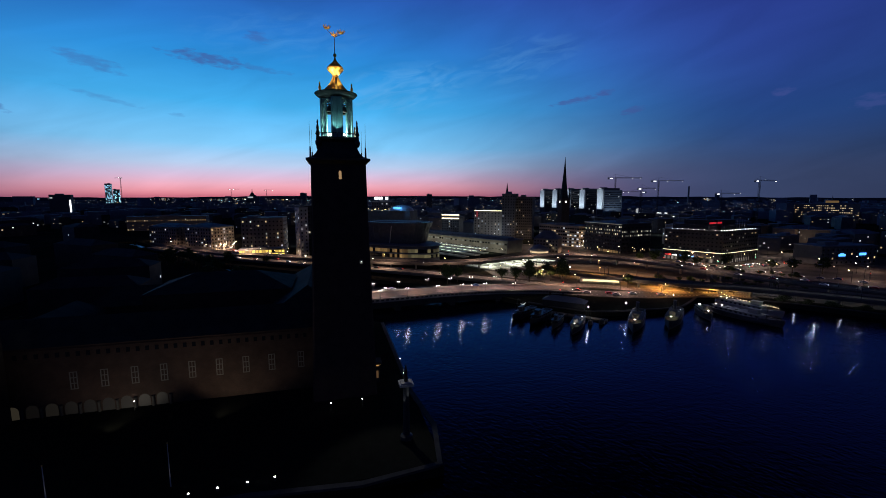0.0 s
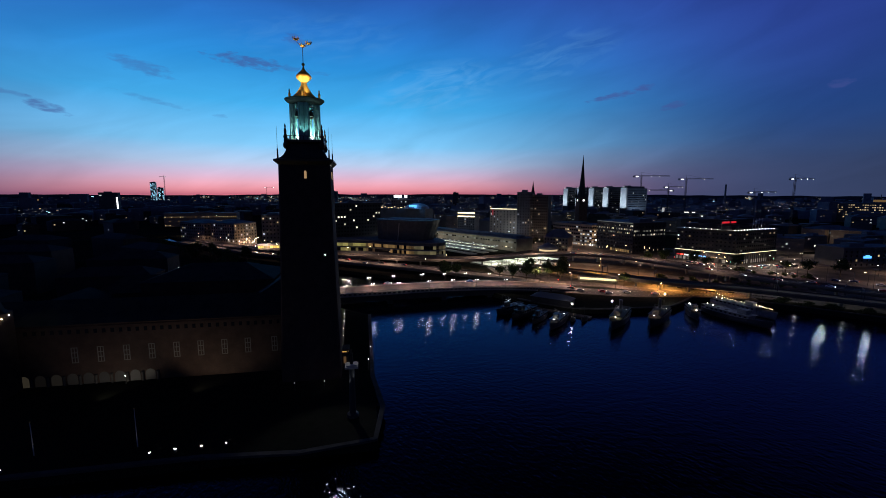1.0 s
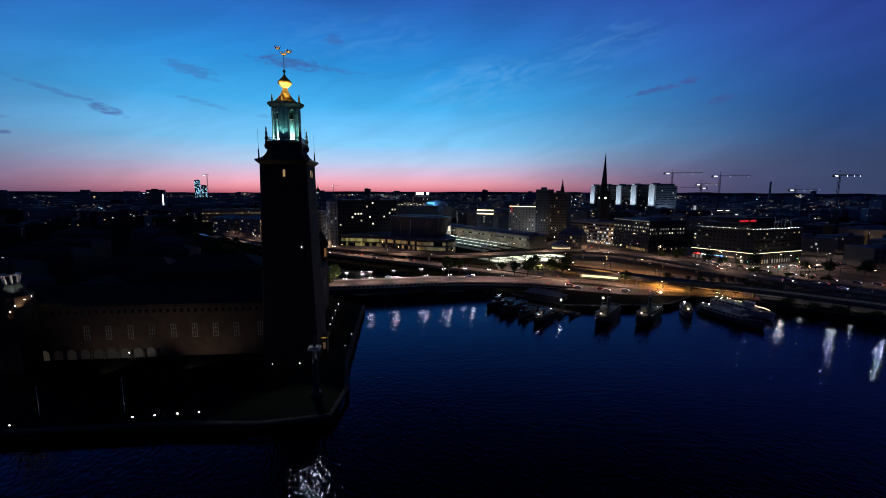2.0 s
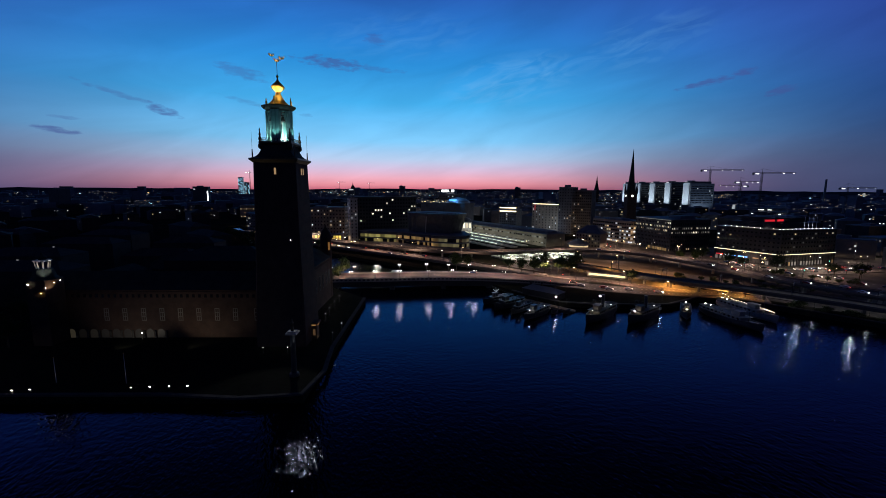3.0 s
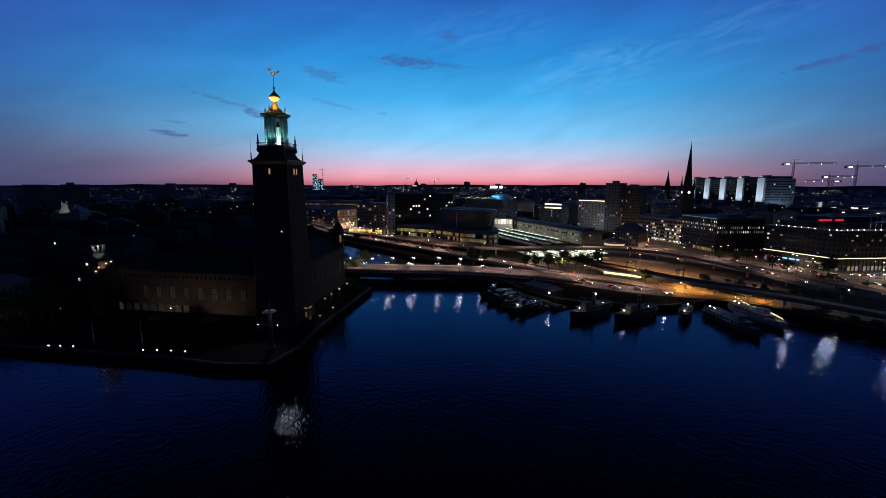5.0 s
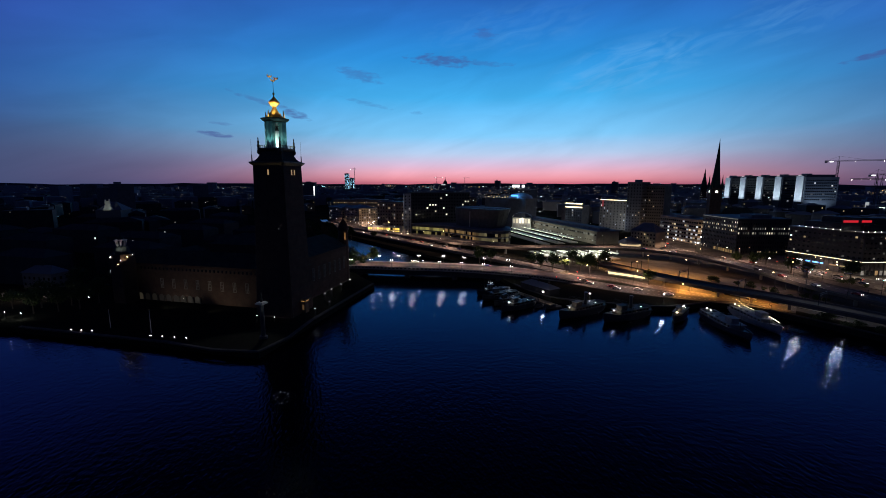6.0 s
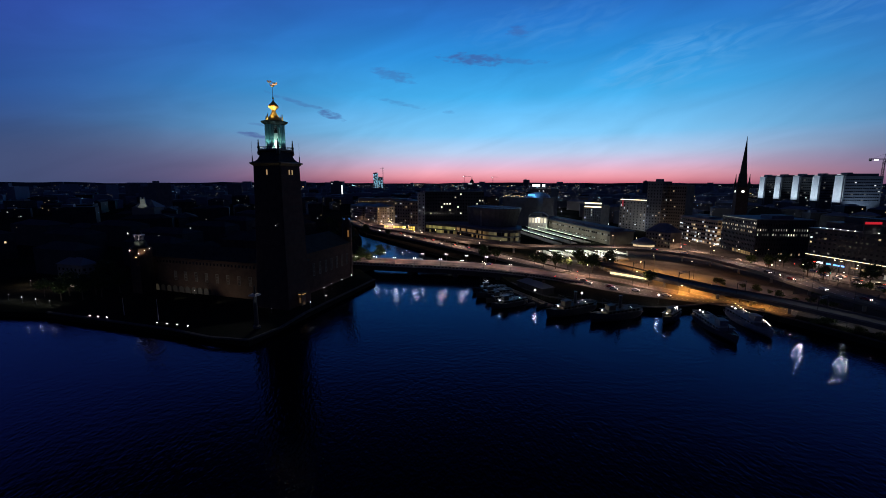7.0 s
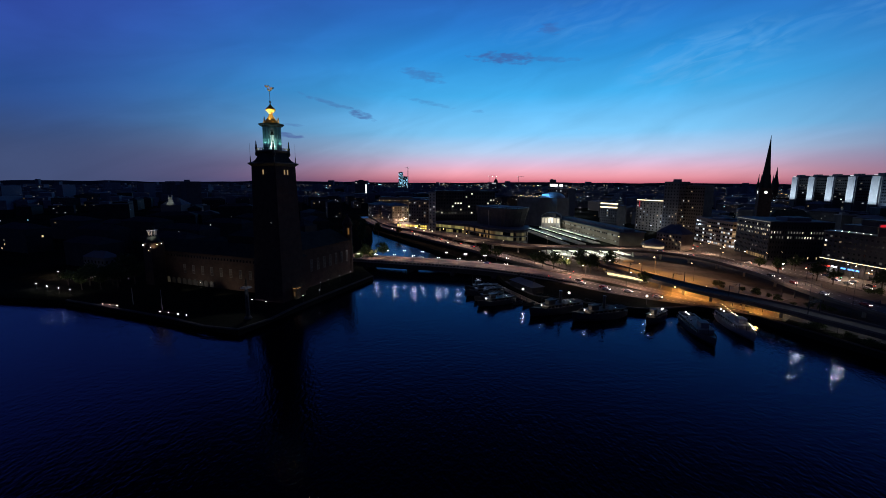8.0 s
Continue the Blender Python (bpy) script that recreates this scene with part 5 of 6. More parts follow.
block("office_block", -320, 500, -25, 50, 30, 24, "pale plaster house row", PLASTER, "hip", floors=6, cols=12, lit=0.08, seed=28, faces=("s", "e"))

# church with the tall spire
ch = empty("church", pose(188, 625, 2.5, 0, 0, 12), "dark gothic church with a slender copper spire", "church")
part("nave", boxes((18, 6, 0, 46, 22, 20)), BRICK, ch)
part("nave_roof", hip_roof(bmesh.new(), 18, 6, 20, 46, 22, 11), COPPER, ch)
part("tower", boxes((-10, 0, 0, 12.5, 12.5, 56)), BRICK, ch)
part("spire", lathe(bmesh.new(), [(6.8, 56), (5.2, 60), (3.6, 74), (2.0, 92), (0.7, 108), (0.12, 116)], 8, math.pi / 8), COPPER, ch, "", pose(-10, 0, 0))
for a, b in ((-1, -1), (1, -1), (1, 1), (-1, 1)):
    part("pinnacle", lathe(bmesh.new(), [(1.5, 54), (1.5, 60), (0.9, 63), (0.1, 72)], 8), COPPER, ch, "", pose(-10 + 5.6 * a, 5.6 * b, 0))
for turn in (0, 90, -90):
    ck = rod(bmesh.new(), (0, -6.3, 51), (0, -6.5, 51), 1.6, seg=20)
    part("clock", ck, glow("clock_dial_%d" % turn, (1.0, 0.95, 0.85), 1.6), ch, "lit round clock dial", pose(-10, 0, 0, 0, 0, turn))
ch2 = empty("church", pose(215, 1420, 2.5), "dark church far off with a thin spire", "church")
part("tower", boxes((0, 0, 0, 14, 14, 56)), BRICK, ch2)
part("spire", lathe(bmesh.new(), [(8, 56), (3, 80), (0.2, 104)], 8), COPPER, ch2)
part("nave", boxes((26, 4, 0, 40, 20, 24)), BRICK, ch2)

# five parallel high slabs with pale lit gables
for i in range(5):
    x, y = ((224, 958), (243, 923), (263, 894), (283, 863), (299, 807))[i]
    th5 = empty("high_slab", pose(x, y, 2.5, 0, 0, 28), "high office slab with a pale floodlit gable", "tower block", "five slabs")
    part("wall", boxes((27, 0, 0, 50, 17, 71)), FACADE if i < 4 else SIGNGREY, th5)
    part("roof_house", boxes((27, 0, 71, 42, 11, 3.6), (10, 0, 71, 6, 12, 5)), ROOFDARK, th5)
    part("gable", boxes((1.2, 0, 34, 1.2, 13.6, 38)), PALEWALL, th5, "pale stone gable under floodlight")
    part("lower_gable", boxes((1.4, 0, 0, 0.8, 13.6, 34)), DARKSTONE_SHADE, th5)
    part("gable_light", boxes((0.2, 0, 73, 0.5, 6, 0.8)), WIN_WHITE, th5)
    part("ledge_light", boxes((-1.4, 0, 33.4, 2.6, 10, 0.4)), STEEL, th5)
    rr = random.Random(40 + i)
    for k in range(16):
        for f in range(15):
            q = rr.random()
            if q < (0.09 if i < 4 else 0.03):
                link("window", pane_mesh(2.2, 1.5, rr.choice((WIN_DIM, WIN_DIM, WIN_WHITE))), th5, "", pose(5 + k * 2.9, -8.55, 8 + f * 4.1))
            elif f > 6:
                link("window", pane_mesh(2.2, 1.5, GLASS), th5, "", pose(5 + k * 2.9, -8.55, 8 + f * 4.1))
    mslab = pose(x, y, 2.5, 0, 0, 28)
    aim("gable_floodlight", mslab @ Vector((-24, 0, 40)), mslab @ Vector((0.5, 0, 54)), 30000, (0.72, 0.88, 1.0), 95, 1.0)
    # unseen bluish fill added to brighten the last slab's long face
    if i == 4:
        aim("slab_floodlight", mslab @ Vector((30, -34, 24)), mslab @ Vector((30, -8, 54)), 16000, (0.45, 0.66, 1.0), 110, 1.0)
rr = random.Random(64)
for k in range(16):
    x = 205 + (k % 8) * 21 + rr.uniform(-5, 5)
    y = 838 - (k % 8) * 14 - (k // 8) * 60 + rr.uniform(-8, 8)
    block("market_block", x, y, rr.choice((-30, -28, 20)), rr.uniform(20, 34), rr.uniform(14, 22), rr.uniform(22, 33) - 4 * (k // 8), "dark town block before the high slabs", rr.choice((DARKSTONE_SHADE, FACADE)), rr.choice(("hip", "flat")), floors=7, cols=9, lit=0.05, mats=(WIN_DIM, WIN_DIM, WIN_WARM), seed=600 + k, faces=("s",), dark=False)

# office quarter near the square
oe = block("office_block", 189.7, 456.4, -63, 50, 45, 31, "dark stone office block with rows of narrow warm windows", DARKSTONE_SHADE, floors=8, cols=24, lit=(0.3, 0.12, 0.03, 0.0, 0.0, 0.75, 0.85, 0.06), mats=(WIN_WARM, WIN_DIM, WIN_PALE), seed=51, faces=("s",), ww=0.6, wh=1.6)
rr = random.Random(52)
for k in range(22):
    for f in range(7):
        m = (WIN_DIM if rr.random() < 0.7 else WIN_PALE) if f in (4, 5) and rr.random() < 0.8 else (WIN_WARM if f == 0 and rr.random() < 0.25 else GLASS)
        link("window", pane_mesh(0.6, 1.7, m), oe, "", pose(25.02, -21 + k * 2.0, 2.0 + f * 4.0, 0, 0, 90))
for k in range(8):
    part("arcade_light", boxes((-3 + 3.3 * k, -22.7, 1.0, 2.5, 0.2, 2.6)), AMBERLIT, oe, "amber lit ground floor window")
part("roof_line", boxes((0, -22.8, 30.6, 49, 0.25, 0.35)), WIN_DIM, oe)
block("office_block", 148, 509, -55, 60, 24, 25, "pale office block with bright floors", PLASTER, floors=6, cols=18, lit=(0.8, 0.35, 0.4, 0.45, 0.4, 0.1), mats=(WIN_WHITE, WIN_WHITE, WIN_WARM, WIN_DIM), seed=53, faces=("s", "e"), ww=2.6, wh=1.7)
block("office_block", 93, 584, -20, 18, 24, 62, "grey high office slab", FACADE, floors=16, cols=5, lit=0.04, seed=54, faces=("s", "e"))
block("office_block", 115, 592, -20, 24, 22, 58, "dark high office slab", FACADE, floors=15, cols=9, lit=0.05, seed=55, faces=("s",))
rs = block("office_block", 72, 606, -30, 46, 30, 38, "pale corner block with lit roof floor and red sign", PLASTER, floors=10, cols=9, lit=0.10, seed=56, faces=("s", "e"))
part("roof_sign", boxes((-18, -15.3, 30, 1.0, 0.4, 8)), SIGNRED, rs, "red neon strip")
part("roof_lights", boxes((0, -15.3, 38.6, 44, 0.4, 0.8)), NEON, rs)
tb = block("office_block", 14, 610, -20, 26, 20, 30, "block with two bright roof bands", FACADE, floors=8, cols=8, lit=0.1, seed=57, faces=("s",))
part("roof_band", boxes((0, -10.3, 27, 26, 0.4, 1.6), (0, -10.3, 32, 26, 0.4, 1.6)), NEON, tb)
ws = block("office_block", -96, 705, -10, 40, 24, 50, "dark block with white roof sign", FACADE, floors=12, cols=10, lit=0.08, seed=58, faces=("s",))
part("roof_sign", boxes((-8, -12.3, 54, 14, 0.4, 4), (6, -12.3, 54, 5, 0.4, 4)), SIGNWHITE, ws, "white lit sign")
ar = empty("arena_roof", pose(-66, 566, 2.5, 0, 0, -18), "low hall with blue lit curved roof and roof terrace", "hall")
part("wall", boxes((-8, 2, 0, 72, 26, 40)), FACADE, ar)
part("roof", lathe(bmesh.new(), [(17, 40), (15.5, 43), (10, 46), (2, 47.5)], 24), SIGNGREY, ar, "", pose(10, 2, 0))
part("roof_edge_light", boxes((12, -15.3, 43.0, 11, 0.4, 2.2)), SIGNBLUE, ar)
for k in range(13):
    part("terrace_lamp", boxes((-42 + 5 * k, -11.4, 40.4 + (k % 3) * 0.9, (1.2, 2.4, 0.8)[k % 3], 0.4, 0.7)), AMBERNEON, ar)
point("roof_light", -58, 546, 52, 9000, (0.1, 0.4, 1.0), 0.5)
kk = empty("round_kiosk", pose(98, 424, 2.5), "low round pavilion with lit band under its roof", "pavilion")
part("wall", lathe(bmesh.new(), [(9, 0), (9, 5)], 20), FACADE, kk)
part("lit_band", lathe(bmesh.new(), [(9.1, 2.6), (9.1, 4.4)], 20, cap=False), WIN_WARM, kk)
part("roof", lathe(bmesh.new(), [(11, 5), (9, 7), (4, 9.5), (0.4, 11)], 20), ROOFDARK, kk)
block("townhouse", 112, 446, -30, 26, 16, 15, "pale plaster house with dark mansard roof", PLASTER, "hip", floors=4, cols=8, lit=0.12, seed=60, faces=("s", "w"), roof_h=8)

# corner block with the long light line above the shops
nb = empty("corner_office", pose(243, 362, 2.5), "dark corner office block with a warm light line over the shops", "office block")
for (dx, dy), tag in (((-32.3, 35.4), 0), ((51.8, 29.3), 1)):
    L = math.hypot(dx, dy)
    mm = pose(0, 0, 0, 0, 0, math.degrees(math.atan2(dy, dx)))
    side = -1 if tag == 0 else 1
    part("wing", boxes((L / 2, side * 12, 0, L, 24, 28.5)), DARKSTONE_SHADE, nb, "", mm)
    part("cornice", boxes((L / 2, side * 11.6, 28.5, L + 0.8, 24.8, 0.7)), STEEL, nb, "", mm)
    part("setback", boxes((L / 2, side * 16, 29.2, L - 8, 16, 4.5), (L / 2, side * 18, 33.7, L * 0.5, 10, 4)), DARKSTONE_SHADE, nb, "", mm)
    part("light_line", boxes((L / 2, -side * 0.6, 9.5, L + 1, 0.5, 0.35)), NEON, nb, "warm light line", mm)
    part("awning", boxes((L / 2, -side * 0.3, 9.9, L + 1, 1.6, 0.4)), STEEL, nb, "", mm)
    rr = random.Random(70 + tag)
    n = int(L / 3)
    for k in range(n):
        part("shop_pier", boxes(((k + 1) * L / n, -side * 0.25, 0, 0.5, 0.5, 9.5)), DARKSTONE_SHADE, nb, "", mm)
        if rr.random() < 0.75:
            link("shop_window", pane_mesh(2.0, 3.0, rr.choice((WIN_DIM, GLASS, WIN_DIM, AMBERLIT))), nb, "", mm @ pose((k + 0.5) * L / n, -side * 0.05, 0.8))
        for f in range(5):
            lit = rr.random()
            link("window", pane_mesh(1.3, 1.2, WIN_DIM if lit < 0.06 else (WIN_WARM if lit < 0.075 else (WIN_WHITE if lit < 0.085 else GLASS))), nb, "", mm @ pose((k + 0.5) * L / n, -side * 0.05, 11.4 + f * 3.4))
    for k in range(int(L / 4.4)):
        part("roof_lamp", ball(bmesh.new(), (2 + k * 4.4, side * 0.6, 29.6), 0.17, seg=6), LAMPWHITE, nb, "", mm)
    # red roof sign and flag masts on the second wing
    if tag == 1:
        part("roof_sign", boxes((-3.5, 7.8, 35.2, 10, 0.4, 1.5), (7.5, 7.8, 35.2, 6.5, 0.4, 1.5)), SIGNRED, nb, "red neon sign", mm)
        part("sign_frame", boxes((2, 8.2, 29.2, 22, 0.3, 6.0), (2, 8.2, 35.2, 22, 0.3, 1.6)), STEEL, nb, "", mm)
        for k in range(4):
            part("roof_mast", rod(bmesh.new(), (27 + 4.4 * k, 3, 28.5), (27 + 4.4 * k, 3, 39), 0.16, 0.08), SHIPWHITE, nb, "", mm)
            # an unseen spot is added at each mast foot to make it show
            e = pose(243, 362, 2.5) @ mm @ Vector((27 + 4.4 * k, 1.5, 29.4))
            aim("mast_light", e, e + Vector((0, 1.4, 8)), 1500, (0.9, 0.95, 1.0), 50)
for x, y in ((218, 378), (240, 356), (272, 368), (286, 376)):
    point("shop_light", x, y, 6.0, 900, (1.0, 0.80, 0.55), 0.5)
mm = pose(0, 0, 0, 0, 0, math.degrees(math.atan2(35.4, -32.3)))
for f, w, mt in ((45, 3.0, SIGNRED), (42, 2.0, TAILLAMP), (38, 4.0, SIGNWHITE), (32, 3.0, SIGNBLUE), (27, 4.0, SIGNBLUE), (23, 2.0, SIGNBLUE), (16, 4.0, AMBERLIT), (10, 3.5, GREENLIT)):
    part("shop_sign", boxes((f, 0.5, 4.4, w, 0.2, 1.0)), mt, nb, "lit shop sign", mm)
bs = block("shopping_block", 352, 374, 10, 60, 24, 16, "dark block with two blue lit signs", FACADE, floors=4, cols=12, lit=0.08, seed=74, faces=("s",))
part("sign", boxes((-8, -12.3, 7.5, 7, 0.4, 1.8), (-8, -12.3, 9.3, 3.5, 0.4, 0.8)), SIGNBLUE, bs, "blue lit sign")
part("sign", boxes((14, -12.3, 8.0, 7, 0.4, 2.2)), SIGNBLUE, bs, "blue lit sign")


# ---- wider town: house blocks with lit windows ----
rnd = random.Random(77)
taken = []
count = 0
while count < 190:
    az, dist = radians(rnd.uniform(-80, 52)), rnd.uniform(430, 1700)
    x, y = 80 + dist * math.sin(az), dist * math.cos(az)
    if -360 < x < 420 and y < 660 and not (-360 < x < -240 and y > 560):
        continue
    if abs(x + 180 - (y - 420) * -0.75) < 26 and y < 560:
        continue
    if 180 < x < 400 and 700 < y < 1040:
        continue
    if -560 < x < -340 and 520 < y < 760:
        continue
    if any((x - a) ** 2 + (y - b) ** 2 < 42 ** 2 for a, b in taken) or y < 60 or (x < -120 and y < 150):
        continue
    if (x - 178) ** 2 + (y - 623) ** 2 < 60 ** 2:
        continue
    taken.append((x, y))
    h = rnd.uniform(14, 26) + 4 * noise.noise(Vector((x * 0.004, y * 0.004, 0)))
    far = dist > 900
    # western blocks get near-black walls and roofs that paint in their shade
    block("house_block", x, y, rnd.choice((-28, -28, 15, 62)) + rnd.uniform(-6, 6), rnd.uniform(28, 52), rnd.uniform(14, 26), h,
          rnd.choice(("dark plaster house block with a few lit windows", "stone house block with dark sheet roof", "brick house block, mostly unlit")), DARKSTONE_SHADE if x < -260 else (PLASTER if rnd.random() < 0.6 else FACADE),
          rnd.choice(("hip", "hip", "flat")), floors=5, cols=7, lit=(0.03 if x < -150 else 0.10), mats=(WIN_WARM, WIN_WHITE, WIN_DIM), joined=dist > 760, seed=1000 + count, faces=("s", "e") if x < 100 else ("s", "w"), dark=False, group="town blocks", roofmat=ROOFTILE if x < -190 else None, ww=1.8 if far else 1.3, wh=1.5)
    count += 1
# low blocks west of the city hall, dusk shade painted as near-black walls and roofs
for i, (x, y, r, w, d, h) in enumerate(((-190, 140, 15, 46, 18, 18), (-214, 96, 15, 40, 16, 17), (-236, 170, 15, 50, 20, 19), (-280, 120, 15, 44, 18, 20), (-262, 220, 15, 50, 18, 19), (-170, 200, 15, 44, 16, 17), (-330, 170, 15, 50, 20, 20), (-200, 250, 15, 46, 18, 18), (-300, 270, 10, 48, 20, 19),
                                        (-340, 80, 15, 46, 18, 20), (-380, 240, 10, 48, 20, 20), (-230, 300, -20, 44, 18, 18), (-300, 350, -20, 48, 20, 20), (-400, 130, 15, 50, 20, 20), (-360, 330, 0, 46, 20, 20))):
    block("house_block", x, y, r, w, d, h, "plaster house block behind the park, painted near black for dusk shade", DARKSTONE_SHADE, "hip", floors=5, cols=9, lit=0.012, mats=(WIN_WARM, WIN_WHITE, WIN_DIM), seed=300 + i, faces=("s", "e"), dark=False, group="town blocks", roofmat=ROOFTILE)

# distant roofs and lights, uncountable
rnd = random.Random(33)
verts, faces = [], []


def add_box(vs, fs, x, y, z, w, d, h, a):
    c, s = math.cos(a), math.sin(a)
    i = len(vs)
    for zz in (z, z + h):
        for px, py in ((-w, -d), (w, -d), (w, d), (-w, d)):
            vs.append((x + (px * c - py * s) / 2, y + (px * s + py * c) / 2, zz))
    fs += [(i, i + 1, i + 5, i + 4), (i + 1, i + 2, i + 6, i + 5), (i + 2, i + 3, i + 7, i + 6), (i + 3, i, i + 4, i + 7), (i + 4, i + 5, i + 6, i + 7)]


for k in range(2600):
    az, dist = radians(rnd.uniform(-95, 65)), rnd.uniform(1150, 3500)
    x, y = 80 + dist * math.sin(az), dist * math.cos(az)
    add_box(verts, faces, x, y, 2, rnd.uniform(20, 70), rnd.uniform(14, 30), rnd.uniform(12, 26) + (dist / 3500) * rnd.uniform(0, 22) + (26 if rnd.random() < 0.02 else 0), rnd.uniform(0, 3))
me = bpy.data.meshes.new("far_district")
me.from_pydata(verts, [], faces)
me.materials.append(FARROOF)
tagged(link("far_district", me), "distant rooftops of the city with haze in their colour", "rooftops", kind="stuff")
streets = []
while len(streets) < 50:
    az, dist = radians(rnd.triangular(-70, 55, 10)), rnd.uniform(600, 3200)
    streets.append((80 + dist * math.sin(az), dist * math.cos(az), rnd.choice((-0.5, 0.3, 1.0, 0.05)) + rnd.uniform(-0.1, 0.1), rnd.uniform(30, 150)))
for tint, mat, nn in (("warm", WIN_WARM, 460), ("white", WIN_WHITE, 640), ("dim", WIN_DIM, 950), ("bright", SIGNWHITE, 60), ("amber", LAMPAMBER, 90), ("blue", CYANLED, 110)):
    verts, faces = [], []
    for k in range(nn):
        if k % 6:
            sx0, sy0, sa, sl = rnd.choice(streets)
            q = rnd.gauss(0, 1) * sl
            x, y = sx0 + q * math.cos(sa) + rnd.gauss(0, 8), sy0 + q * math.sin(sa) + rnd.gauss(0, 8)
        else:
            az, dist = radians(rnd.triangular(-90, 60, 5)), rnd.uniform(560, 3400)
            x, y = 80 + dist * math.sin(az), dist * math.cos(az)
        dist = max(math.hypot(x - 80, y), 540)
        if k % 7 == 0:
            az, dist = radians(rnd.uniform(-95, -52)), rnd.uniform(480, 2600)
            x, y = 80 + dist * math.sin(az), dist * math.cos(az)
        if (y < 540 and x > -360) or (170 < x < 420 and 740 < y < 1040):
            continue
        s = dist / 900 * rnd.uniform(0.3, 0.95)
        add_box(verts, faces, x, y, rnd.uniform(14, 28) + dist / 3400 * 22, s * rnd.choice((1, 1, 1, 2.0, 3.5)), 0.6, s * rnd.uniform(0.6, 1.0), rnd.uniform(-0.5, 0.5))
    me = bpy.data.meshes.new("far_lights")
    me.from_pydata(verts, [], faces)
    me.materials.append(mat)
    tagged(link("far_lights", me), "scattered " + tint + " lights of the distant city", "city lights", kind="stuff")


# ---- landmarks on the horizon ----
def high(name, x, y, w, d, h, label, mat=FACADE, rot=0, **k):
    return block(name, x, y, rot, w, d, h, label, mat, floors=max(4, int(h / 4)), cols=5, dark=False, ww=w / 8, wh=2.4, **k)


high("residential_tower", -1288, 1632, 20, 20, 106, "dark high tower with many cyan lit windows", rot=30, lit=0.4, mats=(CYANLED,), seed=81, faces=("s", "e"))
high("residential_tower", -1264, 1640, 20, 20, 84, "dark lower tower with cyan lit windows", rot=30, lit=0.35, mats=(CYANLED,), seed=82, faces=("s", "e"))
bk = high("office_tower", -918, 1017, 40, 26, 62, "dark office tower with a bright vertical light", rot=30, lit=0.03, seed=83)
part("light_column", boxes((18, -13.3, 14, 3.0, 0.4, 36)), SIGNWHITE, bk, "white vertical light")
dm = empty("domed_tower", pose(-728, 1615, 2.5), "domed block on the skyline", "dome")
part("wall", boxes((0, 0, 0, 34, 34, 58)), FACADE, dm)
part("dome", lathe(bmesh.new(), [(9, 58), (8.4, 64), (5, 70), (2, 73), (1.2, 79), (0.2, 88)], 16), COPPER, dm)
part("drum_light", boxes((0, -17.3, 52, 20, 0.4, 5)), WIN_WHITE, dm)
high("office_tower", -835, 2533, 32, 26, 76, "dark tower block on the skyline", seed=84, lit=0.0)
high("office_tower", -56, 1736, 22, 20, 66, "dark tower block on the skyline", seed=85, lit=0.0)
high("water_tower", -712, 378, 26, 26, 58, "dark round-topped tower on the skyline", seed=86, lit=0.0)
lc2 = empty("lit_gable_house", pose(-430, 235, 2.5, 0, 0, 35), "dark house whose pale gable stands under floodlight", "house")
part("wall", boxes((0, 4, 0, 26, 20, 30)), PLASTER, lc2)
bm = bmesh.new()
prof = [(-6, 30), (6, 30), (3.2, 34), (2.6, 40), (2.6, 42), (1.6, 42), (1.6, 40), (-1.6, 40), (-1.6, 42), (-2.6, 42), (-2.6, 40), (-3.2, 34)]
f = bm.faces.new([bm.verts.new((x, -5.5, z)) for x, z in prof])
e = bmesh.ops.extrude_face_region(bm, geom=[f])
bmesh.ops.translate(bm, verts=[v for v in e["geom"] if isinstance(v, bmesh.types.BMVert)], vec=(0, 1.4, 0))
part("gable", bm, STONE, lc2, "pale stepped gable")
part("roof", hip_roof(bmesh.new(), 0, 6, 30, 26, 20, 9), ROOFDARK, lc2)
ge = lc2.matrix_basis @ Vector((3, -16, 31))
aim("gable_light", ge, lc2.matrix_basis @ Vector((-1, -5.5, 36)), 1500, (0.85, 1.0, 0.95), 75)
for x, y, w, h in ((-860, 420, 26, 50), (-1180, 520, 30, 54), (-1000, 700, 30, 54)):
    high("office_tower", x, y, w, 24, h, "dark block on the skyline", seed=int(x + 2000), lit=0.0)
yt = block("department_house", 866, 969, -40, 130, 36, 42, "wide far block with bright lit upper floors", PLASTER, floors=8, cols=36, lit=(0, 0, 0.1, 0.3, 0.6, 0.5, 0.6, 0.4), mats=(WIN_WARM,), seed=88, faces=("s",), dark=False, ww=2.2, wh=1.8)
# the whole roof house glows, its amber light put into the material
part("roof_crown", boxes((20, 0, 42, 22, 12, 7)), AMBERLIT, yt, "amber glowing roof house")
part("roof_spire", rod(bmesh.new(), (20, 0, 49), (20, 0, 62), 1.2, 0.1), STEEL, yt)
block("depot_block", -486, 747, 20, 120, 30, 24, "long block with two rows of orange lights", PLASTER, floors=3, cols=34, lit=(0.2, 0.55, 0.75), mats=(AMBERLIT, WIN_WARM), seed=89, faces=("s",), dark=False, ww=1.7, wh=1.5)


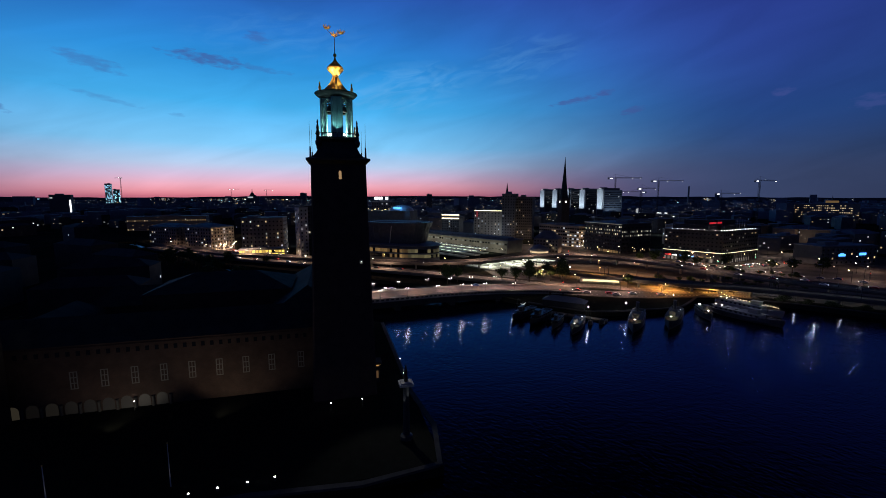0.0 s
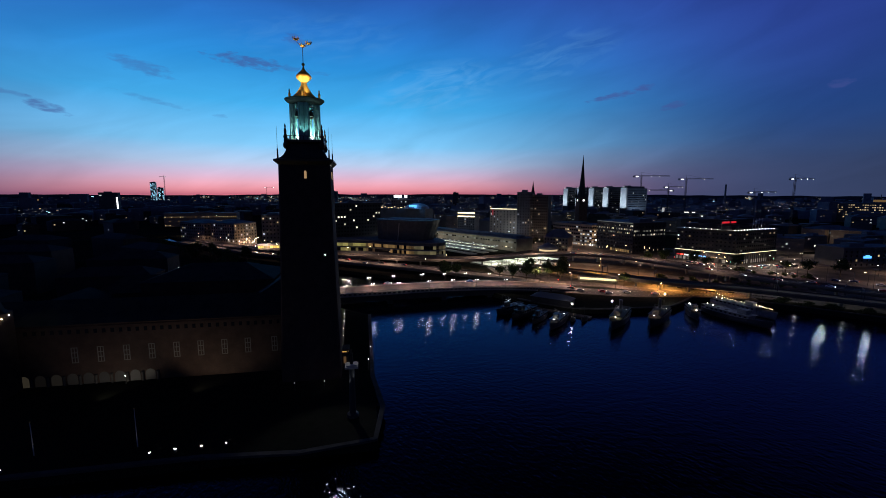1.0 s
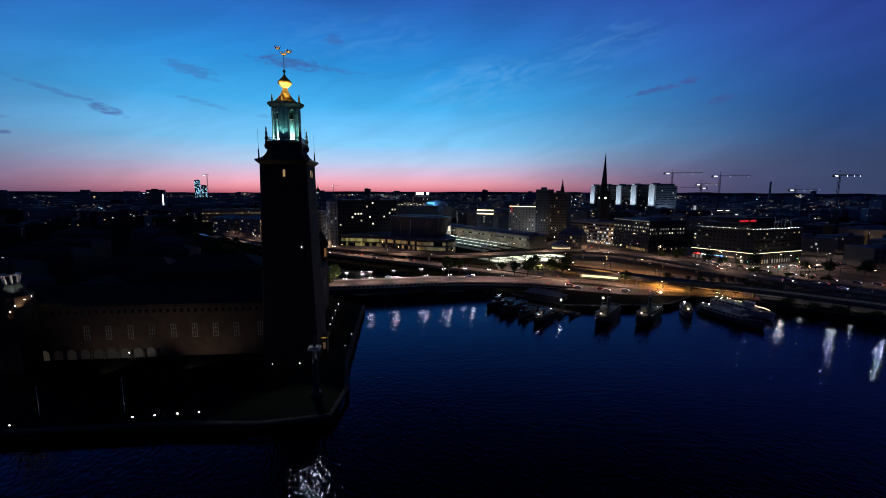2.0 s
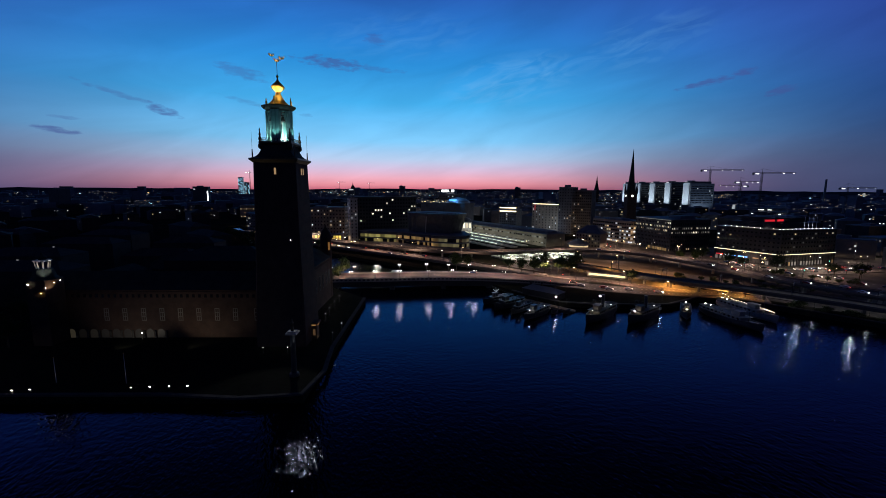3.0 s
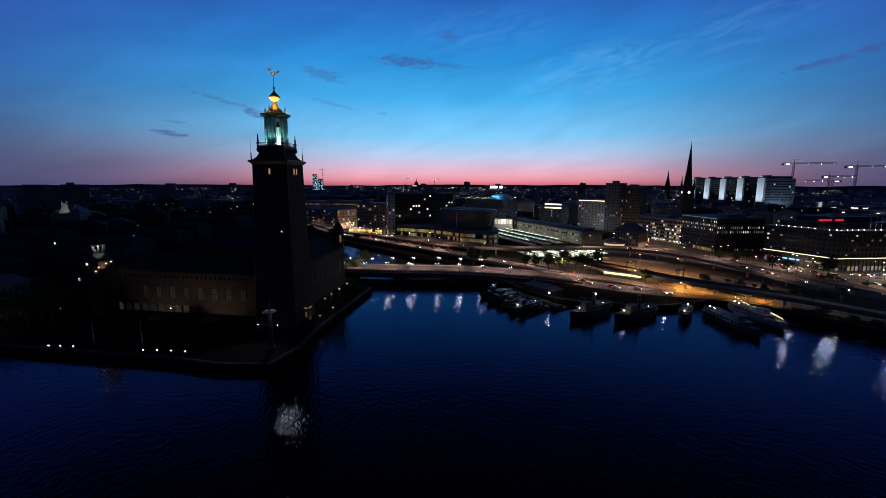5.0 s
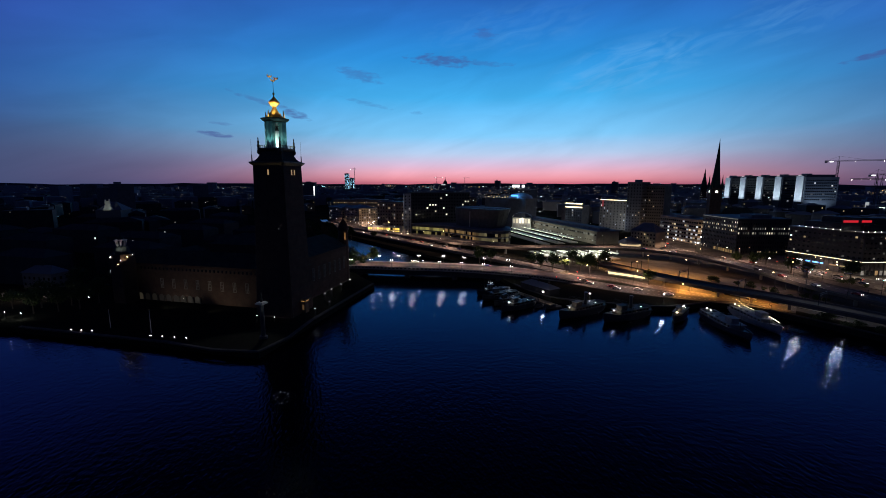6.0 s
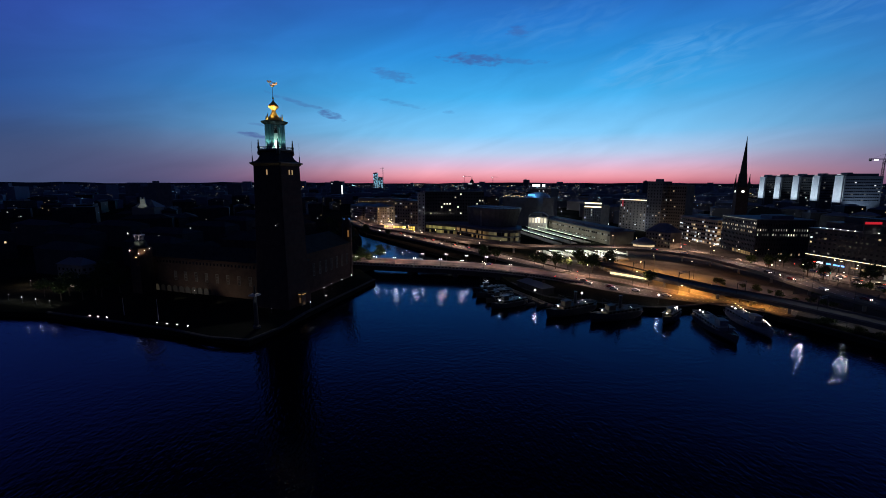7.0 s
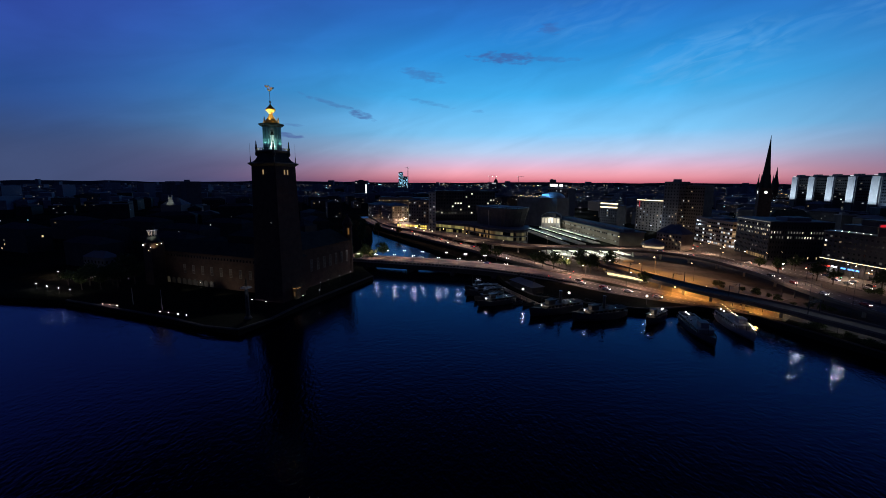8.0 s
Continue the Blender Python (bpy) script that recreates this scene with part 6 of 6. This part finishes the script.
def crane(x, y, h, jib, turn, label="slewing tower crane with lit cab"):
    cr = empty("tower_crane", pose(x, y, 2.5, 0, 0, turn), label, "crane", "cranes")
    bm = bmesh.new()
    w = 1.1
    for a, b in ((-w, -w), (w, -w), (w, w), (-w, w)):
        rod(bm, (a, b, 0), (a, b, h), 0.28, seg=4)
    for k in range(int(h / 4)):
        s = 1 if k % 2 else -1
        for t in (0, 90):
            m = pose(0, 0, 0, 0, 0, t)
            rod(bm, m @ Vector((-w * s, -w, k * 4)), m @ Vector((w * s, -w, k * 4 + 4)), 0.16, seg=4)
    part("mast", bm, STEEL, cr)
    bm = bmesh.new()
    for y0, z0 in ((-0.8, 0), (0.8, 0), (0, 1.6)):
        rod(bm, (-jib * 0.3, y0, h + z0), (jib, y0, h + z0), 0.26, seg=4)
    for k in range(int(jib / 4)):
        rod(bm, (k * 4, 0.8, h), (k * 4 + 2, 0, h + 1.6), 0.14, seg=4)
        rod(bm, (k * 4 + 2, 0, h + 1.6), (k * 4 + 4, -0.8, h), 0.14, seg=4)
    part("jib", bm, STEEL, cr)
    part("apex", rod(rod(rod(bmesh.new(), (0, 0, h), (0, 0, h + 8), 0.4, 0.2, 4), (0, 0, h + 8), (jib * 0.6, 0, h + 1.6), 0.1, seg=4), (0, 0, h + 8), (-jib * 0.28, 0, h + 0.5), 0.1, seg=4), STEEL, cr)
    part("counterweight", boxes((-jib * 0.27, 0, h - 2.5, 3, 1.6, 3)), CONCRETE, cr)
    part("cab_light", boxes((-jib * 0.16, -1.0, h - 1.5, 5.0, 0.5, 1.6)), SIGNWHITE, cr)
    for k in range(3):
        part("jib_lamp", ball(bmesh.new(), (jib * (0.35 + 0.3 * k), 0, h - 0.4), 0.3, seg=6), LAMPWHITE, cr)


for x, y, h, j, t in ((365, 899, 97, 60, 8), (426, 839, 89, 52, 5), (396, 844, 74, 36, 20), (420, 900, 68, 36, 160), (558, 748, 86, 44, 20), (560, 852, 64, 46, 10), (-1230, 1620, 128, 46, 150), (-1150, 2300, 96, 40, 30), (-980, 2350, 92, 40, 60)):
    crane(x, y, h, j, t)
chm = empty("chimney", pose(905, 1560, 2.5), "slim dark chimney on the skyline", "chimney")
part("shaft", lathe(bmesh.new(), [(4, 0), (2.6, 95)], 12), CONCRETE, chm)


# ---- ships and boats ----
def hull_mesh(L, B, H):
    """A round-sterned hull with a raked, flared bow and a sheer line, and low bulwarks."""
    bm = bmesh.new()
    rows = []
    N = 22
    for i in range(N + 1):
        t = i / N
        x = -L / 2 + L * t
        full = min(1.0, (t / 0.16) ** 0.5 if t < 0.16 else 1.0) * (1.0 if t < 0.58 else max(0.02, 1 - ((t - 0.58) / 0.42) ** 2.0))
        water = min(1.0, (t / 0.26) ** 0.7 if t < 0.26 else 1.0) * (1.0 if t < 0.45 else max(0.01, 1 - ((t - 0.45) / 0.52) ** 1.6 if t < 0.97 else 0.01))
        half, low = max(B / 2 * full, 0.08), max(B / 2 * 0.94 * water, 0.03)
        top = H + 0.55 + 1.5 * max(0, t - 0.45) ** 2 * 3.3 + 0.5 * (1 - t) ** 4
        rake = 0.07 * L * max(0, t - 0.8) * 5 * 0.35
        rows.append([bm.verts.new((x + dx * rake, s * w, z)) for s, w, z, dx in ((-1, half, top, 1), (-1, half * 0.98, H * 0.55, 0.4), (-1, low, 0.0, -0.2), (-1, low * 0.5, -1.3, -0.6),
                                                                             (1, low * 0.5, -1.3, -0.6), (1, low, 0.0, -0.2), (1, half * 0.98, H * 0.55, 0.4), (1, half, top, 1),
                                                                             (1, half * 0.93, top, 1), (1, half * 0.93, top - 0.6, 1), (-1, half * 0.93, top - 0.6, 1), (-1, half * 0.93, top, 1))])
    for a, b in zip(rows, rows[1:]):
        for i in range(12):
            bm.faces.new((a[i], b[i], b[(i + 1) % 12], a[(i + 1) % 12]))
    bm.faces.new(rows[0])
    bm.faces.new(rows[-1])
    return bm


def ship(bow, stern, B, H, label, hull=HULLDARK, house=CABIN, decks=2, funnel=False, lights="", mast=10):
    bow, stern = Vector((*bow, 0)), Vector((*stern, 0))
    d = bow - stern
    L = d.length
    sp = empty("ship", pose((bow.x + stern.x) / 2, (bow.y + stern.y) / 2, 0, 0, 0, math.degrees(math.atan2(d.y, d.x))), label, "ship", "moored ships")
    part("hull", hull_mesh(L, B, H), hull, sp)
    part("deck", boxes((-L * 0.10, 0, H - 0.12, L * 0.66, B * 0.86, 0.2)), DECKWOOD, sp)
    z = H + 0.1
    for k in range(decks):
        l2, b2 = L * (0.62 - 0.16 * k), B * (0.72 - 0.08 * k)
        dk = part("deckhouse", boxes((-L * 0.06 - k * L * 0.02, 0, z, l2, b2, 2.0), (-L * 0.06 - k * L * 0.02, 0, z + 2.0, l2 + 1.4, b2 + 1.2, 0.14)), house, sp)
        n = int(l2 / 2.2)
        for s in (-1, 1):
            for q in range(n):
                link("cabin_window", pane_mesh(1.1, 0.9, GLASS), dk, "", pose(-L * 0.06 - k * L * 0.02 - l2 / 2 + (q + 0.5) * l2 / n, s * (b2 / 2 + 0.01), z + 0.7))
        z += 2.14
    part("wheelhouse", boxes((L * 0.14, 0, z, L * 0.09 + 1.2, B * 0.4, 2.1), (L * 0.14, 0, z + 2.1, L * 0.09 + 1.8, B * 0.46, 0.14)), house, sp)
    if funnel:
        part("funnel", lathe(bmesh.new(), [(0.75, 0), (0.7, 5.5), (0.8, 5.6), (0.8, 6.0)], 14), HULLDARK, sp, "dark tall funnel", pose(-L * 0.05, 0, z))
    part("mast", rod(rod(bmesh.new(), (L * 0.3, 0, H), (L * 0.3, 0, H + mast), 0.12, 0.06), (L * 0.3, -1.2, H + mast * 0.7), (L * 0.3, 1.2, H + mast * 0.7), 0.05), STEEL, sp)
    rl = bmesh.new()
    for s in (-1, 1):
        for k in range(12):
            rod(rl, (-L * 0.42 + k * L * 0.06, s * B * 0.44, H), (-L * 0.42 + k * L * 0.06, s * B * 0.44, H + 1.0), 0.04, seg=4)
        rod(rl, (-L * 0.42, s * B * 0.44, H + 1.0), (L * 0.24, s * B * 0.44, H + 1.0), 0.04, seg=4)
    part("railing", rl, SHIPWHITE, sp)
    rig = bmesh.new()
    top = (L * 0.3, 0, H + mast)
    for q in ((L * 0.47, 0, H + 1.2), (-L * 0.1, B * 0.3, z), (-L * 0.1, -B * 0.3, z), (-L * 0.44, 0, H + 1.4)):
        rod(rig, top, q, 0.035, seg=4)
    part("rigging", rig, STEEL, sp)
    aw = part("awning", boxes((-L * 0.36, 0, H + 2.2, L * 0.18, B * 0.66, 0.1)), ROOFTILE, sp, "dark canvas awning over the after deck")
    for s in (-1, 1):
        for q in (-0.44, -0.28):
            part("awning_post", rod(bmesh.new(), (L * q, s * B * 0.31, H), (L * q, s * B * 0.31, H + 2.2), 0.05, seg=5), STEEL, aw)
    for s in (-1, 1):
        for q in (0.0, 0.12):
            part("life_raft", rod(bmesh.new(), (-L * 0.2 + L * q, s * B * 0.27, z + 0.3), (-L * 0.2 + L * q + 1.3, s * B * 0.27, z + 0.3), 0.3, seg=10), SHIPWHITE_SHADED, sp)
    if "s" in lights:
        way = [Vector((-L * 0.42, 0, z + 3.0)), Vector((-L * 0.30, B * 0.40, z + 0.4)), Vector((L * 0.20, B * 0.40, H + 2.6)), Vector((L * 0.46, 0.2, H + 2.8))]
        for a, b, n in zip(way, way[1:], (4, 11, 6)):
            part("string_line", rod(bmesh.new(), a, b, 0.03, seg=4), STEEL, sp)
            for k in range(n):
                part("bulb", ball(bmesh.new(), a.lerp(b, (k + 0.5) / n), 0.09, seg=6), BULB, sp)
    if "d" in lights:
        for x in (-0.40, -0.31):
            part("deck_light", boxes((L * x, 0, z + 0.3, 0.3, 0.45, 0.2)), LAMPWHITE, sp, "bright deck light")
            q = sp.matrix_basis @ Vector((L * x, 0, z + 1.6))
            point("deck_lamp", q.x, q.y, q.z, 6, (0.9, 0.95, 1.0), 0.3)
    if "m" in lights:
        part("mast_light", ball(bmesh.new(), (L * 0.3, 0, H + 2.4), 0.14, seg=8), BOATLAMP, sp)
        part("mast_light", ball(bmesh.new(), (-L * 0.2, B * 0.3, H + 2.8), 0.10, seg=8), LAMPWHITE, sp)
    return sp


ship((160.5, 192), (145.5, 224), 8.0, 1.9, "large white passenger ship with dark hull and deck lights", decks=1, lights="d", hull=HULLDARK, house=SHIPWHITE_SHADED, mast=7)
ship((173, 208), (158.5, 239), 7.2, 1.9, "white passenger ship with a string of bulbs", hull=SHIPWHITE_SHADED, house=SHIPWHITE_SHADED, decks=1, lights="sd", mast=9)
ship((86, 184), (102, 212), 7.0, 2.6, "old steam ship with a tall funnel, unlit", decks=1, funnel=True, lights="m", mast=8)
ship((105, 189), (123, 214), 7.0, 2.6, "old steam ship with a tall funnel beside the quay", decks=1, funnel=True, lights="m", mast=8)
ship((133.5, 203), (138, 222), 5.0, 2.0, "small harbour boat with lit wheelhouse", decks=1, lights="dm", mast=6)
for bow, stern, beam, free, lab, lit, tall in (((35, 205), (50, 220), 4.2, 1.4, "dark moored launch with covered deck", "", 9), ((42, 196), (56, 214), 5.4, 1.8, "dark moored ferry with a low cabin", "", 6),
                                                ((51, 190), (60, 206), 3.4, 1.1, "small dark cabin boat at the pontoon", "", 5), ((58, 182), (69, 203), 5.0, 1.6, "dark moored sightseeing boat with low cabin", "m", 8)):
    ship(bow, stern, beam, free, lab, decks=1, lights=lit, mast=tall, house=HULLDARK)
sm = empty("lit_mast", pose(40.9, 209.7, 0.5), "boat mast with white glowing stays", "mast")
part("pole", rod(bmesh.new(), (0, 0, 0), (0, 0, 8.2), 0.09, 0.05), SHIPWHITE, sm)
# the stays give off light themselves instead of being lit by a lamp
for dx, dy in ((1.9, 0.6), (-1.7, -0.5), (0.7, -1.8)):
    part("lit_stay", rod(bmesh.new(), (0, 0, 6.0), (dx * 0.8, dy * 0.8, 7.2), 0.035, 0.03, 5), SIGNWHITE, sm)
pt = empty("pontoon", pose(63, 214, 0, 0, 0, -32), "dark floating timber pontoon with bollards", "pontoon")
part("float", boxes((0, 0, -0.6, 44, 4.0, 1.3)), DARKCONC, pt)
part("decking", boxes((0, 0, 0.7, 44, 4.2, 0.12)), DECKWOOD, pt)
for k in range(8):
    part("mooring_post", rod(bmesh.new(), (-20 + 5.7 * k, -1.8, 0.8), (-20 + 5.7 * k, -1.8, 2.0), 0.16, 0.14), STEEL, pt)
def dinghy(x, y, turn, scale):
    dg = empty("dinghy", pose(x, y, 0, 0, 0, turn), "small open boat under a dark canvas cover", "boat", "small boats")
    part("hull", hull_mesh(7.0 * scale, 2.5 * scale, 0.5), HULLDARK, dg)
    bm = lathe(bmesh.new(), [(1.0, 0.0), (0.9, 0.25), (0.5, 0.5), (0.1, 0.6)], 10)
    bmesh.ops.transform(bm, matrix=pose(-0.4 * scale, 0, 0.75) @ Matrix.Diagonal((2.6 * scale, 1.05 * scale, 1.4, 1)), verts=bm.verts)
    part("canvas_cover", bm, ROOFTILE, dg)
    part("mast", rod(rod(bmesh.new(), (0.8, 0, 0.6), (0.8, 0, 7.5 * scale), 0.06, 0.04), (0.8, 0, 1.8), (-2.4 * scale, 0, 1.7), 0.06), STEEL, dg)
for x, y, turn, sc in ((41, 214, 235, 1.1), (53, 202, 238, 1.0), (64, 193, 240, 1.2), (72, 199, 246, 0.9), (78, 200, 236, 1.0), (40, 208, 228, 0.9)):
    dinghy(x, y, turn, sc)
po = empty("pontoon_house", pose(66, 222, 2.5, 0, 0, -30), "dark low harbour house on the quay", "harbour house")
part("wall", boxes((0, 0, 0, 22, 8, 3.6)), DARKSTONE_SHADE, po)
part("roof", hip_roof(bmesh.new(), 0, 0, 3.6, 22, 8, 2.2), ROOFDARK, po)
for x in (-8, -1, 7):
    part("chimney", boxes((x, 0, 4.4, 0.9, 0.9, 2.8)), BRICK, po)


# ---- cars ----
def car(x, y, z, turn, paint, seed):
    c = empty("car", pose(x, y, z, 0, 0, turn), "parked car with lit lamps on the road", "car", "cars")
    bm = bmesh.new()
    prof = [(-2.2, 0.35), (-2.2, 0.9), (-1.7, 1.0), (-1.1, 1.45), (0.5, 1.45), (1.1, 1.0), (2.1, 0.85), (2.2, 0.35)]
    a = [bm.verts.new((px, -0.88, pz)) for px, pz in prof]
    b = [bm.verts.new((px, 0.88, pz)) for px, pz in prof]
    bm.faces.new(a)
    bm.faces.new(b[::-1])
    for i in range(8):
        bm.faces.new((a[i], b[i], b[(i + 1) % 8], a[(i + 1) % 8]))
    part("body", bm, paint, c)
    part("glazing", boxes((-0.3, 0, 1.05, 1.5, 1.80, 0.32)), GLASS, c)
    for px in (-1.35, 1.35):
        for py in (-0.86, 0.86):
            part("wheel", rod(bmesh.new(), (px, py - 0.1, 0.32), (px, py + 0.1, 0.32), 0.32, seg=10), RUBBER, c)
    for py in (-0.6, 0.6):
        part("headlight", boxes((2.2, py, 0.6, 0.1, 0.36, 0.2)), HEADLAMP, c)
        part("tail_light", boxes((-2.22, py, 0.7, 0.08, 0.32, 0.18)), TAILLAMP, c)
    return c


cars = [car(84, 259, 2.78, 172, CARPAINTS[0], 0), car(104, 247, 2.78, -10, CARPAINTS[1], 1), car(-30, 243, 6.9, 25, CARPAINTS[2], 2), car(188, 384, 2.84, -35, CARPAINTS[3], 3), car(20, 256, 6.4, 190, CARPAINTS[4], 4)]
rnd = random.Random(17)
for base, nn in ((((-215, 398, 5.06), (-96, 345, 5.06)), 7), (((-96, 345, 5.06), (-20, 312, 5.25)), 4), (((-215, 432, 6.06), (-110, 378, 6.5)), 4), (((105, 374, 9.06), (145, 362, 9.06)), 2), (((178, 326, 8.86), (208, 276, 8.5)), 3),
                 (((206, 372, 2.84), (236, 340, 2.84)), 8), (((250, 346, 2.9), (300, 366, 2.9)), 14), (((236, 340, 2.84), (300, 268, 2.84)), 8), (((130, 450, 2.92), (115, 495, 3.2)), 5), (((208, 276, 8.5), (250, 232, 8.5)), 4),
                 (((80, 256, 2.8), (140, 250, 2.8)), 4), (((150, 284, 2.84), (190, 262, 2.84)), 3), (((120, 410, 2.84), (170, 392, 2.84)), 6), (((-250, 470, 2.84), (-205, 425, 2.84)), 4), (((300, 372, 2.9), (370, 396, 2.9)), 6)):
    a, b = Vector(base[0]), Vector(base[1])
    d = b - a
    ang = math.degrees(math.atan2(d.y, d.x))
    for k in range(nn):
        s = rnd.choice((-1, 1))
        p = a.lerp(b, (k + rnd.uniform(0.2, 0.8)) / nn) + Vector((-d.y, d.x, 0)).normalized() * s * rnd.uniform(1.8, 5.5)
        copy_thing(rnd.choice(cars), pose(p.x, p.y, p.z, 0, 0, ang + (180 if s > 0 else 0)))

# lit building site behind the slabs
site = empty("building_site", pose(430, 850, 2.5, 0, 0, -20), "unfinished concrete frame under white work lights", "building site")
for f in range(4):
    part("floor_slab", boxes((0, 0, 8 + f * 7, 84, 26, 0.8)), CONCRETE, site)
for k in range(7):
    part("column", boxes((-39 + k * 13, -12, 0, 1.0, 1.0, 29)), CONCRETE, site)
for k, (x, f, w) in enumerate(((-30, 3, 4), (-20, 3, 6), (-8, 2, 3), (4, 3, 8), (16, 3, 5), (30, 2, 3), (-34, 1, 2), (10, 1, 3))):
    part("work_light", boxes((x, -13.4, 4.5 + f * 7, w, 0.4, 1.0)), SIGNWHITE, site)
# the hoist box itself glows in place of work light falling on it
part("lit_hoist", boxes((-36, -14, 12, 4, 3, 22)), WIN_WHITE, site)

# bright glazed atrium beyond the platforms
at = empty("station_atrium", pose(-42, 530, 2.5, 0, 0, 12), "glazed station atrium with warm inner light", "atrium")
part("frame", boxes((0, 0, 0, 24, 14, 16)), SIGNGREY, at)
for k in range(6):
    link("window", pane_mesh(2.8, 6.0, WIN_PALE), at, "", pose(-9.5 + k * 3.8, -7.1, 9.0))
    link("window", pane_mesh(2.8, 4.0, WIN_DIM), at, "", pose(-9.5 + k * 3.8, -7.1, 3.0))
bm = bmesh.new()
prev = None
for k in range(11):
    t = math.pi * k / 10
    row = [bm.verts.new((-12.6 * math.cos(t), y, 16 + 6.5 * math.sin(t))) for y in (-7.6, 7.6)]
    if prev:
        bm.faces.new((prev[0], row[0], row[1], prev[1]))
    prev = row
part("vault", bm, ROOFDARK, at, "rounded dark roof vault")
point("atrium_light", -39, 516, 16, 5000, (1.0, 0.86, 0.6), 0.5)

# omnidirectional fill lights on lamp posts, added between the blocks to brighten the town
rnd = random.Random(91)
for x, y, pw, tone in ((-226, 452, 14000, 0), (-252, 490, 22000, 0), (-215, 500, 12000, 1), (-286, 540, 18000, 0), (-170, 490, 7000, 1), (-150, 440, 6000, 0), (-60, 430, 6000, 1), (-20, 590, 12000, 1), (40, 560, 12000, 1), (96, 470, 13000, 0), (70, 570, 12000, 1), (106, 556, 12000, 0), (140, 500, 9000, 0), (158, 470, 9000, 0), (64, 640, 14000, 1), (0, 690, 15000, 1),
                       (-80, 760, 16000, 1), (200, 520, 9000, 1), (236, 560, 12000, 1), (280, 480, 9000, 1), (330, 520, 12000, 0), (240, 700, 18000, 1), (150, 720, 16000, 1), (330, 640, 16000, 1), (-300, 640, 16000, 0), (-200, 680, 16000, 0), (-160, 590, 12000, 0),
                       (420, 480, 12000, 0), (60, 820, 22000, 1), (-120, 880, 22000, 1), (-260, 820, 22000, 0), (480, 580, 14000, 0), (-380, 560, 12000, 0)):
    lp = park_lamp(x, y, 2.5, 9.0, label="tall street lamp with a lit globe", r=0.35)
    point("town_light", x, y, 13.0, pw * 0.40, ((1.0, 0.62, 0.36), (0.72, 0.84, 1.0))[tone], 0.5)

# lit quay street west of the city hall
for u, v, pw in ((-158, -18, 260), (-140, -12, 380), (-172, -14, 220)):
    down("quay_light", *hall(u, v, 7.0), pw * 3, (1.0, 0.72, 0.52))
wh = block("harbour_house", *hall(-164, 10)[:2], 15, 22, 10, 9, "pale plaster house behind the ramp wall", PLASTER, "hip", floors=2, cols=6, lit=0.0, mats=(WIN_WARM,), seed=402, faces=("s", "e"))

rw = empty("ramp_wall", HALL @ pose(-150, -10.5, 2.5, 0, 0, 8), "pale stone ramp wall under the street lamps", "wall")
part("wall", boxes((0, 0, 0, 26, 0.6, 1.8), (10, 3, 0, 8, 0.6, 5.0)), STONE, rw)
part("coping", boxes((0, 0, 1.8, 26.4, 0.9, 0.2)), GRANITE, rw)

# lamps and signals along the street beyond the canal
rnd = random.Random(57)
for k in range(18):
    t = (k + rnd.random()) / 18
    x, y = -204 - 120 * t + rnd.uniform(-9, 9), 428 + 130 * t + rnd.uniform(-6, 6)
    mast_lamp(x, y, 2.7, rnd.uniform(4, 8), 0, rnd.choice((0, 1, 1)), rnd.uniform(0, 360))
for k in range(14):
    t = (k + 0.5) / 14
    park_lamp(-214 - 118 * t + (7 if k % 2 else -7), 442 + 140 * t, 2.6, 7.5, mat=LAMPWARM, r=0.34, label="tall street lamp with a warm globe")
for k in range(10):
    lp = park_lamp(-212 + 8 * k + rnd.uniform(-3, 3), 426 + rnd.uniform(-4, 6) - 0.6 * k, 2.6, rnd.uniform(3, 5), label="slim street lamp before the lit hall", r=0.22)

# blocks east of the corner office
rnd = random.Random(29)
for k, (x, y) in enumerate(((300, 466), (336, 440), (378, 470), (414, 440), (350, 520), (402, 536), (446, 500), (470, 580), (430, 610), (320, 560), (370, 590), (290, 520), (470, 430), (500, 520), (380, 410))):
    block("house_block", x, y, rnd.choice((-28, 15, 30)) + rnd.uniform(-5, 5), rnd.uniform(26, 38), rnd.uniform(14, 22), rnd.uniform(14, 24), rnd.choice(("stone house block with dark sheet roof", "pale plaster house block with a few lit windows")),
          rnd.choice((PLASTER, FACADE, DARKSTONE_SHADE)), rnd.choice(("hip", "flat")), floors=5, cols=9, lit=0.05, mats=(WIN_WARM, WIN_WHITE, WIN_DIM), seed=900 + k, faces=("s", "w"), dark=False, group="town blocks")
for x, y in ((320, 410), (360, 430), (400, 490), (330, 490), (430, 560)):
    mast_lamp(x, y, 2.6, 9, 1200, 1, rnd.uniform(0, 360))
